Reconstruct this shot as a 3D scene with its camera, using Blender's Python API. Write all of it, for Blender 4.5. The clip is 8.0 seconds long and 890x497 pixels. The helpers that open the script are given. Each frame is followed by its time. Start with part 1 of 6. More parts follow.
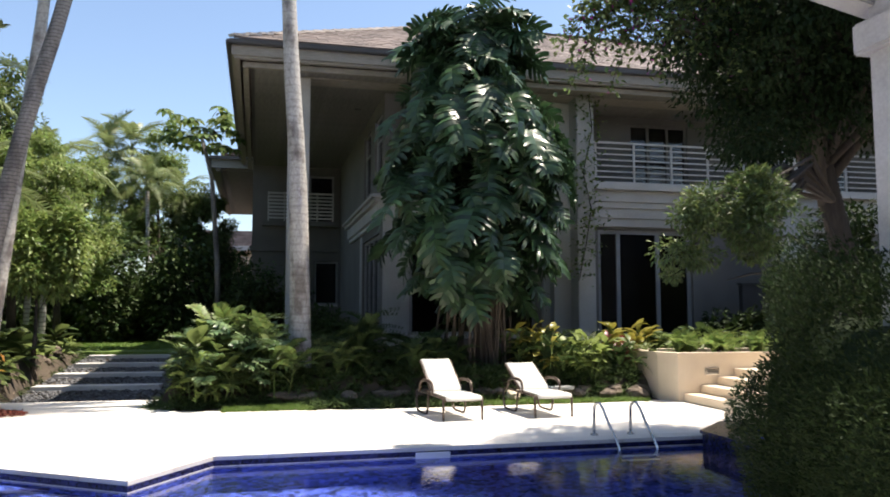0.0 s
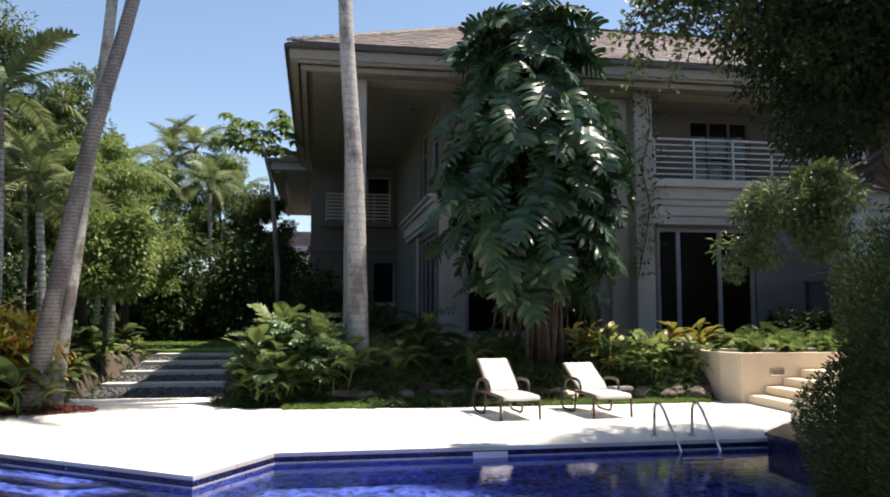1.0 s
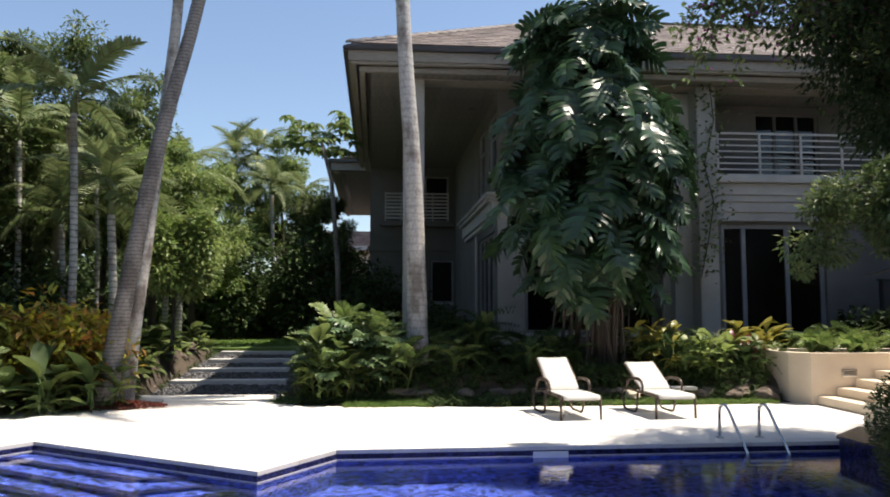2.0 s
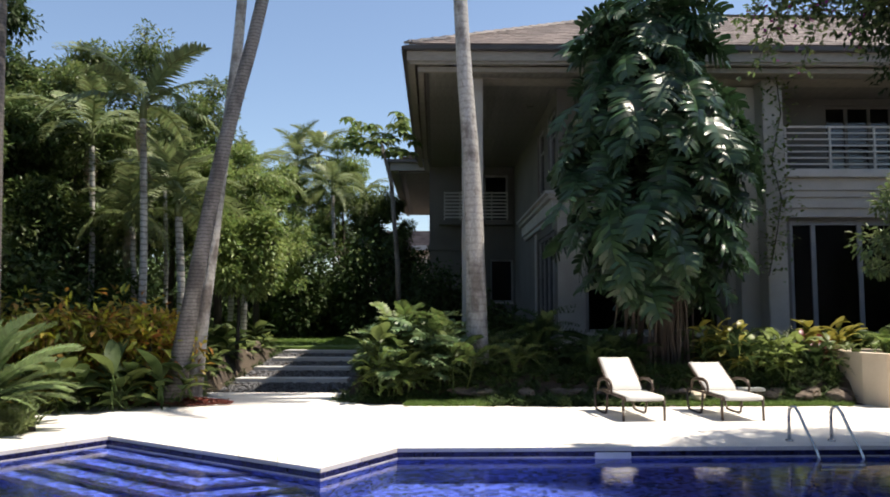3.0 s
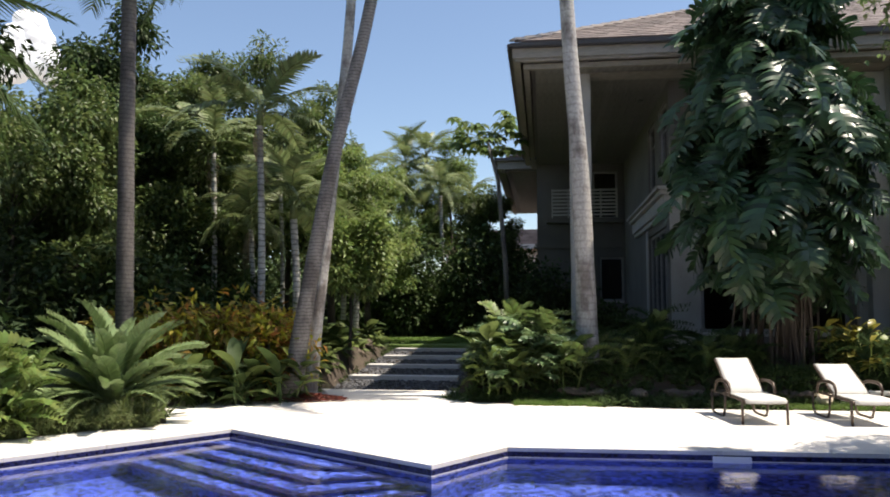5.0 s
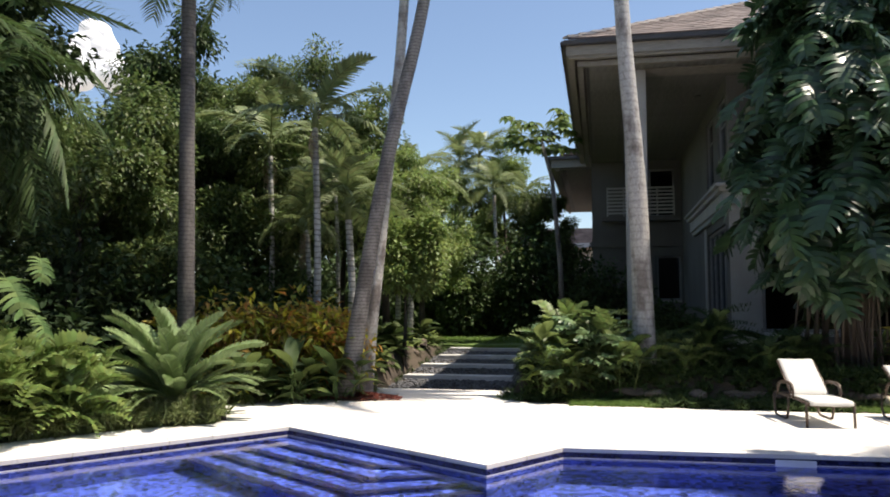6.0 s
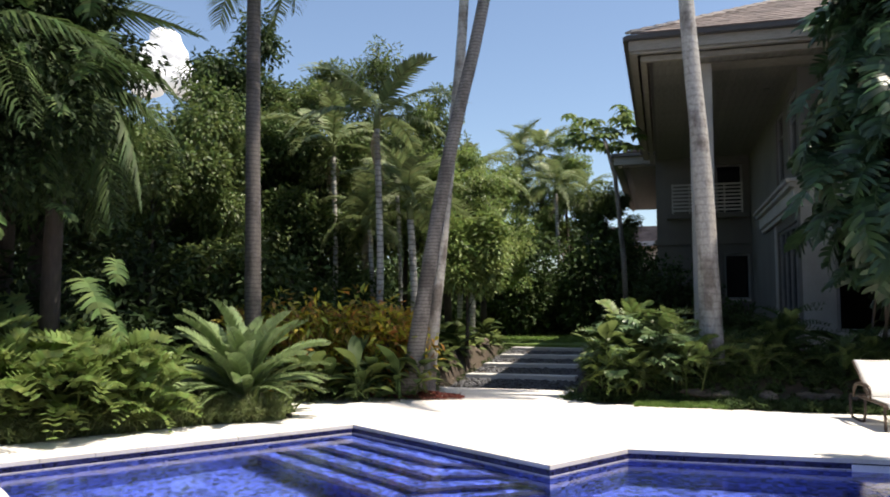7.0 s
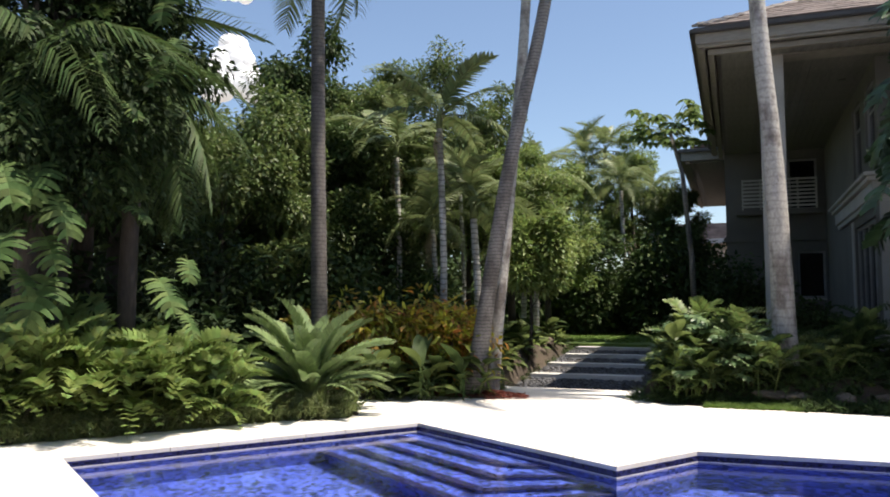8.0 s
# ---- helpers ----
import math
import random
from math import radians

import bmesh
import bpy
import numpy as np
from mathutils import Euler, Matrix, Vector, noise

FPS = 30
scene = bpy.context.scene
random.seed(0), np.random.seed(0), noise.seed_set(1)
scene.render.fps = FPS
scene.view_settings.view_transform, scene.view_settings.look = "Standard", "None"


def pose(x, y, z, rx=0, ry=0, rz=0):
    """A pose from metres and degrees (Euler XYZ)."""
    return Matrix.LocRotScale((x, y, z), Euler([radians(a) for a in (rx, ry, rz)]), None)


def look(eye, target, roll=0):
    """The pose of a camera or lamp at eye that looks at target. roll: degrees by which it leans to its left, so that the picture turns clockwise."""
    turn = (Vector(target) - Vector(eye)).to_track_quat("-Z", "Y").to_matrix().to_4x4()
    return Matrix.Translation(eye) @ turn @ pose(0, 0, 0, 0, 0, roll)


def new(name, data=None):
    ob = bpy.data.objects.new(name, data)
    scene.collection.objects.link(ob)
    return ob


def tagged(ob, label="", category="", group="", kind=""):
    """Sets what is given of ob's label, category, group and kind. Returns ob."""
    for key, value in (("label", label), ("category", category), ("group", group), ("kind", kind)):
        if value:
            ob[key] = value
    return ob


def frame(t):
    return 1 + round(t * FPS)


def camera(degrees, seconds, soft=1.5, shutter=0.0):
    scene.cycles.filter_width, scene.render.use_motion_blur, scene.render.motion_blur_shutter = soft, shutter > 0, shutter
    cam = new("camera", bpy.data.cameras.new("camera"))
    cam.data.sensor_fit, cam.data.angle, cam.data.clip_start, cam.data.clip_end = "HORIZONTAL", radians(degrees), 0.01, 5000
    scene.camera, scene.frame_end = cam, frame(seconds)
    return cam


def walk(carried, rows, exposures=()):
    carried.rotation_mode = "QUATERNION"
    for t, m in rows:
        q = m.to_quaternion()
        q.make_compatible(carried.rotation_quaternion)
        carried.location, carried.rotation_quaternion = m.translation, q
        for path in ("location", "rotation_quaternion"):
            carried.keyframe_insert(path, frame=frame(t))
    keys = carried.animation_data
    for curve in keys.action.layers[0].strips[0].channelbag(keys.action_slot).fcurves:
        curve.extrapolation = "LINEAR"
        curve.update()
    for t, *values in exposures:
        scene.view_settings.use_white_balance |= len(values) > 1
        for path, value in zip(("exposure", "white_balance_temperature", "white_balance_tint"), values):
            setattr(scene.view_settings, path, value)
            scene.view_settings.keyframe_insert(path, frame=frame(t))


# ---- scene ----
cam = camera(59.2, 8.0, soft=1.8, shutter=0.4)
PATH = [
    (0.0, pose(0, 0, 1.65, 94.89, 0, -11.6)),
    (0.5, pose(0, 0, 1.65, 94.86, 0, -9.54)),
    (1.0, pose(0, 0, 1.65, 94.84, 0, -7.47)),
    (1.5, pose(0, 0, 1.65, 94.81, 0, -5.36)),
    (3.0, pose(0, 0, 1.65, 94.70, 0, 1.17)),
    (3.5, pose(0, 0, 1.65, 94.68, 0, 3.21)),
    (4.0, pose(0, 0, 1.65, 94.66, 0, 5.19)),
    (4.5, pose(0, 0, 1.65, 94.63, 0, 7.14)),
    (6.0, pose(0, 0, 1.65, 94.59, 0, 13.01)),
    (6.5, pose(0, 0, 1.65, 94.55, 0, 15.16)),
    (7.0, pose(0, 0, 1.65, 94.54, 0, 17.52)),
    (7.5, pose(0, 0, 1.65, 94.49, 0, 19.91)),
    (8.0, pose(0, 0, 1.65, 94.47, 0, 22.16)),
]
walk(cam, PATH, exposures=[(0.0, 0.90, 7250, 12), (0.7, 0.76, 7250, 12), (1.5, 0.62, 7200, 12), (3.0, 0.53, 7200, 12), (8.0, 0.54, 7200, 12)])

# ---- daylight: high sun over the right-hand side, blue sky ----
SUN_TO = Vector((0.42, 0.05, 1.0)).normalized()
world = bpy.data.worlds.new("sky")
scene.world = world
world.use_nodes = True
wn, wl = world.node_tree.nodes, world.node_tree.links
sky = wn.new("ShaderNodeTexSky")
sky.sky_type = "NISHITA"
sky.sun_disc = False
sky.sun_elevation = math.asin(SUN_TO.z)
sky.sun_rotation = math.atan2(SUN_TO.x, SUN_TO.y)
sky.air_density, sky.dust_density, sky.ozone_density = 1.0, 0.8, 4.0
wl.new(sky.outputs[0], wn["Background"].inputs[0])
wn["Background"].inputs[1].default_value = 0.13
sun = new("sun", bpy.data.lights.new("sun", "SUN"))
sun.data.energy, sun.data.angle, sun.data.color = 5.4, radians(0.6), (1.0, 0.96, 0.9)
sun.matrix_basis = look(SUN_TO * 60, (0, 0, 0))


# ---- materials ----
def material(name, colour, rough=0.7, second=None, scale=3.0, fine=40.0, bump=0.1, metal=0.0, spec=0.5, amount=0.35, stretch=(1, 1, 1)):
    """A surface with two scales of variation: broad stains towards the second colour, and a fine grain with relief."""
    m = bpy.data.materials.new(name)
    m.use_nodes = True
    n, l = m.node_tree.nodes, m.node_tree.links
    b = n["Principled BSDF"]
    b.inputs["Roughness"].default_value, b.inputs["Metallic"].default_value = rough, metal
    b.inputs["Specular IOR Level"].default_value = spec
    co, mp = n.new("ShaderNodeTexCoord"), n.new("ShaderNodeMapping")
    mp.inputs["Scale"].default_value = stretch
    l.new(co.outputs["Object"], mp.inputs[0])
    big, small = n.new("ShaderNodeTexNoise"), n.new("ShaderNodeTexNoise")
    big.inputs["Scale"].default_value, small.inputs["Scale"].default_value = scale, fine
    big.inputs["Detail"].default_value, small.inputs["Detail"].default_value = 6, 5
    l.new(mp.outputs[0], big.inputs[0]), l.new(mp.outputs[0], small.inputs[0])
    ramp = n.new("ShaderNodeValToRGB")
    ramp.color_ramp.elements[0].position, ramp.color_ramp.elements[1].position = 0.35, 0.7
    l.new(big.outputs[0], ramp.inputs[0])
    second = second or tuple(c * 0.75 for c in colour)
    ramp.color_ramp.elements[0].color, ramp.color_ramp.elements[1].color = (*colour, 1), (*second, 1)
    mix = n.new("ShaderNodeMix")
    mix.data_type, mix.blend_type = "RGBA", "OVERLAY"
    mix.inputs[0].default_value = amount
    l.new(ramp.outputs[0], mix.inputs[6]), l.new(small.outputs[0], mix.inputs[7])
    l.new(mix.outputs[2], b.inputs["Base Color"])
    if bump:
        bp = n.new("ShaderNodeBump")
        bp.inputs["Strength"].default_value, bp.inputs["Distance"].default_value = bump, 0.02
        l.new(small.outputs[0], bp.inputs["Height"]), l.new(bp.outputs[0], b.inputs["Normal"])
    return m


def vary(m, amount=0.3, island=False, hue=0.0):
    """Each object, or each loose piece, a little lighter or darker than the next."""
    n, l = m.node_tree.nodes, m.node_tree.links
    b = n["Principled BSDF"]
    source = b.inputs["Base Color"].links[0].from_socket
    rnd = n.new("ShaderNodeNewGeometry").outputs["Random Per Island"] if island else n.new("ShaderNodeObjectInfo").outputs["Random"]
    hsv, mr = n.new("ShaderNodeHueSaturation"), n.new("ShaderNodeMapRange")
    mr.inputs[3].default_value, mr.inputs[4].default_value = 1 - amount, 1 + amount
    l.new(rnd, mr.inputs[0]), l.new(mr.outputs[0], hsv.inputs["Value"]), l.new(source, hsv.inputs["Color"])
    if hue:
        m2 = n.new("ShaderNodeMapRange")
        m2.inputs[3].default_value, m2.inputs[4].default_value = 0.5 - hue, 0.5 + hue
        mul, frac = n.new("ShaderNodeMath"), n.new("ShaderNodeMath")
        mul.operation, frac.operation = "MULTIPLY", "FRACT"
        mul.inputs[1].default_value = 7.31
        l.new(rnd, mul.inputs[0]), l.new(mul.outputs[0], frac.inputs[0]), l.new(frac.outputs[0], m2.inputs[0]), l.new(m2.outputs[0], hsv.inputs["Hue"])
    l.new(hsv.outputs[0], b.inputs["Base Color"])
    return m


def leaf_material(name, colour, second, rough=0.4, through_light=0.25, amount=0.35, hue=0.02, spec=0.5):
    m = vary(material(name, colour, rough, second, scale=0.9, fine=14, bump=0.0, amount=0.25, spec=spec), amount, True, hue)
    n, l = m.node_tree.nodes, m.node_tree.links
    b = n["Principled BSDF"]
    tr, mx = n.new("ShaderNodeBsdfTranslucent"), n.new("ShaderNodeMixShader")
    l.new(b.inputs["Base Color"].links[0].from_socket, tr.inputs[0])
    mx.inputs[0].default_value = through_light
    l.new(b.outputs[0], mx.inputs[1]), l.new(tr.outputs[0], mx.inputs[2])
    l.new(mx.outputs[0], n["Material Output"].inputs[0])
    return m


def bark_material(name, colour, second, rings=9.0, ring_dark=0.5):
    """Palm bark: grey, ringed round the trunk, with stains."""
    m = material(name, colour, 0.9, second, scale=3.2, fine=30, bump=0.4, amount=0.6, stretch=(1, 1, 0.5))
    n, l = m.node_tree.nodes, m.node_tree.links
    n["Color Ramp"].color_ramp.elements[0].position, n["Color Ramp"].color_ramp.elements[1].position = 0.50, 0.64
    b = n["Principled BSDF"]
    source = b.inputs["Base Color"].links[0].from_socket
    co = n.new("ShaderNodeTexCoord")
    w = n.new("ShaderNodeTexWave")
    w.bands_direction = "Z"
    w.inputs["Scale"].default_value, w.inputs["Distortion"].default_value = rings / 6.283, 2.6
    w.inputs["Detail"].default_value, w.inputs["Detail Scale"].default_value = 3, 2.5
    ramp = n.new("ShaderNodeValToRGB")
    ramp.color_ramp.elements[0].position, ramp.color_ramp.elements[1].position = 0.03, 0.3
    ramp.color_ramp.elements[0].color = (ring_dark,) * 3 + (1,)
    l.new(co.outputs["Object"], w.inputs[0]), l.new(w.outputs[0], ramp.inputs[0])
    mix = n.new("ShaderNodeMix")
    mix.data_type, mix.blend_type = "RGBA", "MULTIPLY"
    mix.inputs[0].default_value = 0.7
    l.new(source, mix.inputs[6]), l.new(ramp.outputs[0], mix.inputs[7]), l.new(mix.outputs[2], b.inputs["Base Color"])
    return m


def glass_material(name, colour=(1, 1, 1), rough=0.0):
    m = bpy.data.materials.new(name)
    m.use_nodes = True
    b = m.node_tree.nodes["Principled BSDF"]
    b.inputs["Base Color"].default_value = (*colour, 1)
    b.inputs["Transmission Weight"].default_value, b.inputs["Roughness"].default_value, b.inputs["IOR"].default_value = 1, rough, 1.45
    return m


def water_material():
    m = glass_material("pool_water", (0.93, 0.96, 1.0), 0.0)
    n, l = m.node_tree.nodes, m.node_tree.links
    b = n["Principled BSDF"]
    b.inputs["IOR"].default_value = 1.33
    co, a, c, bp = n.new("ShaderNodeTexCoord"), n.new("ShaderNodeTexNoise"), n.new("ShaderNodeTexNoise"), n.new("ShaderNodeBump")
    a.inputs["Scale"].default_value, c.inputs["Scale"].default_value = 6.0, 24.0
    add = n.new("ShaderNodeMath")
    l.new(co.outputs["Object"], a.inputs[0]), l.new(co.outputs["Object"], c.inputs[0])
    l.new(a.outputs[0], add.inputs[0]), l.new(c.outputs[0], add.inputs[1])
    bp.inputs["Strength"].default_value, bp.inputs["Distance"].default_value = 0.035, 0.03
    l.new(add.outputs[0], bp.inputs["Height"]), l.new(bp.outputs[0], b.inputs["Normal"])
    return m


def mosaic_material(name, colour, second, tile=0.06):
    """Small glass tiles: each with its own shade, pale joints."""
    m = material(name, colour, 0.25, second, scale=1.2, fine=8, bump=0.0, amount=0.3)
    n, l = m.node_tree.nodes, m.node_tree.links
    b = n["Principled BSDF"]
    source = b.inputs["Base Color"].links[0].from_socket
    co, vo, hsv, mr = n.new("ShaderNodeTexCoord"), n.new("ShaderNodeTexVoronoi"), n.new("ShaderNodeHueSaturation"), n.new("ShaderNodeMapRange")
    vo.distance, vo.inputs["Scale"].default_value, vo.inputs["Randomness"].default_value = "CHEBYCHEV", 1 / tile, 0.12
    l.new(co.outputs["Object"], vo.inputs[0])
    sep = n.new("ShaderNodeSeparateColor")
    l.new(vo.outputs["Color"], sep.inputs[0]), l.new(sep.outputs[0], mr.inputs[0])
    mr.inputs[3].default_value, mr.inputs[4].default_value = 0.2, 2.5
    l.new(mr.outputs[0], hsv.inputs["Value"]), l.new(source, hsv.inputs["Color"]), l.new(hsv.outputs[0], b.inputs["Base Color"])
    return m


M_DECK = material("cream_limestone", (0.74, 0.71, 0.66), 0.75, (0.66, 0.62, 0.56), 0.9, 25, 0.05, amount=0.2)
M_COPING = vary(material("coping_stone", (0.70, 0.67, 0.62), 0.7, (0.6, 0.56, 0.5), 1.5, 30, 0.05, amount=0.25), 0.06)
M_POOL = mosaic_material("blue_glass_mosaic", (0.028, 0.046, 0.20), (0.038, 0.064, 0.25))
M_POOL_DARK = mosaic_material("navy_mosaic", (0.010, 0.011, 0.04), (0.014, 0.016, 0.06), 0.025)
M_WATER = water_material()
# house stucco, its grey darkened for the shade under the eaves
M_WALL = material("shade_grey_stucco", (0.145, 0.139, 0.129), 0.85, (0.108, 0.102, 0.093), 0.7, 60, 0.12, amount=0.3)
# the same stucco, paler for the light that columns and piers catch
M_COLUMN = material("lit_stucco", (0.42, 0.41, 0.385), 0.85, (0.32, 0.31, 0.285), 0.9, 60, 0.12, amount=0.3)
M_TRIM = material("painted_trim", (0.47, 0.455, 0.43), 0.6, (0.37, 0.355, 0.33), 1.2, 40, 0.04, amount=0.25)
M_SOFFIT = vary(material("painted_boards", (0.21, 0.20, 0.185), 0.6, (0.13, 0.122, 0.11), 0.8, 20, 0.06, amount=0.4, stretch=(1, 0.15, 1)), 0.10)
M_FASCIA = material("weathered_fascia", (0.29, 0.265, 0.23), 0.65, (0.20, 0.18, 0.155), 0.8, 30, 0.05, amount=0.35, stretch=(0.2, 0.2, 1))
M_GUTTER = material("brown_gutter_metal", (0.07, 0.06, 0.055), 0.45, (0.05, 0.042, 0.04), 2, 40, 0.02)
M_ROOF = vary(material("clay_roof_tile", (0.112, 0.086, 0.077), 0.8, (0.195, 0.160, 0.147), 1.3, 35, 0.15, amount=0.45), 0.34)
M_ROOF_ALL = vary(material("clay_roof_tile_rest", (0.112, 0.086, 0.077), 0.8, (0.195, 0.160, 0.147), 1.3, 35, 0.15, amount=0.45), 0.34, True)
M_HIP = vary(material("bleached_hip_tile", (0.55, 0.49, 0.45), 0.7, (0.42, 0.36, 0.32), 2, 35, 0.15, amount=0.3), 0.15)
M_LINE = material("pale_grout", (0.62, 0.60, 0.58), 0.6, (0.5, 0.48, 0.46), 3, 40, 0.0)
M_WHITE = material("white_metal_paint", (0.8, 0.8, 0.79), 0.4, (0.7, 0.7, 0.69), 3, 50, 0.0, amount=0.15)
# white pergola paint, greyed to hold the shade on the post
M_POST = material("shade_greyed_white_paint", (0.40, 0.40, 0.405), 0.55, (0.31, 0.31, 0.315), 2, 50, 0.05, amount=0.25)
M_FRAME = material("window_frame_paint", (0.25, 0.25, 0.25), 0.4, (0.19, 0.19, 0.195), 3, 50, 0.0, amount=0.2)
M_GLASS = glass_material("tinted_glass", (0.35, 0.37, 0.38))
# plaster coloured dark to stand for rooms without light
M_ROOM = material("unlit_room_plaster", (0.10, 0.085, 0.07), 0.9, (0.06, 0.05, 0.045), 1, 20, 0.0)
M_SOIL = material("dark_soil", (0.045, 0.033, 0.024), 0.95, (0.08, 0.06, 0.04), 1.4, 30, 0.6, amount=0.6)
M_MULCH = vary(material("red_mulch", (0.22, 0.055, 0.035), 0.9, (0.12, 0.035, 0.025), 5, 50, 0.5, amount=0.5), 0.45, True)
M_LAWN_SOIL = material("turf", (0.09, 0.15, 0.03), 0.95, (0.13, 0.20, 0.045), 0.6, 60, 0.5, amount=0.5)
M_GRASS = leaf_material("grass_blades", (0.12, 0.21, 0.035), (0.17, 0.27, 0.06), 0.6, 0.35, 0.3)
M_PEBBLE = vary(material("black_pebbles", (0.055, 0.056, 0.062), 0.6, (0.10, 0.10, 0.105), 6, 60, 0.15, amount=0.4), 0.5, True)
M_SLAB = material("concrete_tread", (0.60, 0.59, 0.565), 0.8, (0.50, 0.49, 0.465), 1.5, 50, 0.15, amount=0.35)
M_ROCK = vary(material("coral_rock", (0.20, 0.155, 0.118), 0.95, (0.08, 0.063, 0.05), 2.5, 18, 0.8, amount=0.5), 0.25)
M_CREAM = material("cream_stucco", (0.72, 0.61, 0.47), 0.8, (0.64, 0.53, 0.40), 1.5, 50, 0.1, amount=0.25)
M_SLING = material("white_sling_fabric", (0.58, 0.57, 0.535), 0.7, (0.51, 0.50, 0.465), 4, 200, 0.08, amount=0.15)
M_BRONZE = material("bronze_frame", (0.10, 0.07, 0.052), 0.4, (0.075, 0.052, 0.04), 6, 80, 0.03, metal=0.35)
M_STEEL = material("stainless_steel", (0.62, 0.62, 0.62), 0.16, (0.52, 0.52, 0.52), 8, 60, 0.0, metal=1.0, amount=0.1)
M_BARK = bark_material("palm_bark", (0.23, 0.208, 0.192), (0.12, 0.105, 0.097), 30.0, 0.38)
# palm bark again, darkened to hold the shade of the thicket
M_BARK_SHADED = bark_material("shaded_palm_bark", (0.115, 0.102, 0.093), (0.07, 0.061, 0.056), 26.0, 0.5)
M_BARK_PALE = bark_material("pale_palm_bark", (0.42, 0.40, 0.375), (0.19, 0.165, 0.15), 13.0, 0.75)
M_BARK_WHITE = bark_material("ringed_palm_bark", (0.46, 0.445, 0.41), (0.24, 0.225, 0.20), 16.0, 0.3)
M_WOOD = material("tree_bark", (0.065, 0.053, 0.043), 0.95, (0.04, 0.033, 0.027), 3, 25, 0.8, amount=0.5, stretch=(1, 1, 0.3))
M_ROOT = material("aerial_root_bark", (0.11, 0.086, 0.068), 0.9, (0.06, 0.047, 0.038), 3, 30, 0.5, amount=0.4, stretch=(1, 1, 0.3))
M_LEAF = leaf_material("broad_leaf", (0.095, 0.14, 0.042), (0.15, 0.20, 0.07), 0.45, 0.35, 0.45, 0.025, 0.35)
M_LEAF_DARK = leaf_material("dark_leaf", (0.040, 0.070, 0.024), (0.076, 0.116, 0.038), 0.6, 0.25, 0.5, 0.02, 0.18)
M_LEAF_LIGHT = leaf_material("light_leaf", (0.175, 0.25, 0.070), (0.26, 0.33, 0.11), 0.45, 0.4, 0.4, 0.025, 0.35)
M_FROND = leaf_material("palm_frond", (0.14, 0.185, 0.07), (0.22, 0.26, 0.115), 0.45, 0.35, 0.35, 0.02, 0.35)
M_CYCAD = leaf_material("cycad_frond", (0.215, 0.305, 0.125), (0.29, 0.375, 0.18), 0.45, 0.25, 0.2, 0.01, 0.35)
M_MONSTERA = leaf_material("glossy_split_leaf", (0.024, 0.056, 0.023), (0.048, 0.092, 0.039), 0.36, 0.14, 0.6, 0.015, spec=0.45)
# brighter copy of the split leaf, with sunlight put into its colour
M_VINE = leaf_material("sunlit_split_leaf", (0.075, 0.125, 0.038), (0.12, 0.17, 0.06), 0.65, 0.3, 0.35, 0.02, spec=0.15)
M_CROTON = leaf_material("croton_leaf", (0.50, 0.35, 0.05), (0.28, 0.33, 0.06), 0.45, 0.35, 0.45, 0.07)
M_PHILO = leaf_material("philodendron_leaf", (0.11, 0.175, 0.075), (0.17, 0.24, 0.11), 0.38, 0.25, 0.4, 0.02, 0.4)
M_RED = leaf_material("red_leaf", (0.20, 0.035, 0.03), (0.12, 0.03, 0.03), 0.4, 0.25, 0.3, 0.02)
M_YELLOW = leaf_material("variegated_leaf", (0.30, 0.28, 0.05), (0.10, 0.17, 0.035), 0.35, 0.3, 0.4, 0.05)
M_SILVER = leaf_material("grey_green_leaf", (0.20, 0.24, 0.15), (0.26, 0.29, 0.19), 0.5, 0.3, 0.25, 0.01)
M_PURPLE = leaf_material("magenta_bract", (0.30, 0.03, 0.22), (0.22, 0.02, 0.16), 0.5, 0.3, 0.3, 0.02)
M_DEAD = leaf_material("dry_frond", (0.34, 0.26, 0.17), (0.24, 0.18, 0.12), 0.8, 0.2, 0.3, 0.02)
# leaf green darkened well below foliage tone, to hold shade
M_SHADE_LEAF = leaf_material("shade_dark_leaf", (0.017, 0.033, 0.011), (0.028, 0.048, 0.015), 0.75, 0.2, 0.35, 0.015, 0.2)
M_DARK = material("dark_grille", (0.03, 0.03, 0.035), 0.6, (0.02, 0.02, 0.022), 4, 60, 0.05)


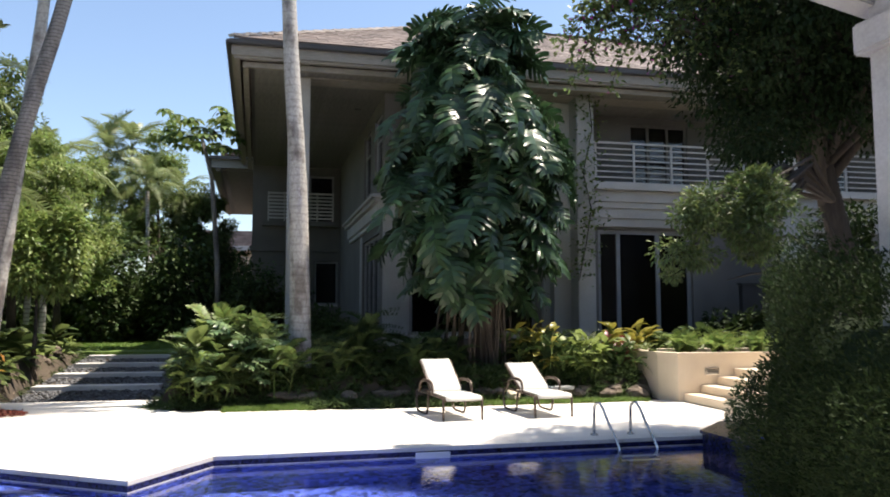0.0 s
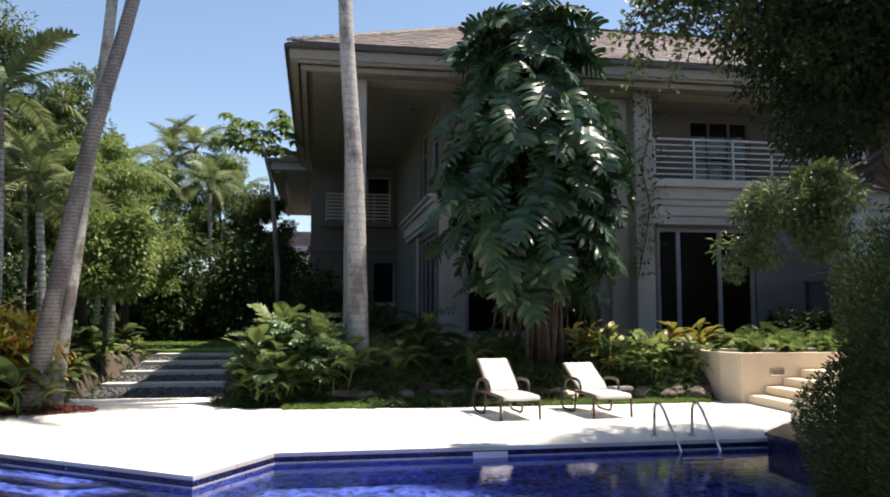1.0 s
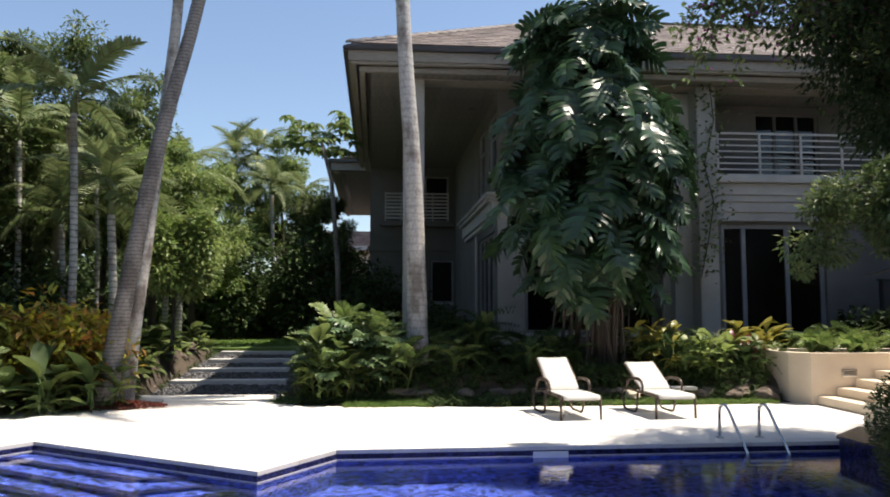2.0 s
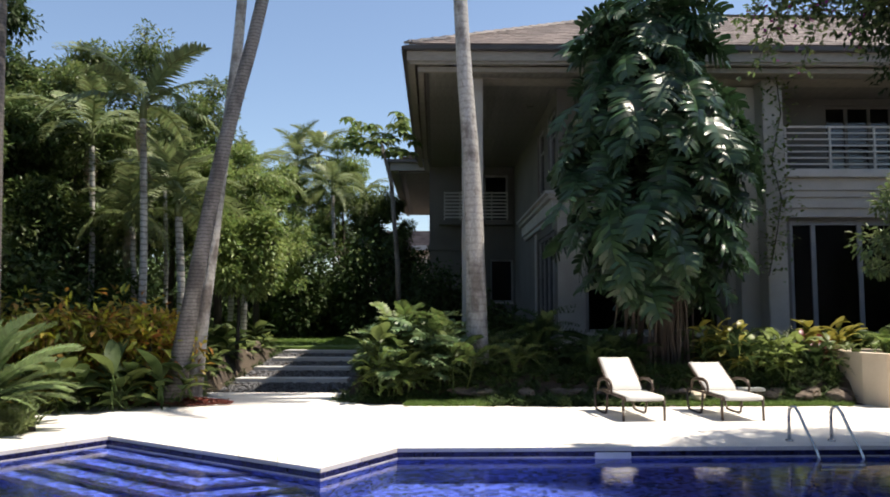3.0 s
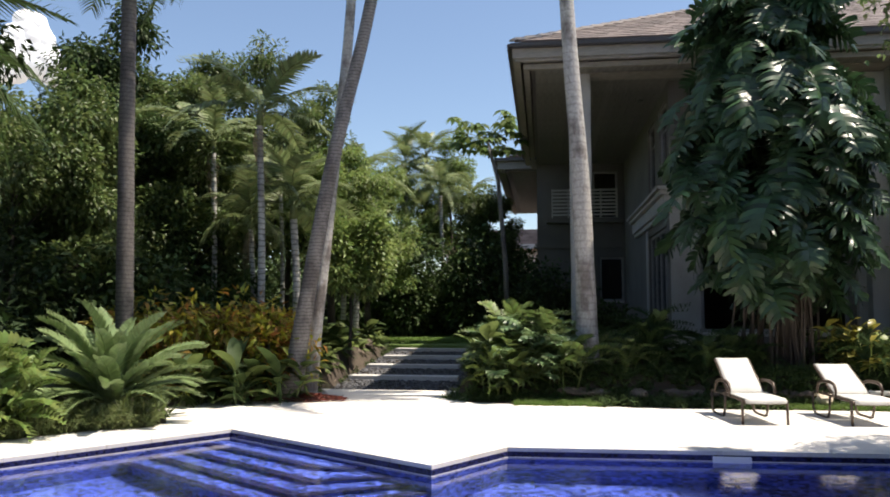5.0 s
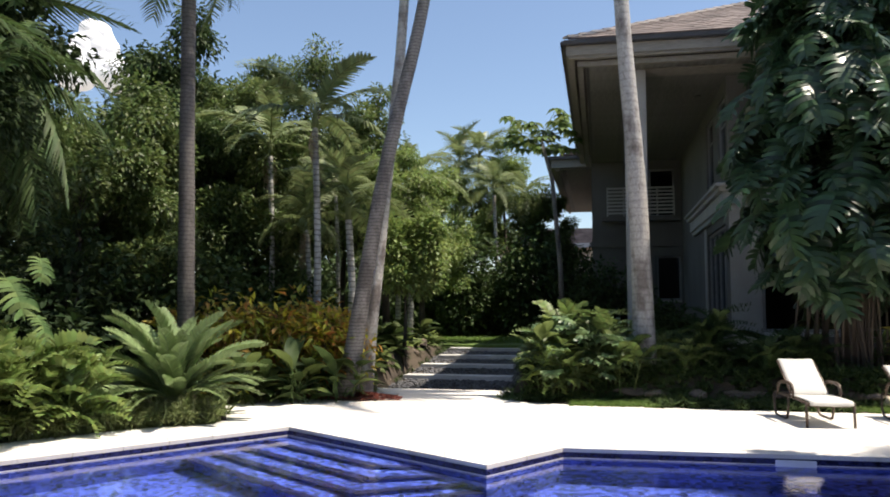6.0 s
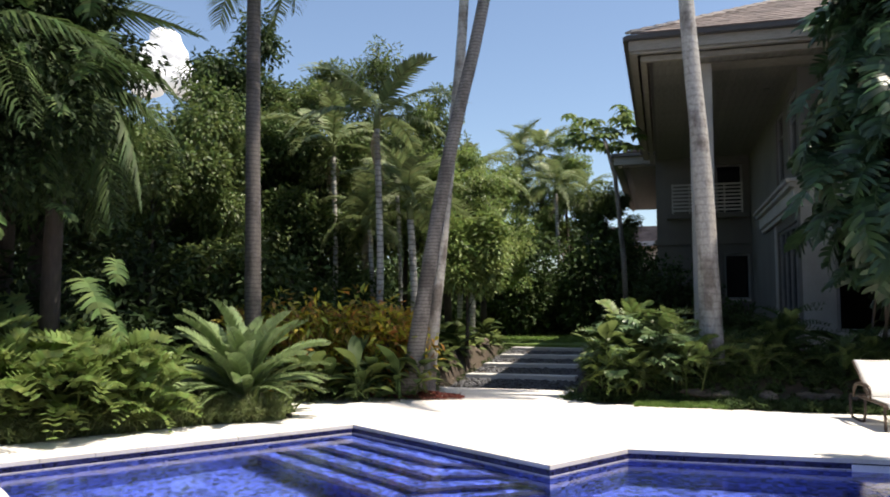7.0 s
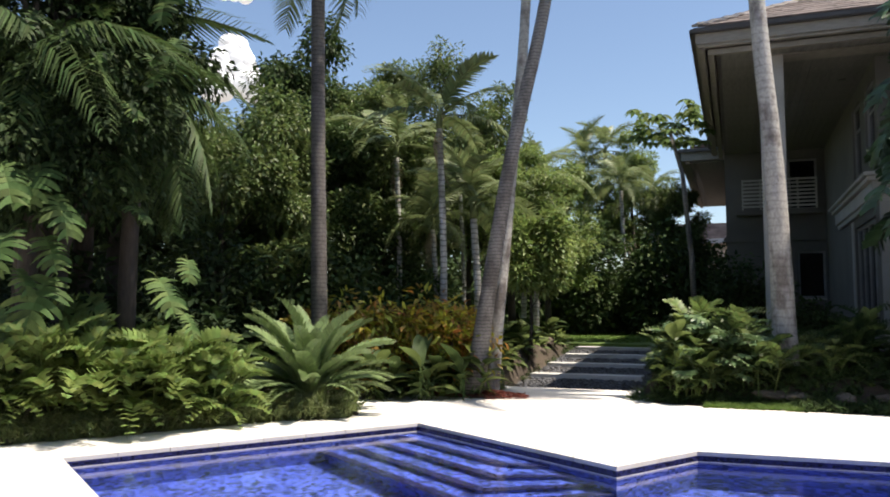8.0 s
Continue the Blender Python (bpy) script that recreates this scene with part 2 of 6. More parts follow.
# ---- mesh builders ----
class Build:
    """Collects corners and faces of one mesh."""

    def __init__(self):
        self.v, self.f = [], []

    def add(self, verts, faces):
        k = len(self.v)
        self.v += [tuple(v) for v in verts]
        self.f += [tuple(i + k for i in f) for f in faces]
        return self

    def box(self, x0, x1, y0, y1, z0, z1):
        return self.add([(x, y, z) for z in (z0, z1) for x, y in ((x0, y0), (x1, y0), (x1, y1), (x0, y1))],
                        [(3, 2, 1, 0), (4, 5, 6, 7), (0, 1, 5, 4), (1, 2, 6, 5), (2, 3, 7, 6), (3, 0, 4, 7)])

    def prism(self, ring, z0, z1):
        n = len(ring)
        return self.add([(x, y, z0) for x, y in ring] + [(x, y, z1) for x, y in ring],
                        [tuple(range(n))[::-1], tuple(range(n, 2 * n))] + [(i, (i + 1) % n, n + (i + 1) % n, n + i) for i in range(n)])

    def beam(self, a, b, w, h):
        """A bar of w across and h deep from a to b."""
        a, b = Vector(a), Vector(b)
        d = (b - a).normalized()
        side = d.cross(Vector((0, 0, 1))) if abs(d.z) < 0.95 else Vector((1, 0, 0))
        side.normalize()
        up = side.cross(d)
        ring = [side * sx * w / 2 + up * sy * h / 2 for sx, sy in ((-1, -1), (1, -1), (1, 1), (-1, 1))]
        return self.add([a + r for r in ring] + [b + r for r in ring],
                        [(3, 2, 1, 0), (4, 5, 6, 7)] + [(i, (i + 1) % 4, 4 + (i + 1) % 4, 4 + i) for i in range(4)])

    def tube(self, path, radii, sides=10, cap=True):
        path = [Vector(p) for p in path]
        if not hasattr(radii, "__len__"):
            radii = [radii] * len(path)
        k, n = len(self.v), len(path)
        side = None
        for i, p in enumerate(path):
            d = (path[min(i + 1, n - 1)] - path[max(i - 1, 0)]).normalized()
            if side is None:
                side = d.orthogonal().normalized()
            side = (side - d * side.dot(d)).normalized()
            up = d.cross(side)
            for j in range(sides):
                a = 2 * math.pi * j / sides
                self.v.append(tuple(p + (side * math.cos(a) + up * math.sin(a)) * radii[i]))
        for i in range(n - 1):
            for j in range(sides):
                a, b = k + i * sides + j, k + i * sides + (j + 1) % sides
                self.f.append((a, b, b + sides, a + sides))
        if cap:
            self.f.append(tuple(range(k, k + sides))[::-1])
            self.f.append(tuple(range(k + (n - 1) * sides, k + n * sides)))
        return self

    def mesh(self, name, mat, bevel=0.0, smooth=False):
        me = bpy.data.meshes.new(name)
        me.from_pydata(self.v, [], self.f)
        if bevel:
            bm = bmesh.new()
            bm.from_mesh(me)
            edges = [e for e in bm.edges if len(e.link_faces) == 2 and e.calc_face_angle(0) > 0.5]
            bmesh.ops.bevel(bm, geom=edges, offset=bevel, segments=2, affect="EDGES", clamp_overlap=True)
            bm.to_mesh(me)
            bm.free()
        me.materials.append(mat)
        if smooth:
            me.polygons.foreach_set("use_smooth", [True] * len(me.polygons))
        me.update()
        return me


def leaf_mesh(name, mat, verts, faces):
    """A mesh from arrays: verts (n, 3), faces (m, 3 or 4)."""
    me = bpy.data.meshes.new(name)
    faces = np.asarray(faces, np.int32)
    k = faces.shape[1]
    me.vertices.add(len(verts))
    me.vertices.foreach_set("co", np.asarray(verts, np.float32).ravel())
    me.loops.add(faces.size)
    me.loops.foreach_set("vertex_index", faces.ravel())
    me.polygons.add(len(faces))
    me.polygons.foreach_set("loop_start", np.arange(0, faces.size, k, dtype=np.int32))
    me.polygons.foreach_set("loop_total", np.full(len(faces), k, np.int32))
    me.materials.append(mat)
    me.update(calc_edges=True)
    return me


BASE = {}


def thing(name, label, category, base=(0, 0, 0), group="", kind=""):
    """The Empty at a thing's base, whose parts are given in the world's metres."""
    ob = new(name)
    ob.empty_display_size = 0.2
    ob.location = base
    BASE[ob.name] = Vector(base)
    return tagged(ob, label, category, group, kind)


def part(name, shape, mat, parent, label="", bevel=0.0, smooth=False):
    me = shape.mesh(name, mat, bevel, smooth) if isinstance(shape, Build) else shape
    ob = new(name, me)
    ob.parent = parent
    if parent.name in BASE:
        ob.matrix_parent_inverse = Matrix.Translation(-BASE[parent.name])
    return tagged(ob, label)


def solid(name, shape, mat, label, category="", kind="structure", bevel=0.0, smooth=False, group=""):
    """One whole thing in a single mesh."""
    me = shape.mesh(name, mat, bevel, smooth) if isinstance(shape, Build) else shape
    return tagged(new(name, me), label, category, group, kind)


# ---- ground, deck and pool ----
POOL = [(-7.29, 6.61), (-4.735, 10.575), (-1.495, 8.45), (-0.78, 9.71), (5.55, 10.03), (6.6, 10.06), (6.6, 4.9), (-4.77, 4.9)]
DECK_OUT = [(-8.9, 6.8), (-7.97, 8.0), (-6.8, 10.0), (-5.9, 10.75), (-6.3, 11.6), (-7.7, 12.6), (-8.1, 14.0), (-7.5, 14.2), (-6.0, 13.95),
            (-4.5, 14.0), (-4.7, 14.6), (-5.2, 15.3), (-5.3, 16.4), (-2.3, 16.4), (-1.9, 15.2), (-2.0, 14.3), (2.0, 14.05), (6.5, 14.2), (7.3, 14.45),
            (7.55, 14.0), (9.4, 14.0), (9.4, 6), (9.4, -5), (-12, -5), (-12, 2)]
WATER_Z = -0.12


def inside(x, y, ring):
    hit = False
    for (x0, y0), (x1, y1) in zip(ring, ring[1:] + ring[:1]):
        if (y0 > y) != (y1 > y) and x < (x1 - x0) * (y - y0) / (y1 - y0) + x0:
            hit = not hit
    return hit


def near_ring(x, y, ring):
    best = 1e9
    for (x0, y0), (x1, y1) in zip(ring, ring[1:] + ring[:1]):
        dx, dy = x1 - x0, y1 - y0
        s = max(0, min(1, ((x - x0) * dx + (y - y0) * dy) / (dx * dx + dy * dy)))
        best = min(best, math.hypot(x - x0 - s * dx, y - y0 - s * dy))
    return best


def ease(a, b, v):
    s = max(0.0, min(1.0, (v - a) / (b - a)))
    return s * s * (3 - 2 * s)


def ground_z(x, y):
    """The lie of the land: level with the deck, rising in the beds, up the garden path to the lawn."""
    if inside(x, y, POOL) or near_ring(x, y, POOL) < 0.35:
        return -1.75
    if inside(x, y, DECK_OUT):
        return -0.06
    if -5.5 < x < -2.2 and y > 14:
        return -0.10 + 0.60 * max(0, min(1, (y - 16.7) / 6.2))
    bed = 0.5 * ease(14.75, 15.15, y) + 0.25 * ease(16, 19, y)
    left = 0.12 * ease(7.5, 9.5, -x) + 0.4 * ease(14, 20, y)
    far = 0.6
    if x < -5.5:
        z = left + (far - left) * ease(18, 23, y)
    else:
        z = bed if y < 19 else bed + (far - bed) * ease(19, 26, y)
    return z + 0.03 * noise.noise((x * 0.7, y * 0.7, 3.1))


def lines(a, b, near_a, near_b, fine, coarse):
    out = [a]
    while out[-1] < b:
        out.append(out[-1] + (fine if near_a <= out[-1] < near_b else coarse))
    return out


def build_ground():
    xs = [-900, -400, -200, -120, -80, -60, -50] + lines(-45, 45, -13, 13, 0.25, 2.0) + [55, 80, 120, 200, 400, 900]
    ys = [-900, -400, -200, -100, -50, -30] + lines(-20, 60, 3, 28, 0.25, 2.0) + [70, 90, 120, 200, 400, 900]
    nx = len(xs)
    b = Build()
    b.v = [(x, y, ground_z(x, y)) for y in ys for x in xs]
    b.f = [(j * nx + i, j * nx + i + 1, (j + 1) * nx + i + 1, (j + 1) * nx + i) for j in range(len(ys) - 1) for i in range(nx - 1)]
    solid("ground", b, M_SOIL, "dark brown garden soil under the planting", "ground", smooth=True)


def ring_with_hole(outer, hole, z0, z1):
    """A slab with a hole through it."""
    bm = bmesh.new()
    for ring in (outer, hole):
        vs = [bm.verts.new((x, y, z1)) for x, y in ring]
        for i in range(len(vs)):
            bm.edges.new((vs[i], vs[(i + 1) % len(vs)]))
    bmesh.ops.triangle_fill(bm, use_beauty=True, edges=bm.edges[:])
    for f in bm.faces:
        if f.normal.z < 0:
            f.normal_flip()
    made = bmesh.ops.extrude_face_region(bm, geom=bm.faces[:])
    for v in made["geom"]:
        if isinstance(v, bmesh.types.BMVert):
            v.co.z = z0
    bmesh.ops.recalc_face_normals(bm, faces=bm.faces[:])
    return bm


def bm_mesh(name, bm, mat):
    me = bpy.data.meshes.new(name)
    bm.to_mesh(me)
    bm.free()
    me.materials.append(mat)
    return me


def offset_ring(ring, d):
    """The ring moved d to its outside (rings run clockwise or not)."""
    area = sum(x0 * y1 - x1 * y0 for (x0, y0), (x1, y1) in zip(ring, ring[1:] + ring[:1]))
    s = 1 if area > 0 else -1
    out = []
    for i, p in enumerate(ring):
        a, b = Vector(ring[i - 1]), Vector(ring[(i + 1) % len(ring)])
        p = Vector(p)
        e0, e1 = (p - a).normalized(), (b - p).normalized()
        n0, n1 = Vector((e0.y, -e0.x)) * s, Vector((e1.y, -e1.x)) * s
        m = (n0 + n1).normalized()
        out.append(tuple(p + m * d / max(0.3, m.dot(n0))))
    return out


COPING_RING = offset_ring(POOL, 0.30)


def smooth_ring(ring, skip=()):
    """Softened corners, so that the deck's planted edge wanders."""
    out = []
    for i, p in enumerate(ring):
        a, b, p = Vector(ring[i - 1]), Vector(ring[(i + 1) % len(ring)]), Vector(p)
        if i in skip:
            out.append(tuple(p))
            continue
        p0, p1 = p.lerp(a, 0.25), p.lerp(b, 0.25)
        for s in (0, 0.5, 1):
            q = p0.lerp(p, s).lerp(p.lerp(p1, s), s)
            out.append(tuple(q))
    return out


def build_deck():
    solid("pavement", bm_mesh("pavement", ring_with_hole(smooth_ring(DECK_OUT, (12, 13, 18, 19, 20, 21, 22, 23, 24)), COPING_RING, -0.12, 0.0), M_DECK),
          "pale cream limestone pool deck, bleached by the sun", "pavement")


def build_pool():
    basin = thing("pool", "blue mosaic-tiled swimming pool with angled corners", "swimming pool", (0, 7, -1.5), kind="structure")
    bm = ring_with_hole(offset_ring(POOL, 0.12), POOL, -1.5, -0.045)
    part("basin_wall", bm_mesh("basin_wall", bm, M_POOL), M_POOL, basin)
    part("basin_floor", Build().prism(offset_ring(POOL, 0.1), -1.6, -1.4), M_POOL, basin)
    band = ring_with_hole(offset_ring(POOL, 0.1), offset_ring(POOL, -0.012), -0.135, -0.046)
    part("waterline_band", bm_mesh("waterline_band", band, M_POOL_DARK), M_POOL_DARK, basin, "dark navy band of tile along the waterline")
    line = ring_with_hole(offset_ring(POOL, 0.05), offset_ring(POOL, -0.018), -0.118, -0.106)
    part("grout_line", bm_mesh("grout_line", line, M_LINE), M_LINE, basin, "thin pale line at the water's edge")
    # corner steps: treads that fan out from the far corner
    d, c, a = Vector(POOL[1]), Vector(POOL[2]), Vector(POOL[0])
    u, v = (c - d).normalized(), (a - d).normalized()
    for k in range(4):
        w = (0.36, 0.76, 1.14, 1.50)[k]
        turn_at, end = (2.45, 2.80, 3.05, 3.30)[k], (2.85, 3.25, 3.58, 3.80)[k]
        z1 = -0.26 - 0.17 * k
        ring = [d + u * 0.01 + v * 0.01, d + u * end + v * 0.01, d + u * turn_at + v * w, d + u * 0.01 + v * w]
        ring = [tuple(p) for p in ring][::-1]
        st = part("step", Build().prism(ring, -1.42, z1), M_POOL, basin)
        edge = Build()
        for p, q in ((ring[0], ring[1]), (ring[1], ring[2])):
            edge.beam((*p, z1 - 0.02), (*q, z1 - 0.02), 0.13, 0.05)
        part("nosing", edge, M_POOL_DARK, st, "dark tile nosing")
    ring, outer = POOL, COPING_RING
    for i in range(len(ring)):
        p0, p1, q0, q1 = (Vector(v) for v in (ring[i], ring[(i + 1) % len(ring)], outer[i], outer[(i + 1) % len(ring)]))
        n = max(1, round((p1 - p0).length / 0.62))
        for j in range(n):
            a, b, g = j / n, (j + 1) / n, 0.004 / (p1 - p0).length
            s = [p0.lerp(p1, a + g), p0.lerp(p1, b - g), q0.lerp(q1, b - g), q0.lerp(q1, a + g)]
            part("coping_stone", Build().prism([tuple(v) for v in s], -0.043, 0.004), M_COPING, basin)
    wt = solid("water", Build().add([(x, y, WATER_Z) for x, y in offset_ring(POOL, -0.005)][::-1], [tuple(range(len(POOL)))]), M_WATER,
               "clear rippled pool water", "water")
    wt.visible_shadow = False
    skim = thing("skimmer", "white plastic skimmer mouth in the pool wall", "pool skimmer", (1.86, 9.83, -0.2))
    part("mouth", Build().box(1.64, 2.08, 9.805, 9.83, -0.17, -0.055), M_WHITE, skim, bevel=0.004)
    part("flap", Build().box(1.68, 2.04, 9.793, 9.803, -0.16, -0.065), M_WHITE, skim, bevel=0.003)


def build_spa():
    ring = [(5.50, 9.72), (6.22, 10.45), (6.95, 10.45), (6.95, 7.4), (5.50, 7.4)]
    spa = thing("raised_spa", "raised spa edged with dark blue mosaic tile", "spa", (6.3, 9, -1.4), kind="structure")
    inner = offset_ring(ring, -0.32)
    part("spa_wall", bm_mesh("spa_wall", ring_with_hole(ring, inner, -1.38, 0.08), M_POOL_DARK), M_POOL_DARK, spa)
    part("spa_coping", bm_mesh("spa_coping", ring_with_hole(offset_ring(ring, 0.03), offset_ring(inner, -0.02), 0.084, 0.125), M_POOL_DARK), M_POOL_DARK, spa)
    part("spa_water", Build().prism(offset_ring(inner, 0.01), -0.5, 0.03), M_POOL, spa)


build_ground()
build_deck()
build_pool()
build_spa()

# ---- garden path ----
def build_path():
    for k, (y, z, x0, x1) in enumerate([(18.08, 0.15, -5.2, -2.6), (19.72, 0.30, -5.2, -2.8), (21.15, 0.45, -5.1, -2.9), (22.6, 0.58, -5.1, -3.0)]):
        b = Build().box(x0, x1, y, y + 0.48, z - 0.14, z)
        solid("path_step", b, M_SLAB, "broad pale concrete tread between black pebbles", "step", kind="", bevel=0.012, group="treads of the garden path")


build_path()

# ---- the house ----
EAVE_X, EAVE_Y, EAVE_Z, SLOPE = -1.29, 17.2, 7.64, 0.49
ROOF_X1, ROOF_Y1 = 24.0, 30.0
RECESS_Y = 29.3
FLOOR_Z, UPPER_Z, SOFFIT_Z = 1.08, 5.12, 7.16
house = thing("house", "two-storey grey stucco house with clay tile hip roof", "house", (8, 23, 0.5))
# the house stands turned a little from the pool
house.matrix_basis = Matrix.Rotation(radians(1.9), 4, "Z") @ Matrix.Translation((8.65, 23, 0.5))


def wall(x0, x1, y0, y1, z0, z1, holes=(), axis="x"):
    """A wall slab in rectangles round its openings; holes are (from, to, z from, z to) along its axis."""
    b = Build()
    a0, a1 = (x0, x1) if axis == "x" else (y0, y1)
    cuts = sorted({a0, a1, *(h[0] for h in holes), *(h[1] for h in holes)})
    for s0, s1 in zip(cuts, cuts[1:]):
        rows = sorted((h[2], h[3]) for h in holes if h[0] <= s0 and h[1] >= s1)
        z = z0
        for h0, h1 in rows + [(z1, z1)]:
            if h0 > z + 1e-4:
                b.box(*((s0, s1, y0, y1) if axis == "x" else (x0, x1, s0, s1)), z, h0)
            z = h1
    return b


def window(parent, name, plane, a0, a1, z0, z1, axis="x", mullions=(), depth=0.09, stile=0.07, mat=None, sill=False, bars=()):
    """A framed window in an opening: frame, mullions and panes."""
    mat = mat or M_FRAME
    w = part(name, Build(), mat, parent)
    pos = [a0, *mullions, a1]

    def bx(b, s0, s1, d0, d1, q0, q1):
        return b.box(s0, s1, plane + d0, plane + d1, q0, q1) if axis == "x" else b.box(plane + d0, plane + d1, s0, s1, q0, q1)

    fr = Build()
    bx(fr, a0, a1, 0, depth, z1 - stile, z1), bx(fr, a0, a1, 0, depth, z0, z0 + stile)
    bx(fr, a0, a0 + stile, 0, depth, z0 + stile, z1 - stile), bx(fr, a1 - stile, a1, 0, depth, z0 + stile, z1 - stile)
    part("frame", fr, mat, w)
    for m in mullions:
        part("mullion", bx(Build(), m - stile / 2, m + stile / 2, 0.003, depth - 0.003, z0 + stile, z1 - stile), mat, w)
    for q in bars:
        part("glazing_bar", bx(Build(), a0 + stile, a1 - stile, 0.02, depth - 0.02, q - 0.02, q + 0.02), mat, w)
    for s0, s1 in zip(pos, pos[1:]):
        p = part("pane", bx(Build(), s0 + stile / 2, s1 - stile / 2, depth / 2 - 0.004, depth / 2 + 0.004, z0 + stile / 2, z1 - stile / 2), M_GLASS, w, "dark tinted glass")
        p.visible_shadow = False
    if sill:
        part("sill", bx(Build(), a0 - 0.06, a1 + 0.06, -0.10, 0.02, z0 - 0.07, z0), M_TRIM, w, bevel=0.008)
    return w


def build_house():
    h = house
    # plinth and floors
    part("plinth", Build().box(2.35, 23, 19.0, 28.8, 0.1, FLOOR_Z).box(-0.86, 2.35, RECESS_Y, 40, 0.1, FLOOR_Z).box(7.4, 12.5, 18.0, 19.0, 0.1, FLOOR_Z - 0.02), M_WALL, h)
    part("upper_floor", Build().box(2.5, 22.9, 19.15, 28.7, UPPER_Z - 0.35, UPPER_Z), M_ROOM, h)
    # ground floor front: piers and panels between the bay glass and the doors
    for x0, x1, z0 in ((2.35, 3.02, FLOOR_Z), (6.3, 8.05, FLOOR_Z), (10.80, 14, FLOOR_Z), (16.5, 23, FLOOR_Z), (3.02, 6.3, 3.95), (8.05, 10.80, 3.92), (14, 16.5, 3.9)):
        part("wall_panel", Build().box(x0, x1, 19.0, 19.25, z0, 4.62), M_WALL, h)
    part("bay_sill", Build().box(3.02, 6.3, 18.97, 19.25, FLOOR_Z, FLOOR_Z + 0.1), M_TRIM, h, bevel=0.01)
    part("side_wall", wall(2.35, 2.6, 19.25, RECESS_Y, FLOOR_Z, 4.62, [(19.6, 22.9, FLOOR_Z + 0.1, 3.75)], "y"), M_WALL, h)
    # pale trim colour puts the light on this jamb
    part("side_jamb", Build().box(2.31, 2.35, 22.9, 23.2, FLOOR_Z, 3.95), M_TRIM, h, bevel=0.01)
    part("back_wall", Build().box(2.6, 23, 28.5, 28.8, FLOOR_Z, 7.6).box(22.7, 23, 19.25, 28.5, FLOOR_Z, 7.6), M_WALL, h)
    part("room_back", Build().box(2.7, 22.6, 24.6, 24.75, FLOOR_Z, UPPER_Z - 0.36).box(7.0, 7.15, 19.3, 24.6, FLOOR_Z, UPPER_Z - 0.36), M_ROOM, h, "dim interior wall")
    window(h, "bay_window", 19.06, 3.02, 6.3, FLOOR_Z + 0.1, 3.95, mullions=(4.6,))
    window(h, "side_window", 2.42, 19.6, 22.9, FLOOR_Z + 0.1, 3.75, "y", mullions=(20.35, 21.2, 22.05))
    window(h, "patio_door", 19.1, 8.05, 10.80, FLOOR_Z, 3.92, mullions=(8.67, 9.82), stile=0.11)
    window(h, "garden_door", 19.1, 14, 16.5, FLOOR_Z, 3.9, mullions=(15.2,), stile=0.10)
    # moulded string course round the bay, its pale tone holding skylight, and corner pier
    for z0, z1, o in ((3.98, 4.10, 0.10), (4.10, 4.42, 0.16), (4.42, 4.52, 0.26), (4.52, 4.60, 0.34)):
        ell = [(2.35 - o, 19.0 - o), (6.95, 19.0 - o), (6.95, 19.0), (2.35, 19.0), (2.35, 25.5), (2.35 - o, 25.5)]
        part("moulding", Build().prism(ell, z0, z1), M_TRIM, h, "moulded band over the bay, paler for the sky's light on it", bevel=0.012)
    part("corner_pier", Build().box(2.33, 3.0, 18.92, 19.0, FLOOR_Z - 0.9, 3.98), M_COLUMN, h, bevel=0.01)
    part("wall_pier", Build().box(6.45, 6.98, 18.82, 19.0, 0.4, 4.95).box(6.62, 7.07, 18.5, 18.82, 0.4, 7.1), M_COLUMN, h, bevel=0.012)
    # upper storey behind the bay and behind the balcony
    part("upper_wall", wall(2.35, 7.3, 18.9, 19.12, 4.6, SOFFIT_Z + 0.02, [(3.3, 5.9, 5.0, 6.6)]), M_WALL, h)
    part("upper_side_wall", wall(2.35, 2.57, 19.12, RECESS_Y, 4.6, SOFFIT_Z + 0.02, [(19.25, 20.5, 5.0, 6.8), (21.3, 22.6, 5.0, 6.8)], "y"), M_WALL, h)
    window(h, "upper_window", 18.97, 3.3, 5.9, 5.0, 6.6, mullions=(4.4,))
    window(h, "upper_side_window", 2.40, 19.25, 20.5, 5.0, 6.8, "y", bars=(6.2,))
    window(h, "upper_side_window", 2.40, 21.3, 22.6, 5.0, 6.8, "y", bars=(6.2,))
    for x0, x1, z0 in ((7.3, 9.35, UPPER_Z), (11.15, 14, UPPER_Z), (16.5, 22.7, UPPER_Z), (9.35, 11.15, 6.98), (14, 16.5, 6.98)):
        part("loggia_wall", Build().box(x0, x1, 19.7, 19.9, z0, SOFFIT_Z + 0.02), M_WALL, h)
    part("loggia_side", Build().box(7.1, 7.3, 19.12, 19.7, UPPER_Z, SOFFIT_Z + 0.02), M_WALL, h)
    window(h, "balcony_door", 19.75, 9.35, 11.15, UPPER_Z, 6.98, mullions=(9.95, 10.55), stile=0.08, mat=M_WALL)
    window(h, "balcony_door", 19.75, 14, 16.5, UPPER_Z, 6.98, mullions=(15.2,), stile=0.08)
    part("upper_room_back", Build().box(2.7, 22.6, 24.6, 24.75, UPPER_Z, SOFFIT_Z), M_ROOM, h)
    # balcony slab with stepped mouldings
    part("balcony_slab", Build().box(7.56, 22.9, 18.55, 19.9, 4.92, UPPER_Z), M_TRIM, h, bevel=0.012)
    # courses coloured darker than the slab for the shade below its edge
    for y0, z0, z1 in ((18.72, 4.62, 4.92), (18.78, 4.46, 4.62), (18.84, 4.2, 4.46), (18.90, 3.98, 4.2)):
        part("slab_course", Build().box(7.56, 22.9, y0, 19.0, z0, z1), M_COLUMN, h, bevel=0.012)
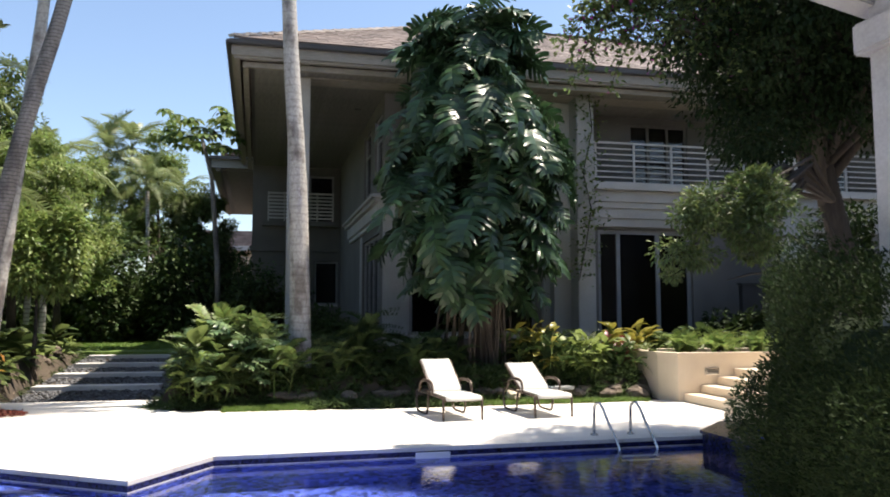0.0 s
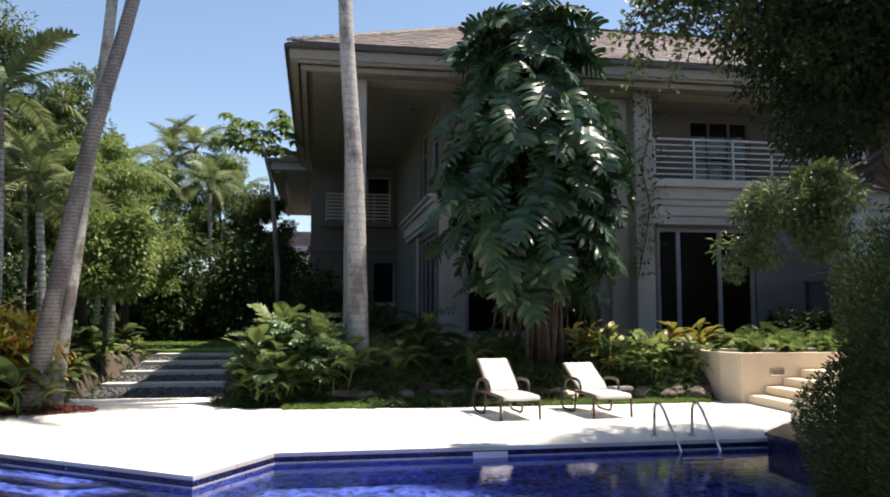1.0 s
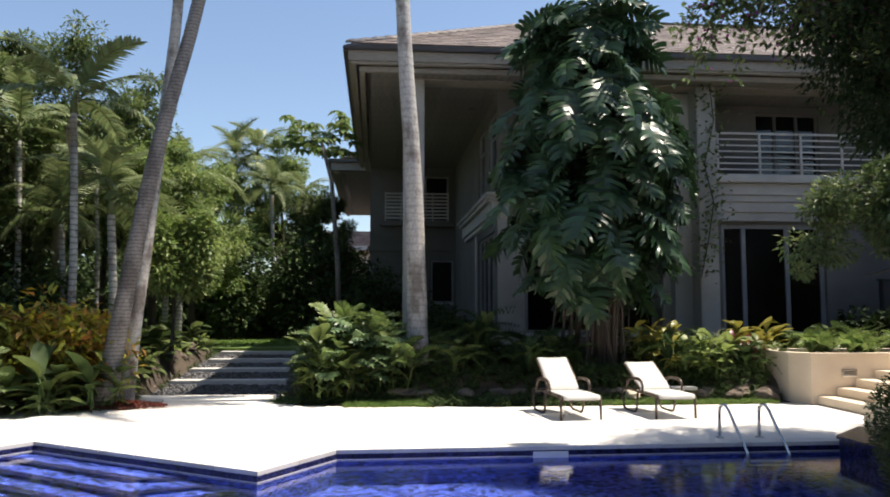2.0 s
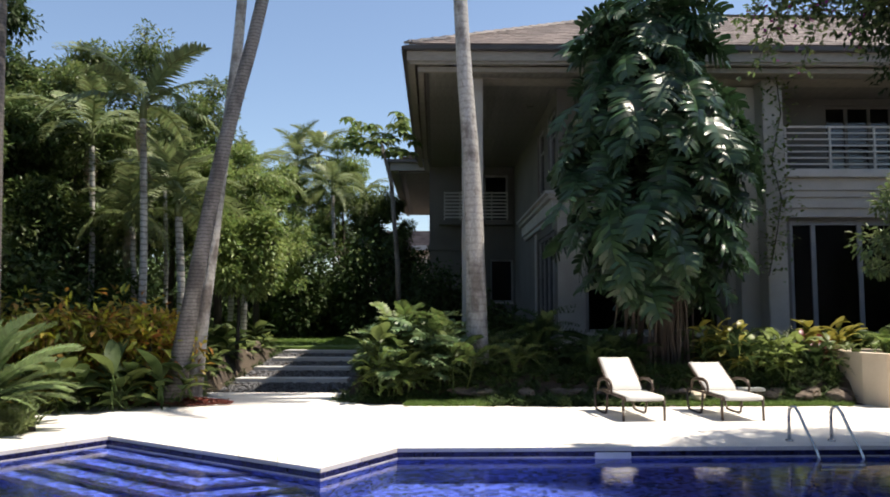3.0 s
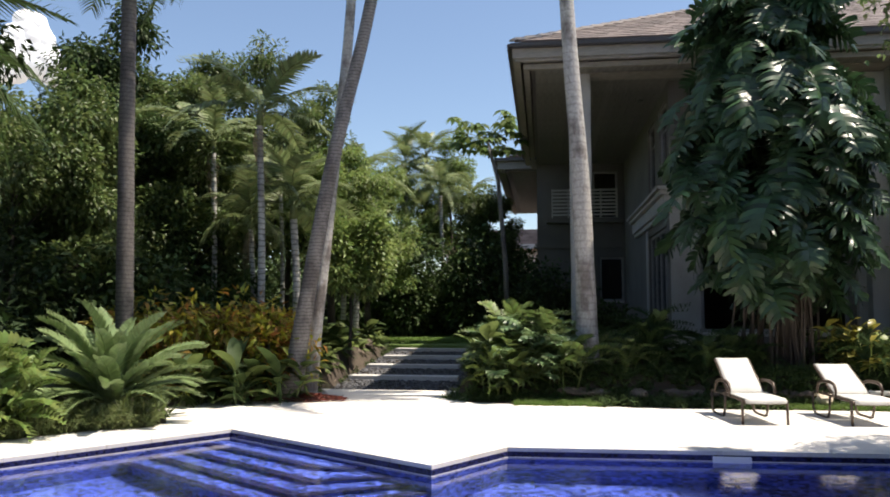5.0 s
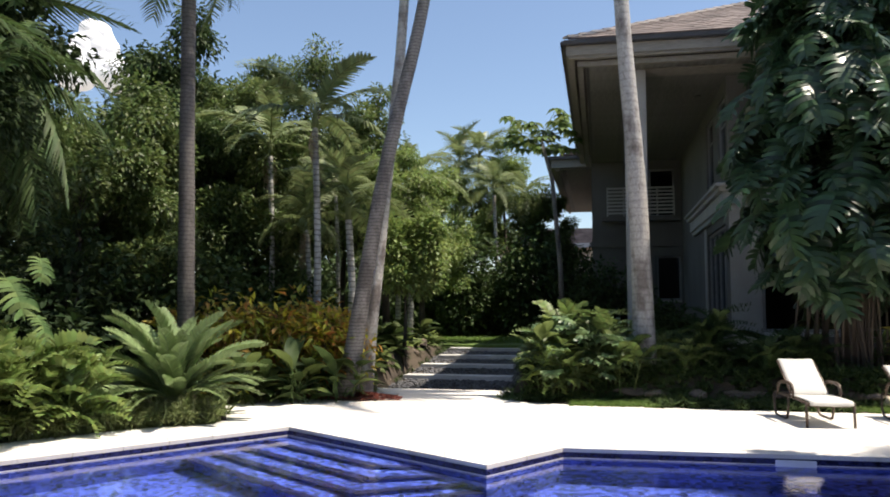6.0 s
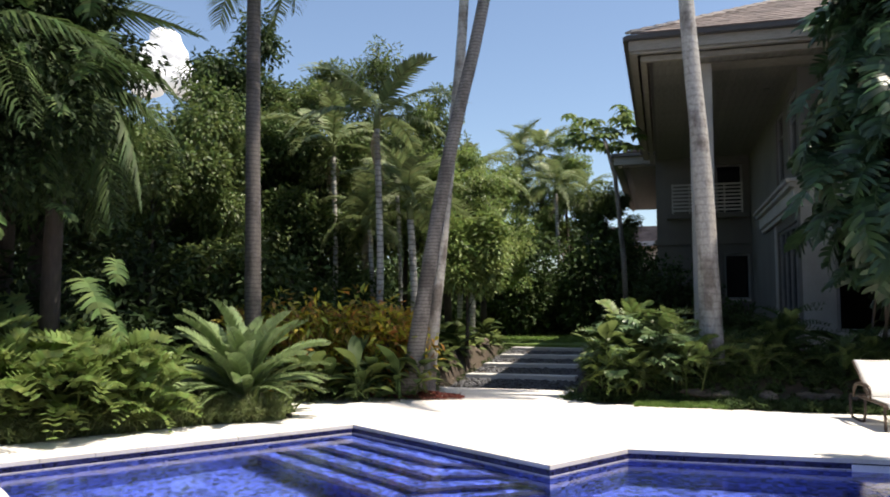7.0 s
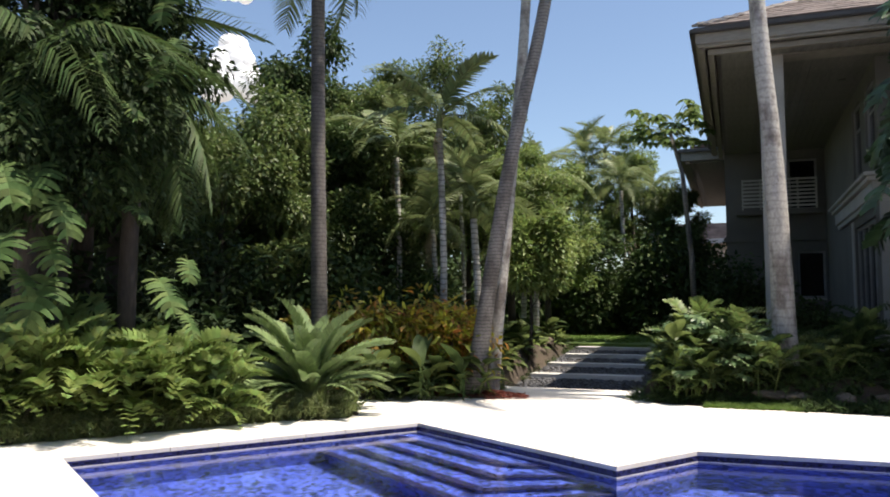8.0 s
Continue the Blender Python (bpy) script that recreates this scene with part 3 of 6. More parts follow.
    rail = part("balcony_rail", Build(), M_TRIM, h, "white horizontal-bar balcony railing")
    x = 7.835
    while x < 22.8:
        part("post", Build().box(x - 0.025, x + 0.025, 18.58, 18.63, UPPER_Z, 6.17), M_TRIM, rail)
        x += 1.085
    for k in range(7):
        z = 5.24 + 0.152 * k
        part("bar", Build().beam((7.56, 18.605, z), (22.8, 18.605, z), 0.03, 0.035 if k < 6 else 0.05), M_TRIM, rail)
    # giant columns of the loggia and balcony
    for x0, x1, z0 in ((-0.01, 0.47, 0.4), (7.07, 7.54, 0.4), (12.9, 13.45, 0.4), (18.6, 19.15, 0.4)):
        col = Build().box(x0, x1, 18.03, 18.57, z0, SOFFIT_Z + 0.3)
        part("column", col, M_COLUMN, h, bevel=0.02)
    # recessed wall under the deep eaves, and the rear wing
    ry = RECESS_Y
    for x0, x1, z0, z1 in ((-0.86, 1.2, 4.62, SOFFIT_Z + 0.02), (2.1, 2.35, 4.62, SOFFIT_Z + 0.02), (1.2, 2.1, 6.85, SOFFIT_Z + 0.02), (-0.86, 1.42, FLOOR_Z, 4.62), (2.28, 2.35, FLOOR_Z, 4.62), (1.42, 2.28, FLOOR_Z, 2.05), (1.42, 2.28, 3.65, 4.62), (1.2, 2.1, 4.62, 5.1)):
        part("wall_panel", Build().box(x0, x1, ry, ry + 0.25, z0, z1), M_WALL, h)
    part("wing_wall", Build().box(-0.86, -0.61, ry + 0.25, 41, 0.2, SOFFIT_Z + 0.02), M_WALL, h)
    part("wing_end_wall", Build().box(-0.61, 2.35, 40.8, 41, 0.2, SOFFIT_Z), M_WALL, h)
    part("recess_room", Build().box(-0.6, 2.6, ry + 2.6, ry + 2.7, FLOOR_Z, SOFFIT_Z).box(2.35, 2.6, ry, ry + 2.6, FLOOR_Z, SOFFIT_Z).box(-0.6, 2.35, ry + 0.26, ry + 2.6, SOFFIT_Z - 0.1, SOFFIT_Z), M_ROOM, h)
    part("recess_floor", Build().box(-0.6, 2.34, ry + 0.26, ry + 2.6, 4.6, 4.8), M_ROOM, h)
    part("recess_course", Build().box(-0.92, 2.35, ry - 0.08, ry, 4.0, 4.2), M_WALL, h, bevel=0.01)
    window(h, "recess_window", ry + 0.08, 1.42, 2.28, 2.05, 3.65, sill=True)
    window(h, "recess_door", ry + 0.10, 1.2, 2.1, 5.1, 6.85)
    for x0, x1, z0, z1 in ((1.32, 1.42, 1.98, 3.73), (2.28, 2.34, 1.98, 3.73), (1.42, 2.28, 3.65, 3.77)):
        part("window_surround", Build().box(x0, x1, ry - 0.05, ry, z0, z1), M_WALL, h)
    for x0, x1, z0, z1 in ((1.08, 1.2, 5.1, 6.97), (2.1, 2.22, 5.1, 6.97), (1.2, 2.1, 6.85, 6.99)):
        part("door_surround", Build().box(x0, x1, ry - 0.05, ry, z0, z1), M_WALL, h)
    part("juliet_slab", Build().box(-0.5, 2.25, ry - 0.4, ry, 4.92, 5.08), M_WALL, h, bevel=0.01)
    juliet = part("juliet_balcony", Build(), M_TRIM, h, "small white slatted balcony rail")
    for x in (-0.30, 0.28, 0.88, 1.46, 2.04):
        part("post", Build().box(x - 0.025, x + 0.025, ry - 0.35, ry - 0.30, 5.08, 6.16), M_TRIM, juliet)
    for k in range(8):
        part("slat", Build().box(-0.32, 2.06, ry - 0.345, ry - 0.31, 5.17 + 0.13 * k, 5.235 + 0.13 * k), M_TRIM, juliet)


def build_roof():
    h = house
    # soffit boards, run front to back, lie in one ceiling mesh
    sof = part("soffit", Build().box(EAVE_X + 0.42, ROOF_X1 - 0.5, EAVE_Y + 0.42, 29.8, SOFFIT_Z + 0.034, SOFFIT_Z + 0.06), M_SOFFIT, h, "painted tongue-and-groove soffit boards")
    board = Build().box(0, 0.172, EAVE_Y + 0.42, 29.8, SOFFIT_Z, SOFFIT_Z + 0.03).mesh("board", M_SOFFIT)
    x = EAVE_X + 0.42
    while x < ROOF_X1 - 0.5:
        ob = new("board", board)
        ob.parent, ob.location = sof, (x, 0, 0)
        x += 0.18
    # stepped fascia: front and side
    for o, z0, z1 in ((0.0, 7.30, 7.53), (0.05, 7.245, 7.30), (0.24, 7.12, 7.245)):
        part("fascia_board", Build().box(EAVE_X + o, ROOF_X1 - o, EAVE_Y + o, EAVE_Y + o + 0.13, z0, z1), M_FASCIA, h, bevel=0.008)
        part("fascia_board", Build().box(EAVE_X + o, EAVE_X + o + 0.13, EAVE_Y + o + 0.13, ROOF_Y1 - o, z0, z1), M_FASCIA, h, bevel=0.008)
    part("eave_vent", Build().box(EAVE_X + 0.435, EAVE_X + 0.50, EAVE_Y + 0.5, 29.7, SOFFIT_Z - 0.008, SOFFIT_Z - 0.002), M_GUTTER, h, "dark slot vent along the eaves")
    part("beam", Build().box(0.0, 22.9, 18.0, 18.6, SOFFIT_Z - 0.025, SOFFIT_Z), M_FASCIA, h, bevel=0.01)
    part("downlight", Build().tube([(1.9, 20.6, SOFFIT_Z - 0.02), (1.9, 20.6, SOFFIT_Z)], 0.09, 16), M_GUTTER, h)
    gut = Build()
    for p, q in (((EAVE_X - 0.06, EAVE_Y - 0.06), (ROOF_X1, EAVE_Y - 0.06)), ((EAVE_X - 0.06, EAVE_Y - 0.06), (EAVE_X - 0.06, ROOF_Y1))):
        gut.beam((*p, 7.575), (*q, 7.575), 0.12, 0.11)
    part("gutter", gut, M_GUTTER, h, "dark brown eaves gutter", bevel=0.02)
    # deck of the hip roof
    ridge_y = (EAVE_Y + ROOF_Y1) / 2
    run = ridge_y - EAVE_Y
    ridge_z = EAVE_Z + run * SLOPE
    b = Build().add([(EAVE_X, EAVE_Y, EAVE_Z), (ROOF_X1, EAVE_Y, EAVE_Z), (ROOF_X1, ROOF_Y1, EAVE_Z), (EAVE_X, ROOF_Y1, EAVE_Z),
                     (EAVE_X + run, ridge_y, ridge_z), (ROOF_X1 - run, ridge_y, ridge_z),
                     (EAVE_X, EAVE_Y, EAVE_Z - 0.06), (ROOF_X1, EAVE_Y, EAVE_Z - 0.06), (ROOF_X1, ROOF_Y1, EAVE_Z - 0.06), (EAVE_X, ROOF_Y1, EAVE_Z - 0.06)],
                    [(0, 1, 5, 4), (1, 2, 5), (2, 3, 4, 5), (3, 0, 4), (9, 8, 7, 6), (0, 6, 7, 1), (1, 7, 8, 2), (2, 8, 9, 3), (3, 9, 6, 0)])
    roof = part("roof", b, M_ROOF_ALL, h, "brown clay tile hip roof, sun-bleached")
    return roof, run, ridge_y, ridge_z


def build_tiles(roof, run):
    """Flat clay tiles in lapped courses: the nearest as pieces, the rest joined."""
    rnd = random.Random(5)
    course, w = 0.335, 0.31
    nrm = Vector((0, -SLOPE, 1)).normalized()
    up = Vector((0, 1, SLOPE)).normalized()
    tile = Build()
    tile.add([(x, y, z) for z in (0, 0.04) for x, y in ((0.004, 0), (w - 0.004, 0), (w - 0.004, 0.345), (0.004, 0.345))],
             [(3, 2, 1, 0), (4, 5, 6, 7), (0, 1, 5, 4), (1, 2, 6, 5), (2, 3, 7, 6), (3, 0, 4, 7)])
    me = tile.mesh("tile", M_ROOF)
    rest = Build()
    k, singles = 0, 0
    slope_len = math.hypot(run, run * SLOPE)
    while k * course < slope_len - 0.1:
        s = k * course
        back = s / math.hypot(1, SLOPE)
        x = EAVE_X + back + 0.05 - (w / 2 if k % 2 else 0) * 0.6
        while x < ROOF_X1 - back - w:
            o = Vector((x, EAVE_Y + back - 0.03, EAVE_Z + back * SLOPE + 0.018))
            tilt = Matrix.Rotation(math.atan(SLOPE) - 0.03 + rnd.uniform(-0.012, 0.012), 4, "X")
            m = Matrix.Translation(o) @ Matrix.Rotation(rnd.uniform(-0.012, 0.012), 4, "Z") @ tilt
            if singles < 300 and x < 3.6:
                t = new("tile", me)
                t.parent, t.matrix_parent_inverse, t.matrix_basis = roof, Matrix(), m
                singles += 1
            else:
                rest.add([m @ Vector(v) for v in tile.v], tile.f)
            x += w
        k += 1
    # left slope, seen only from outside
    k = 0
    while k * course < slope_len - 0.1:
        back = k * course / math.hypot(1, SLOPE)
        rest.box(EAVE_X + back - 0.03, EAVE_X + back + 0.32, EAVE_Y + back + 0.1, ROOF_Y1 - back, EAVE_Z + back * SLOPE + 0.02, EAVE_Z + back * SLOPE + 0.055)
        k += 1
    tagged(part("tile_covering", rest, M_ROOF_ALL, roof), kind="stuff")
    # hip and ridge caps
    n = int(run / 0.26)
    for i in range(n):
        p = Vector((EAVE_X + i * 0.26, EAVE_Y + i * 0.26, EAVE_Z + i * 0.26 * SLOPE + 0.05))
        q = p + Vector((0.3, 0.3, 0.3 * SLOPE + 0.0))
        part("hip_tile", Build().beam(p + Vector((0, 0, 0.045)), q + Vector((0, 0, 0.01)), 0.2, 0.05), M_HIP, roof)
    x = EAVE_X + run
    z = EAVE_Z + run * SLOPE + 0.07
    while x < ROOF_X1 - run:
        part("ridge_tile", Build().beam((x, EAVE_Y + run, z), (x + 0.4, EAVE_Y + run, z - 0.02), 0.26, 0.05), M_ROOF, roof)
        x += 0.36


def build_wing_roof():
    h = house
    x0, y0, z = -2.4, 30.3, 7.62
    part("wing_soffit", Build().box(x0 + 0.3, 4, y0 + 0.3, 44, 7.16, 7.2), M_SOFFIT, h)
    part("wing_fascia", Build().box(x0, 4, y0, y0 + 0.15, 7.2, 7.53).box(x0, x0 + 0.15, y0 + 0.15, 44, 7.2, 7.53).box(x0 + 0.15, x0 + 0.3, y0 + 0.15, 44, 7.1, 7.3), M_FASCIA, h)
    part("wing_vent", Build().box(x0 + 0.4, x0 + 0.55, y0 + 0.4, 43.5, 7.15, 7.158), M_GUTTER, h)
    part("wing_gutter", Build().beam((x0 - 0.06, y0 - 0.06, 7.57), (x0 - 0.06, 44, 7.57), 0.13, 0.11).beam((x0 - 0.06, y0 - 0.06, 7.57), (4, y0 - 0.06, 7.57), 0.13, 0.11), M_GUTTER, h)
    for k in range(16):
        o = k * 0.31
        zz = z + o * SLOPE
        part("tile_course", Build().prism([(x0 + o, y0 + o), (5, y0 + o), (5, y0 + o + 0.36), (x0 + o + 0.36, y0 + o + 0.36), (x0 + o + 0.36, 44), (x0 + o, 44)], zz, zz + 0.04), M_ROOF_ALL, h)


build_house()
ROOF = build_roof()
build_wing_roof()


def build_planter():
    """The cream raised planter with its flight of steps."""
    p = thing("raised_planter", "cream stucco raised planter wall beside the steps", "planter", (8.4, 14.2, 0), kind="structure")
    ring = [(7.28, 14.5), (7.46, 14.02), (10.5, 14.02), (10.5, 16.0), (7.28, 16.0)]
    part("planter_wall", bm_mesh("planter_wall", ring_with_hole(ring, offset_ring(ring, -0.2), -0.02, 0.88), M_CREAM), M_CREAM, p)
    part("planter_cap", bm_mesh("planter_cap", ring_with_hole(offset_ring(ring, 0.02), offset_ring(ring, -0.22), 0.883, 0.93), M_CREAM), M_CREAM, p)
    part("planter_soil", Build().prism(offset_ring(ring, -0.19), 0.0, 0.8), M_SOIL, p, "dark planting soil")
    light = part("step_light", Build().box(8.02, 8.32, 13.995, 14.018, 0.50, 0.64), M_STEEL, p, "recessed louvred step light", bevel=0.006)
    for k in range(3):
        part("louvre", Build().box(8.05, 8.29, 13.985, 13.994, 0.53 + 0.03 * k, 0.545 + 0.03 * k), M_DARK, light)
    st = thing("stone_steps", "cream stone steps rising beside the planter", "steps", (8.3, 13, 0), kind="structure")
    for k in range(4):
        x = 7.56 + 0.36 * k
        part("tread", Build().box(x, 10.4, 12.25, 14.015, 0.155 * k + 0.003, 0.155 * (k + 1)), M_CREAM, st, bevel=0.015)
    solid("step_pier", Build().box(6.95, 7.35, 11.2, 11.6, -0.01, 0.30), M_CREAM, "low cream stone pier by the spa", "pier", kind="", bevel=0.015)


build_planter()


def build_unseen_blockers():
    """Added out of view: plain walls, and a roof behind the viewer that cuts bounced light."""
    solid("wall_south", Build().box(-14, 16, -5.3, -5.0, -0.1, 7.5), M_WALL, "unseen plain grey stucco wall, added to cut bounced light", "wall")
    solid("wall_east", Build().box(15.7, 16, -5.0, 16, -0.1, 6.0), M_WALL, "unseen plain grey stucco wall, added on the east side", "wall")
    solid("ceiling", Build().box(-14, 16, -5.0, -0.9, 3.3, 3.55), M_SOFFIT, "unseen boarded roof, added to shade the deck behind the viewer", "ceiling")


build_unseen_blockers()
# ---- planting: leaf and frond makers ----
RNG = np.random.default_rng(11)
LEAF_V = np.array([(0, 0, 0), (0.4, -0.5, 0.10), (1, 0, -0.12), (0.4, 0.5, 0.10)])
LEAF_F = np.array([(0, 1, 2), (0, 2, 3)])
BLADE_V = np.array([(0, -0.5, 0), (0, 0.5, 0), (0.5, -0.4, 0.06), (0.5, 0.4, 0.06), (1, 0, -0.10)])
BLADE_F = np.array([(0, 2, 1), (1, 2, 3), (2, 4, 3)])
BROAD_V = np.array([(0, 0, 0), (0.22, -0.40, 0.07), (0.22, 0, 0.0), (0.22, 0.40, 0.07), (0.6, -0.42, 0.06), (0.6, 0, -0.02), (0.6, 0.42, 0.06), (1, 0, -0.2)])
BROAD_F = np.array([(0, 1, 2), (0, 2, 3), (1, 4, 2), (2, 4, 5), (2, 5, 3), (3, 5, 6), (4, 7, 5), (5, 7, 6)])


def unit(a):
    return a / np.maximum(np.linalg.norm(a, axis=-1, keepdims=True), 1e-9)


def scatter(pos, way, length, width, shape=(LEAF_V, LEAF_F), roll=None, rng=RNG):
    """Leaves at pos (n, 3), pointing along way, with random roll: verts and faces."""
    pos, way = np.asarray(pos, float), unit(np.asarray(way, float))
    n = len(pos)
    tv, tf = shape
    up = np.tile((0.0, 0.0, 1.0), (n, 1)) + rng.normal(0, 0.35 if roll is None else roll, (n, 3))
    side = unit(np.cross(up, way) + 1e-6)
    up = np.cross(way, side)
    length = np.broadcast_to(length, n)[:, None, None]
    width = np.broadcast_to(width, n)[:, None, None]
    v = pos[:, None] + way[:, None] * tv[None, :, :1] * length + side[:, None] * tv[None, :, 1:2] * width + up[:, None] * tv[None, :, 2:] * length
    f = tf[None] + (np.arange(n) * len(tv))[:, None, None]
    return v.reshape(-1, 3), f.reshape(-1, 3)


def joined(pieces):
    v, f, k = [], [], 0
    for pv, pf in pieces:
        v.append(pv), f.append(pf + k)
        k += len(pv)
    return np.concatenate(v), np.concatenate(f)


def clusters(centres, radii, per, length, width, droop=0.2, shape=(LEAF_V, LEAF_F), rng=RNG, flat=0.75):
    """Leaf sprays round centres: denser towards each clump's shell, pointing outwards."""
    centres, radii = np.asarray(centres, float), np.asarray(radii, float)
    n = len(centres) * per
    d = unit(rng.normal(0, 1, (n, 3)))
    r = rng.uniform(0.25, 1.0, n) ** 0.6
    c, rr = np.repeat(centres, per, 0), np.repeat(radii, per)
    pos = c + d * (r * rr)[:, None] * np.array((1, 1, flat))
    way = d + rng.normal(0, 0.5, (n, 3)) - np.array((0, 0, droop + 0.2))
    size = rng.uniform(0.7, 1.3, n)
    return scatter(pos, way, length * size, width * size, shape, rng=rng)


def pinnate(length, leaflets, leaf_len, leaf_w, droop=0.5, rise=0.5, vee=0.35, rake=0.55, hang=0.2, rng=RNG, stem=0.012, bare=0.12):
    """A feather leaf along +x from the origin: arching rib with leaflets on both sides. Verts, faces."""
    pieces = []
    s = np.linspace(0, 1, 9)
    ribx, ribz = length * (s - 0.12 * s**2), length * (rise * s - (rise + droop) * 0.75 * s**2.2)
    rib = Build().tube([(x, 0, z) for x, z in zip(ribx, ribz)], [stem * (1.1 - 0.85 * q) for q in s], 4, cap=False)
    rf = np.array([(a, b, c) for a, b, c, d in rib.f] + [(a, c, d) for a, b, c, d in rib.f])
    pieces.append((np.array(rib.v), rf))
    q = np.linspace(bare, 0.99, leaflets)
    for sgn in (-1, 1):
        qq = np.clip(q + rng.normal(0, 0.004, leaflets), 0, 1)
        x, z = np.interp(qq, s, ribx), np.interp(qq, s, ribz)
        prof = np.sin(np.pi * np.clip(0.14 + 0.80 * qq, 0, 1)) ** 0.6
        way = np.stack([rake + 0.7 * qq**3 + rng.normal(0, 0.05, leaflets), sgn * np.ones(leaflets), vee - hang + rng.normal(0, 0.08, leaflets)], -1)
        pos = np.stack([x, 0 * x, z], -1)
        v, f = scatter(pos, way, leaf_len * prof, leaf_w * (0.5 + 0.5 * prof), (BLADE_V, BLADE_F), roll=0.08, rng=rng)
        if hang:
            k = v.reshape(leaflets, -1, 3)
            d = np.linalg.norm(k - pos[:, None], axis=-1)
            k[..., 2] -= hang * 0.9 * d**2 / max(leaf_len, 1e-6)
            v = k.reshape(-1, 3)
        pieces.append((v, f))
    return joined(pieces)


def turned(ob, parent, m, label=""):
    ob.parent = parent
    ob.matrix_parent_inverse = Matrix.Translation(-BASE[parent.name]) if parent.name in BASE else Matrix()
    ob.matrix_basis = m
    return tagged(ob, label)


def aim(p, yaw, lift, roll=0.0, size=1.0):
    """A pose at p for a leaf along +x: compass turn, lift and roll in radians."""
    return Matrix.Translation(p) @ Matrix.Rotation(yaw, 4, "Z") @ Matrix.Rotation(-lift, 4, "Y") @ Matrix.Rotation(roll, 4, "X") @ Matrix.Scale(size, 4)


def frond_meshes(name, mat, count, seed, **kw):
    rng = np.random.default_rng(seed)
    return [leaf_mesh(name, mat, *pinnate(rng=rng, **kw)) for _ in range(count)]


def bent_trunk(base, points, r0, r1, flare=1.35, n=26, rough=0.02, seed=0):
    """A palm trunk through points over the base, tapered, ringed and flared at its foot."""
    rnd = random.Random(seed)
    pts = [Vector(base)] + [Vector(p) for p in points]
    path, radii = [], []
    for i in range(n + 1):
        s = i / n
        q = s * (len(pts) - 1)
        k = min(int(q), len(pts) - 2)
        p0, p1, p2, p3 = pts[max(k - 1, 0)], pts[k], pts[k + 1], pts[min(k + 2, len(pts) - 1)]
        u = q - k
        p = 0.5 * ((2 * p1) + (p2 - p0) * u + (2 * p0 - 5 * p1 + 4 * p2 - p3) * u * u + (3 * p1 - p0 - 3 * p2 + p3) * u**3)
        path.append(p)
        radii.append((r0 + (r1 - r0) * s) * (1 + (flare - 1) * math.exp(-s * 9)) * (1 + rnd.uniform(-rough, rough)))
    return Build().tube(path, radii, 14), path[-1]


F_COCO = frond_meshes("frond", M_FROND, 3, 21, length=3.2, leaflets=44, leaf_len=0.75, leaf_w=0.05, droop=0.75, rise=0.35, hang=0.55, stem=0.03, bare=0.2)
F_GLOOM = frond_meshes("frond", M_LEAF_DARK, 3, 30, length=2.6, leaflets=40, leaf_len=0.7, leaf_w=0.06, droop=0.9, rise=0.3, hang=0.7, stem=0.025, bare=0.15)
F_SMALL = frond_meshes("frond", M_FROND, 3, 22, length=1.9, leaflets=30, leaf_len=0.5, leaf_w=0.05, droop=0.55, rise=0.6, hang=0.4, stem=0.018, bare=0.18)
F_BROAD = frond_meshes("frond", M_FROND, 3, 23, length=2.1, leaflets=34, leaf_len=0.42, leaf_w=0.075, droop=0.35, rise=0.5, hang=0.25, stem=0.02, bare=0.15)
F_CYCAD = frond_meshes("frond", M_CYCAD, 3, 24, length=1.6, leaflets=84, leaf_len=0.22, leaf_w=0.040, droop=0.20, rise=0.30, vee=0.24, rake=0.75, hang=0.0, stem=0.014, bare=0.06)
F_ZAMIA = frond_meshes("frond", M_LEAF_LIGHT, 3, 25, length=0.95, leaflets=12, leaf_len=0.25, leaf_w=0.088, droop=0.45, rise=0.55, vee=0.35, hang=0.06, stem=0.010, bare=0.25)
F_ZAMIA2 = frond_meshes("frond", M_LEAF, 3, 26, length=0.9, leaflets=11, leaf_len=0.24, leaf_w=0.092, droop=0.5, rise=0.55, vee=0.3, hang=0.15, stem=0.010, bare=0.25)
F_FERN = frond_meshes("frond", M_LEAF, 3, 27, length=0.9, leaflets=22, leaf_len=0.16, leaf_w=0.032, droop=0.7, rise=0.75, hang=0.05, stem=0.007, bare=0.06)
F_FERN_DARK = frond_meshes("frond", M_LEAF_DARK, 3, 28, length=0.95, leaflets=22, leaf_len=0.17, leaf_w=0.034, droop=0.7, rise=0.75, hang=0.05, stem=0.007, bare=0.06)
F_DEAD = frond_meshes("dry_frond", M_DEAD, 2, 29, length=1.5, leaflets=22, leaf_len=0.35, leaf_w=0.035, droop=0.9, rise=0.1, hang=0.8, stem=0.015, bare=0.1)


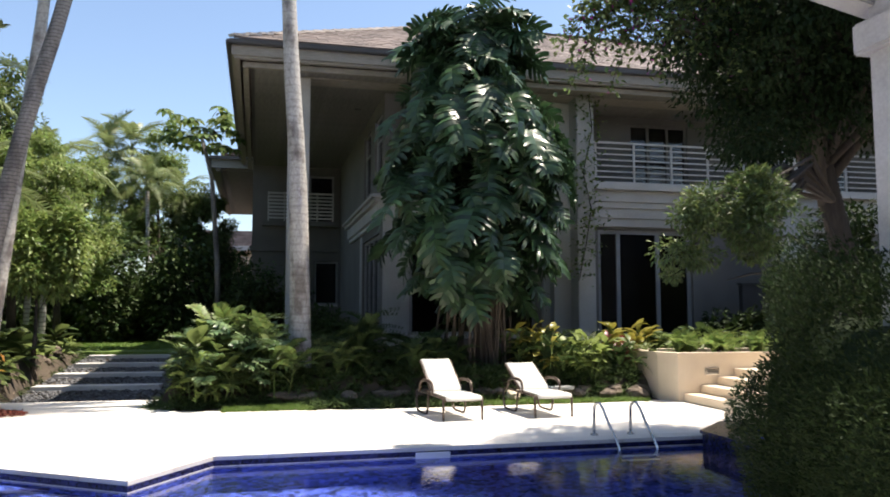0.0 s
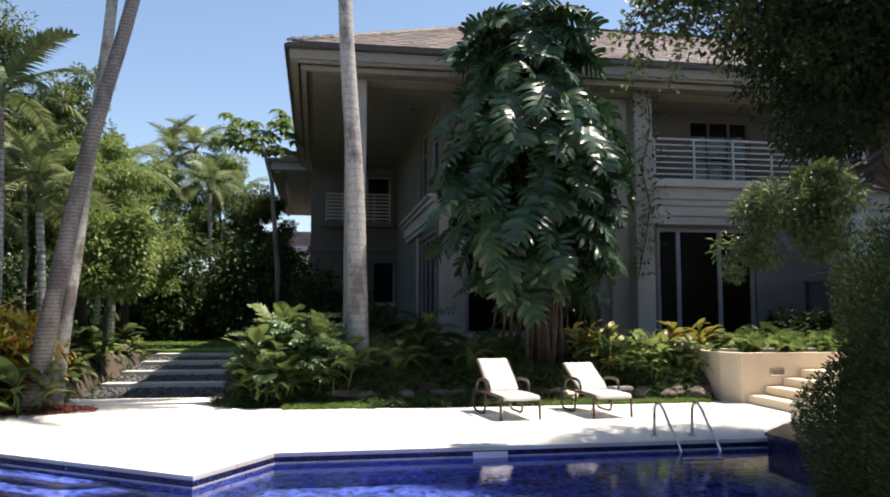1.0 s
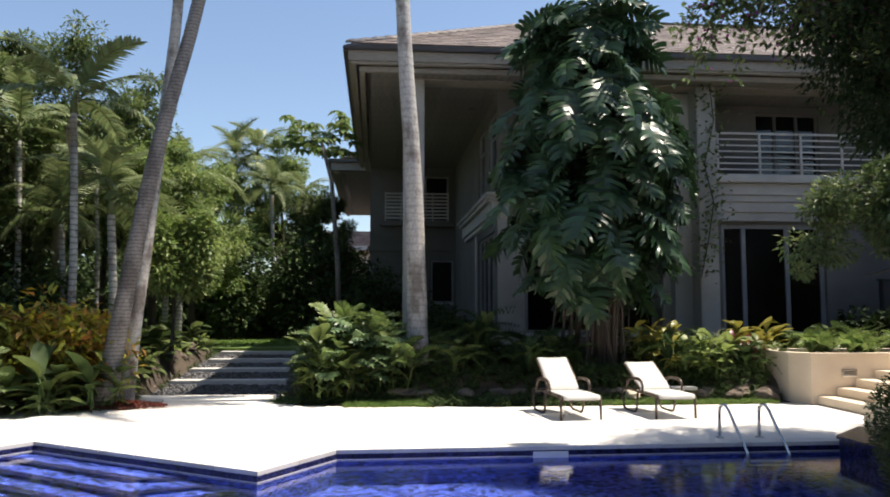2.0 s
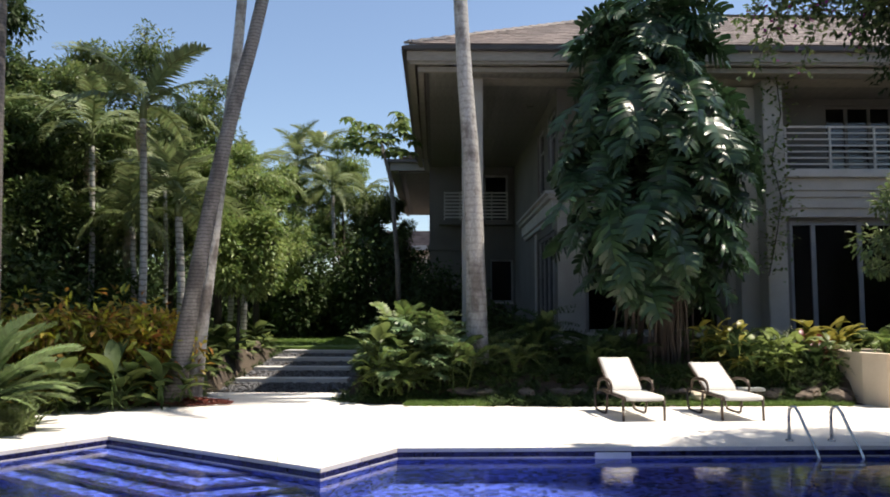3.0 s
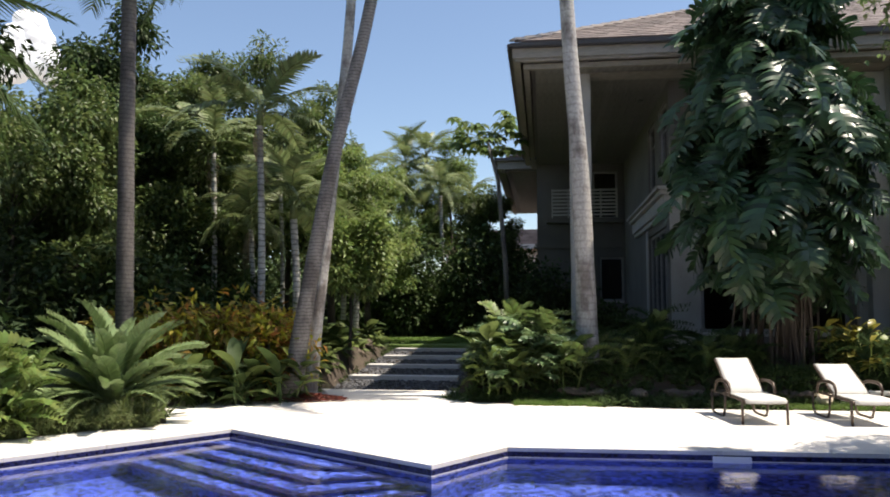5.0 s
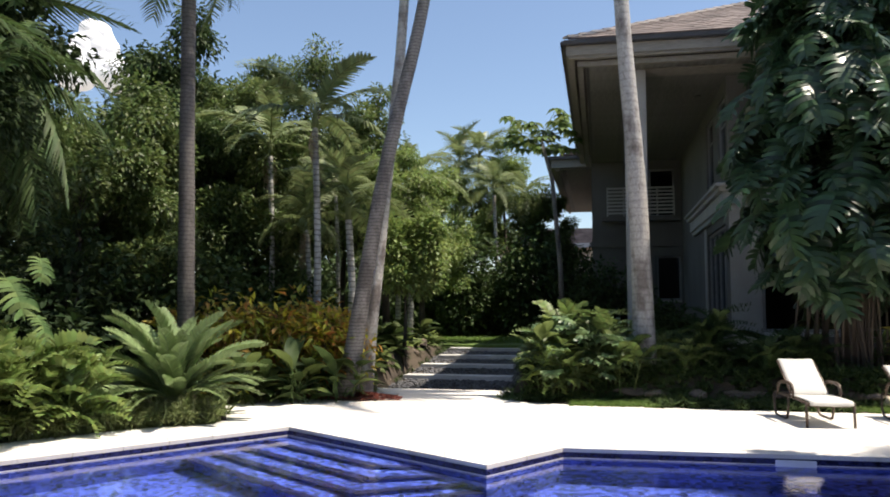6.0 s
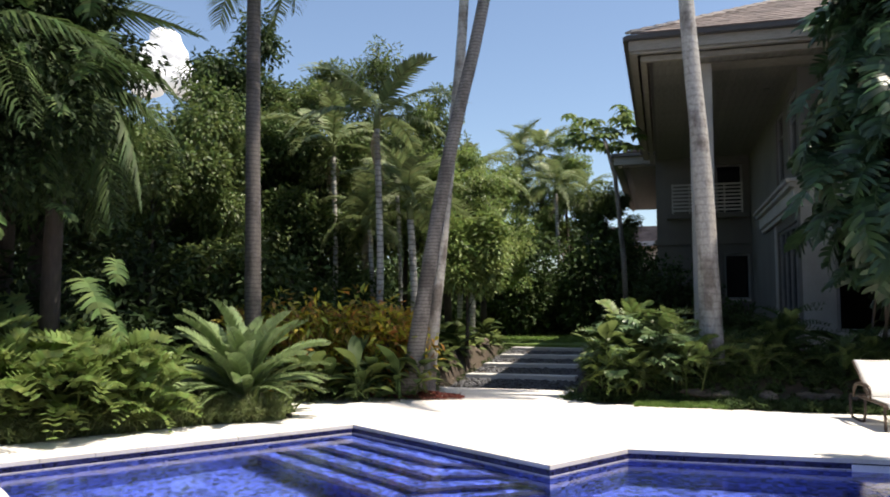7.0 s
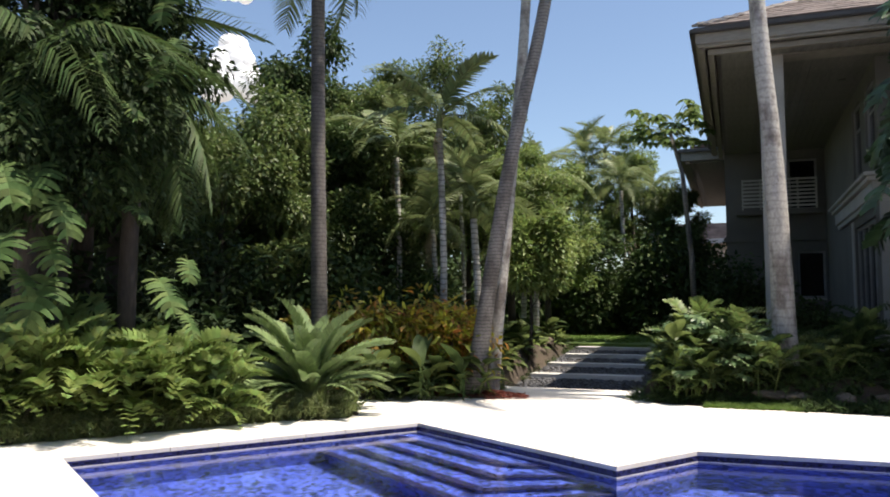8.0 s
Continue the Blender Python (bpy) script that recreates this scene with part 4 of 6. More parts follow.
def palm(name, label, base, points, r0, r1, meshes, count, size=1.0, lift=(1.2, -0.5), bark=None, flare=1.35, seed=0, group="", dead=0, start=0.0):
    """A feather palm: trunk, crownshaft and a head of single fronds."""
    rnd = random.Random(seed)
    p = thing(name, label, "palm tree", base, group)
    tr, top = bent_trunk((base[0], base[1], base[2] - 0.15), points, r0, r1, flare, seed=seed)
    part("trunk", tr, bark or M_BARK, p, smooth=True)
    part("crownshaft", Build().tube([top - Vector((0, 0, 0.05)), top + Vector((0, 0, 0.18 * size)), top + Vector((0, 0, 0.4 * size))], [r1 * 1.25, r1 * 1.05, r1 * 0.4], 10), M_FROND, p, smooth=True)
    for i in range(count):
        s = (i + 0.5) / count
        yaw = start + i * 2.39996 + rnd.uniform(-0.2, 0.2)
        m = aim(top + Vector((0, 0, 0.22 * size)), yaw, lift[0] + (lift[1] - lift[0]) * s + rnd.uniform(-0.12, 0.12), rnd.uniform(-0.35, 0.35), size * rnd.uniform(0.85, 1.1))
        turned(new("frond", meshes[i % len(meshes)]), p, m)
    for i in range(dead):
        m = aim(top, start + i * 2.1, -1.15 + rnd.uniform(-0.15, 0.1), rnd.uniform(-0.5, 0.5), size * rnd.uniform(0.7, 1.0))
        turned(new("dry_frond", F_DEAD[i % 2]), p, m, "dead brown frond hanging")
    return p


def limbs(base, height, spread, count, r0, rnd, lean=(0, 0), first=0.35):
    """A trunk and its forking limbs: a Build and the ends of the twigs."""
    b, ends = Build(), []
    base = Vector(base)
    top = base + Vector((lean[0], lean[1], height * 0.7))
    mid = base.lerp(top, 0.5) + Vector((rnd.uniform(-0.15, 0.15), rnd.uniform(-0.15, 0.15), 0))
    b.tube([base - Vector((0, 0, 0.2)), base.lerp(mid, 0.5), mid, mid.lerp(top, 0.5), top], [r0 * 1.3, r0, r0 * 0.8, r0 * 0.6, r0 * 0.35], 9)
    for i in range(count):
        s = first + (1 - first) * (i + rnd.random()) / count
        p = base.lerp(mid, s * 2) if s < 0.5 else mid.lerp(top, s * 2 - 1)
        yaw = i * 2.39996 + rnd.uniform(-0.5, 0.5)
        reach = spread * rnd.uniform(0.55, 1.0) * (1.1 - 0.55 * s)
        q = p + Vector((math.cos(yaw) * reach, math.sin(yaw) * reach, height * rnd.uniform(0.12, 0.30)))
        k = p.lerp(q, 0.5) + Vector((0, 0, -0.06 * reach + rnd.uniform(-0.1, 0.1)))
        b.tube([p, k, q], [r0 * 0.38 * (1.2 - s), r0 * 0.24 * (1.2 - s), r0 * 0.07], 6)
        ends += [q, k.lerp(q, 0.5)]
        for j in range(3):
            e = k.lerp(q, rnd.uniform(0.2, 1)) + Vector((rnd.uniform(-1, 1), rnd.uniform(-1, 1), rnd.uniform(-0.2, 0.9))) * reach * 0.42
            b.tube([k.lerp(q, 0.3 + 0.2 * j), e], [r0 * 0.12, r0 * 0.03], 4)
            ends.append(e)
    ends.append(top + Vector((0, 0, height * 0.12)))
    return b, ends


def tree(label, base, height, spread, mat, seed, count=9, per=180, leaf=(0.16, 0.08), clump=0.75, r0=0.16, lean=(0, 0), droop=0.2, first=0.35, shape=(LEAF_V, LEAF_F), bark=None, group="", name="tree", flat=0.75):
    """A broad-leaved tree: trunk with limbs, and a crown of single leaves in ragged clumps."""
    rnd, rng = random.Random(seed), np.random.default_rng(seed)
    t = thing(name, label, "tree", base, group)
    b, ends = limbs(base, height, spread, count, r0, rnd, lean, first)
    part("trunk", b, bark or M_WOOD, t, smooth=True)
    radii = [clump * rnd.uniform(0.55, 1.2) for _ in ends]
    part("crown", leaf_mesh("crown", mat, *clusters(np.array([tuple(e) for e in ends]), radii, per, leaf[0], leaf[1], droop, shape, rng, flat)), mat, t)
    return t


def shrub(name, label, category, base, width, depth, height, mat, seed, n=2600, leaf=(0.13, 0.06), shape=(LEAF_V, LEAF_F), group="", stems=7, lump=0.35, low=0.05, kind=""):
    """A bush: woody stems and a lumpy mass of leaves."""
    rnd, rng = random.Random(seed), np.random.default_rng(seed)
    s = thing(name, label, category, base, group, kind)
    cs, rs = [], []
    for i in range(stems):
        a = i * 2.4 + rnd.random()
        r = math.sqrt((i + 0.6) / stems)
        tip = Vector((base[0] + math.cos(a) * r * width * 0.40, base[1] + math.sin(a) * r * depth * 0.40, base[2] + height * rnd.uniform(0.55, 0.85) * (1.08 - 0.25 * r)))
        foot = Vector((base[0] + math.cos(a) * r * width * 0.12, base[1] + math.sin(a) * r * depth * 0.12, base[2] - 0.05))
        part("stem", Build().tube([foot, foot.lerp(tip, 0.5) + Vector((0, 0, 0.05)), tip], [0.025, 0.018, 0.006], 5), M_WOOD, s)
        for q in (1.0, 0.68, 0.36):
            cs.append(foot.lerp(tip, q))
            rs.append(lump * min(width, height) * rnd.uniform(0.7, 1.25))
    v, f = clusters(np.array([tuple(c) for c in cs]), rs, max(20, n // len(cs)), leaf[0], leaf[1], 0.1, shape, rng, 0.85)
    v[:, 2] = np.maximum(v[:, 2], base[2] + low)
    part("foliage", leaf_mesh("foliage", mat, v, f), mat, s)
    return s


def rosette(name, label, category, base, meshes, count, size, seed, lift=(1.35, 0.05), group="", spread=0.12, stem=None):
    """A plant whose leaves all rise from one crown."""
    rnd = random.Random(seed)
    p = thing(name, label, category, base, group)
    b = Build().tube([(base[0], base[1], base[2] - 0.1), (base[0], base[1], base[2] + 0.10 * size), (base[0], base[1], base[2] + 0.22 * size)], [0.10 * size, 0.09 * size, 0.03 * size], 8)
    if stem:
        b = Build().tube([(base[0], base[1], base[2] - 0.1), (base[0], base[1], base[2] + stem * 0.5), (base[0], base[1], base[2] + stem)], [0.2, 0.19, 0.12], 10)
    part("crown", b, M_WOOD, p)
    z = base[2] + (stem or 0.08)
    for i in range(count):
        s = (i + 0.5) / count
        o = Vector((base[0] + rnd.uniform(-1, 1) * spread, base[1] + rnd.uniform(-1, 1) * spread, z))
        m = aim(o, i * 2.39996 + rnd.uniform(-0.25, 0.25), lift[0] + (lift[1] - lift[0]) * s + rnd.uniform(-0.12, 0.12), rnd.uniform(-0.3, 0.3), size * rnd.uniform(0.8, 1.12))
        turned(new("leaf", meshes[i % len(meshes)]), p, m)
    return p


# a split leaf: midrib with curved fingers, webbed near the rib
def split_leaf(seed, length=1.0, width=1.0, fingers=10):
    rng = np.random.default_rng(seed)
    v, f = [], []

    def mid(s):
        return np.array((length * s, 0, 0.20 * s * (1 - s) - 0.30 * length * s * s))

    # rows out along a finger: reach, then the share of its pitch that it fills
    rows = ((0.0, 1.0), (0.32, 1.0), (0.48, 0.90), (0.70, 0.86), (0.90, 0.64), (1.0, 0.14))
    for sgn in (-1, 1):
        for i in range(fingers):
            s0, s1 = i / fingers, (i + 1) / fingers
            sm = (s0 + s1) / 2
            reach = width / 2 * (math.sin(math.pi * (0.17 + 0.76 * sm)) ** 0.6) * rng.uniform(0.85, 1.08)
            # the lowest fingers sweep back round the stalk, the last point to the tip
            ahead = -0.40 + 1.25 * sm + rng.normal(0, 0.05)
            sag, twist = rng.uniform(0.35, 0.75), rng.normal(0, 0.03)
            a, b = mid(s0), mid(s1)
            k = len(v)
            for q, fill in rows:
                c = (a + b) / 2 + np.array((ahead * reach * q**1.2, sgn * reach * q, 0.30 * reach * q - sag * reach * q * q))
                half = (b - a) / 2 * fill
                lift = np.array((0, 0, twist * q))
                v += [c - half - lift, c + half + lift]
            for q in range(len(rows) - 1):
                c = k + q * 2
                f += [(c, c + 1, c + 3), (c, c + 3, c + 2)] if sgn > 0 else [(c, c + 3, c + 1), (c, c + 2, c + 3)]
    tip = len(v)
    v += [mid(0.97) + np.array((0, -0.04, 0)), mid(0.97) + np.array((0, 0.04, 0)), mid(1.14)]
    f.append((tip, tip + 2, tip + 1))
    stalk = Build().tube([(-0.55 * length, 0, -0.12 * length), (-0.25 * length, 0, 0.0), (0, 0, 0.004), (0.5 * length, 0, mid(0.5)[2] + 0.002), (0.95 * length, 0, mid(0.95)[2])], [0.016, 0.014, 0.011, 0.007, 0.003], 5, cap=False)
    k = len(v)
    v += [np.array(p) for p in stalk.v]
    for a, b, c, d in stalk.f:
        f += [(a + k, b + k, c + k), (a + k, c + k, d + k)]
    return np.array(v), np.array(f)


MONSTERA = [leaf_mesh("leaf", M_MONSTERA, *split_leaf(s, 1.0, 0.92, 11)) for s in (1, 2, 3, 8)]
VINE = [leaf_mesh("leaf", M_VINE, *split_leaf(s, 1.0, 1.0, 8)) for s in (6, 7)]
# darker copy, coloured for leaves inside the vine tree's shade
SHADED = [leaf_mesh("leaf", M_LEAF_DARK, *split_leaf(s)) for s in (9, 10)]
PHILO = [leaf_mesh("leaf", M_PHILO, *split_leaf(s, 0.7, 0.6, 7)) for s in (4, 5)]
for me in MONSTERA + PHILO + VINE + SHADED:
    me.polygons.foreach_set("use_smooth", [True] * len(me.polygons))


def broad_leaf(seed, length, width, mat):
    """One smooth paddle leaf along +x with a folded midrib."""
    rng = np.random.default_rng(seed)
    n = 7
    v, f = [], []
    for i in range(n + 1):
        s = i / n
        w = width / 2 * math.sin(math.pi * min(1, 0.04 + 0.96 * s)) ** 0.75
        x, z = length * s, length * (0.25 * s - 0.55 * s * s)
        v += [(x, -w, z + 0.25 * w), (x, 0, z), (x, w, z + 0.25 * w)]
    for i in range(n):
        for j in (0, 1):
            a = i * 3 + j
            f += [(a, a + 3, a + 4), (a, a + 4, a + 1)]
    stalk = Build().tube([(-0.5 * length, 0, -0.18 * length), (-0.2 * length, 0, -0.03), (0, 0, 0)], [0.012, 0.010, 0.008], 5, cap=False)
    k = len(v)
    v += stalk.v
    for a, b, c, d in stalk.f:
        f += [(a + k, b + k, c + k), (a + k, c + k, d + k)]
    me = leaf_mesh("leaf", mat, np.array(v), np.array(f))
    me.polygons.foreach_set("use_smooth", [True] * len(me.polygons))
    return me


B_GREEN = [broad_leaf(1, 0.55, 0.26, M_LEAF), broad_leaf(2, 0.62, 0.24, M_LEAF)]
B_LIGHT = [broad_leaf(3, 0.5, 0.24, M_LEAF_LIGHT), broad_leaf(4, 0.45, 0.2, M_LEAF_LIGHT)]
B_YELLOW = [broad_leaf(5, 0.42, 0.19, M_YELLOW), broad_leaf(6, 0.46, 0.18, M_YELLOW)]
B_DARK = [broad_leaf(7, 0.6, 0.26, M_LEAF_DARK), broad_leaf(8, 0.7, 0.24, M_LEAF_DARK)]
B_RED = [broad_leaf(9, 0.36, 0.12, M_RED)]
B_CROTON = [broad_leaf(10, 0.30, 0.11, M_CROTON)]
STRAP = [leaf_mesh("leaf", M_LEAF, *scatter(np.zeros((1, 3)), [(1, 0, 0.0)], 0.9, 0.06, (BLADE_V, BLADE_F), roll=0.01))]


def clump_plant(name, label, category, base, meshes, count, size, seed, radius=0.35, height=0.7, lift=(0.9, -0.2), group=""):
    """A bushy plant with single large leaves on stems of different heights."""
    rnd = random.Random(seed)
    p = thing(name, label, category, base, group)
    b = Build()
    spots = []
    for i in range(max(3, count // 6)):
        a, r = i * 2.4, radius * math.sqrt(rnd.random())
        foot = Vector((base[0] + math.cos(a) * r * 0.5, base[1] + math.sin(a) * r * 0.5, base[2] - 0.04))
        tip = Vector((base[0] + math.cos(a) * r, base[1] + math.sin(a) * r, base[2] + height * rnd.uniform(0.6, 1.0)))
        b.tube([foot, foot.lerp(tip, 0.5), tip], [0.016, 0.013, 0.007], 5)
        spots.append((foot, tip))
    part("stem", b, M_LEAF, p)
    for i in range(count):
        foot, tip = spots[i % len(spots)]
        q = rnd.uniform(0.3, 1.0)
        m = aim(foot.lerp(tip, q), i * 2.39996 + rnd.uniform(-0.5, 0.5), lift[1] + (lift[0] - lift[1]) * q * rnd.uniform(0.6, 1.1), rnd.uniform(-0.5, 0.5), size * rnd.uniform(0.7, 1.2))
        turned(new("leaf", meshes[i % len(meshes)]), p, m)
    return p


def tufts(name, label, category, spots, mat, blades, length, width, seed, lift=0.9):
    """Grassy ground cover, as one mass of blades."""
    rng = np.random.default_rng(seed)
    spots = np.asarray(spots, float)
    n = len(spots) * blades
    pos = np.repeat(spots, blades, 0) + np.concatenate([rng.normal(0, length * 0.12, (n, 2)), np.zeros((n, 1))], 1)
    way = np.concatenate([rng.normal(0, 0.6, (n, 2)), np.full((n, 1), lift) + rng.normal(0, 0.2, (n, 1))], 1)
    v, f = scatter(pos, way, length * rng.uniform(0.6, 1.2, n), width, (BLADE_V * (1, 1, 3.0), BLADE_F), roll=0.5, rng=rng)
    return solid(name, leaf_mesh(name, mat, v, f), mat, label, category, kind="stuff")


def rock(base, size, seed, group="rocks edging the beds", mat=None, label="rough brown coral rock edging the bed"):
    bm = bmesh.new()
    bmesh.ops.create_icosphere(bm, subdivisions=3, radius=1.0)
    for v in bm.verts:
        d = 1 + 0.30 * noise.noise(v.co * 1.3 + Vector((seed * 3.7, 0, 0))) + 0.13 * noise.noise(v.co * 3.7 + Vector((0, seed * 2.1, 0)))
        v.co = Vector((v.co.x * d * size[0], v.co.y * d * size[1], max(-0.6, v.co.z * d) * size[2]))
    ob = solid("rock", bm_mesh("rock", bm, mat or M_ROCK), mat or M_ROCK, label, "rock", kind="", group=group)
    ob.matrix_basis = pose(*base, 0, 0, seed * 47)
    return ob


def at_az(az, dist):
    """A spot by compass angle (degrees to the left of the house's depth axis) and distance from the terrace."""
    return -math.sin(radians(az)) * dist, math.cos(radians(az)) * dist


def grounded(az, dist):
    x, y = at_az(az, dist)
    return x, y, ground_z(x, y)
# ---- tall palms by the deck ----
def on_axis(az, dist, z):
    x, y = at_az(az, dist)
    return (x, y, z)


palm("coconut_palm", "tall leaning coconut palm with grey ringed trunk", on_axis(20.15, 15.1, 0.0),
     [on_axis(19.45, 15.1, 1.2), on_axis(18.55, 15.1, 2.7), on_axis(17.5, 15.1, 4.3), on_axis(16.4, 15.1, 5.65), on_axis(15.1, 15.1, 7.1), on_axis(13.4, 15.1, 9.5), on_axis(11.6, 15.1, 12.0)],
     0.158, 0.105, F_COCO, 15, 0.85, (1.0, -0.95), M_BARK, 1.5, seed=3, group="palms by the deck", start=0.4)
palm("coconut_palm", "tall slender pale palm leaning beside its neighbour", on_axis(18.85, 15.75, 0.0),
     [on_axis(18.4, 15.75, 1.3), on_axis(17.85, 15.75, 2.75), on_axis(17.25, 15.75, 4.45), on_axis(16.75, 15.75, 5.75), on_axis(16.3, 15.75, 7.1), on_axis(15.8, 15.75, 9.6), on_axis(15.5, 15.75, 12.6)],
     0.13, 0.09, F_COCO, 14, 0.85, (1.0, -0.8), M_BARK_PALE, 1.4, seed=4, group="palms by the deck", start=1.5)
palm("coconut_palm", "straight palm with pale stained trunk before the house", (0.33, 15.7, 0.4),
     [(0.30, 15.7, 2.3), (0.225, 15.7, 4.5), (0.06, 15.7, 6.9), (-0.06, 15.7, 9.5), (-0.14, 15.7, 12.6)],
     0.205, 0.12, F_COCO, 14, 0.9, (1.0, -0.5), M_BARK_PALE, 1.25, seed=5, group="palms by the deck", start=0.8)
palm("royal_palm", "upright palm among the shrubs, grey trunk darkened for shade", on_axis(31.15, 14.3, 0.2),
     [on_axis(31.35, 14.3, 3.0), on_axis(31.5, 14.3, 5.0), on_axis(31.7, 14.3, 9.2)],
     0.15, 0.12, F_COCO, 15, 0.8, (0.9, -1.0), M_BARK_SHADED, 1.2, seed=6, group="palms by the deck", start=5.1, dead=2)

# ---- slim palms of the thicket ----
for az, dist, h, r, meshes, n, size, seed, dead, lift in (
        (25.6, 20.5, 5.3, 0.075, F_BROAD, 9, 1.0, 31, 1, (0.95, -0.5)), (22.4, 17.6, 5.7, 0.085, F_BROAD, 10, 1.05, 32, 1, (0.85, -0.45)),
        (19.9, 18.6, 3.6, 0.10, F_SMALL, 13, 1.0, 33, 0, (1.25, -0.3)), (22.9, 19.5, 3.4, 0.07, F_SMALL, 13, 0.85, 34, 1, (1.1, -0.8)),
        (11.9, 36, 7.6, 0.11, F_SMALL, 12, 1.15, 35, 0, (1.3, -0.6)), (9.3, 33.5, 6.2, 0.09, F_SMALL, 12, 1.0, 36, 1, (1.1, -0.7)),
        (15.6, 25.0, 4.8, 0.10, F_SMALL, 11, 1.15, 37, 3, (1.0, -0.9)), (10.4, 37.0, 8.2, 0.10, F_SMALL, 12, 1.2, 38, 0, (1.2, -0.6)),
        (7.2, 35.0, 6.0, 0.09, F_SMALL, 11, 1.0, 39, 1, (1.1, -0.8)), (16.5, 26.0, 5.0, 0.09, F_SMALL, 12, 1.1, 40, 1, (1.1, -0.7)),
        (20.9, 21.0, 4.6, 0.06, F_SMALL, 10, 0.8, 41, 0, (1.2, -0.4))):
    x, y, z = grounded(az, dist)
    palm("slim_palm", "slim ringed-trunk palm with dry hanging fronds" if dead else "slim ringed-trunk palm in the thicket", (x, y, z),
         [(x + 0.05, y, z + h * 0.45), (x - 0.06, y, z + h)], r, r * 0.8, meshes, n, size, lift, M_BARK_WHITE, 1.15, seed, "slim palms of the thicket", dead, seed * 0.7)

# ---- papaya by the rear wing ----
def papaya(base, height):
    rnd, rng = random.Random(8), np.random.default_rng(8)
    p = thing("papaya_tree", "papaya tree with a bare stem and lobed leaves", "tree", base)
    top = Vector((base[0] - 0.65, base[1], base[2] + height))
    part("trunk", Build().tube([base, (base[0] - 0.08, base[1], base[2] + height * 0.4), (base[0] - 0.3, base[1], base[2] + height * 0.8), top], [0.10, 0.085, 0.07, 0.05], 9), M_BARK, p, smooth=True)
    for i in range(40):
        a, lift = i * 2.4, rnd.uniform(-0.35, 1.1)
        ln = rnd.uniform(0.5, 1.1)
        tip = top + Vector((math.cos(a) * ln, math.sin(a) * ln, ln * lift))
        lf = part("leaf", Build().tube([top, top.lerp(tip, 0.5) + Vector((0, 0, 0.04)), tip], [0.014, 0.011, 0.007], 5), M_LEAF_LIGHT, p)
        ang = np.linspace(-2.2, 2.2, 7) + a
        way = np.stack([np.cos(ang), np.sin(ang), -0.35 + 0 * ang], -1)
        v, f = scatter(np.tile(tuple(tip), (7, 1)), way, 0.38, 0.21, (BROAD_V, BROAD_F), roll=0.1, rng=rng)
        part("blade", leaf_mesh("blade", M_LEAF, v, f), M_LEAF, lf)


papaya((-1.95, 25.0, ground_z(-1.95, 25.0)), 6.6)

# ---- trees of the thicket, left of the house ----
TREES = [
    # az, dist, height, spread, material, count, per, leaf, clump, droop
    (38.0, 18.5, 6.4, 2.2, M_LEAF, 10, 260, (0.20, 0.10), 0.9, 0.2),
    (34.3, 20.0, 6.6, 2.0, M_LEAF, 10, 240, (0.20, 0.10), 0.85, 0.2),
    (32.5, 25.0, 10.4, 2.3, M_LEAF_DARK, 13, 240, (0.26, 0.12), 1.0, 0.5),
    (28.5, 24.5, 9.2, 2.4, M_LEAF, 13, 230, (0.24, 0.11), 1.0, 0.3),
    (25.5, 26.0, 9.7, 1.7, M_LEAF, 13, 200, (0.22, 0.09), 0.75, 0.2),
    (22.4, 24.5, 10.6, 1.2, M_LEAF, 10, 60, (0.22, 0.08), 0.5, 0.1),
    (19.2, 23.5, 8.4, 1.5, M_LEAF, 11, 130, (0.22, 0.08), 0.6, 0.2),
    (17.2, 22.0, 6.3, 1.7, M_LEAF_LIGHT, 12, 190, (0.15, 0.075), 0.55, 0.3),
    (14.6, 26.5, 6.4, 1.9, M_LEAF_LIGHT, 13, 200, (0.17, 0.08), 0.6, 0.3),
    (13.3, 36.0, 8.0, 2.6, M_LEAF_LIGHT, 13, 200, (0.20, 0.09), 0.75, 0.4),
    (8.7, 37.0, 9.4, 2.2, M_LEAF_LIGHT, 10, 230, (0.26, 0.08), 0.8, 0.3),
    (6.0, 35.0, 7.2, 1.8, M_LEAF, 9, 230, (0.24, 0.08), 0.7, 0.3),
    (36.0, 27.0, 7.4, 2.6, M_LEAF_DARK, 10, 230, (0.28, 0.13), 1.1, 0.2),
    (30.0, 21.5, 7.0, 1.9, M_LEAF_DARK, 10, 230, (0.22, 0.1), 0.85, 0.3),
    (47.0, 20.0, 8.0, 2.6, M_LEAF_DARK, 11, 230, (0.26, 0.12), 1.05, 0.3),
    (26.9, 21.5, 6.3, 1.7, M_LEAF, 10, 230, (0.2, 0.09), 0.8, 0.2),
    (20.6, 27.0, 7.8, 2.0, M_LEAF, 10, 200, (0.26, 0.11), 0.9, 0.2),
]
for i, (az, dist, h, sp, mat, count, per, leaf, clump, droop) in enumerate(TREES):
    what = {"broad_leaf": "mid-green broad-leaved tree in the thicket", "dark_leaf": "tall dark-leaved tree at the back of the thicket"}.get(mat.name, "feathery light green tree lit by the sun")
    tree(what, grounded(az, dist), h, sp, mat, 100 + i, count + 6, int(per * 1.15), (leaf[0] * 0.68, leaf[1] * 0.66), clump * 0.72, 0.11, droop=droop, group="trees of the thicket",
         shape=(LEAF_V, LEAF_F), first=0.3)
tree("small light green tree with a slim trunk", grounded(16.0, 19.5), 4.0, 1.0, M_LEAF_LIGHT, 140, 10, 230, (0.15, 0.06), 0.55, 0.05, group="trees of the thicket", first=0.55)

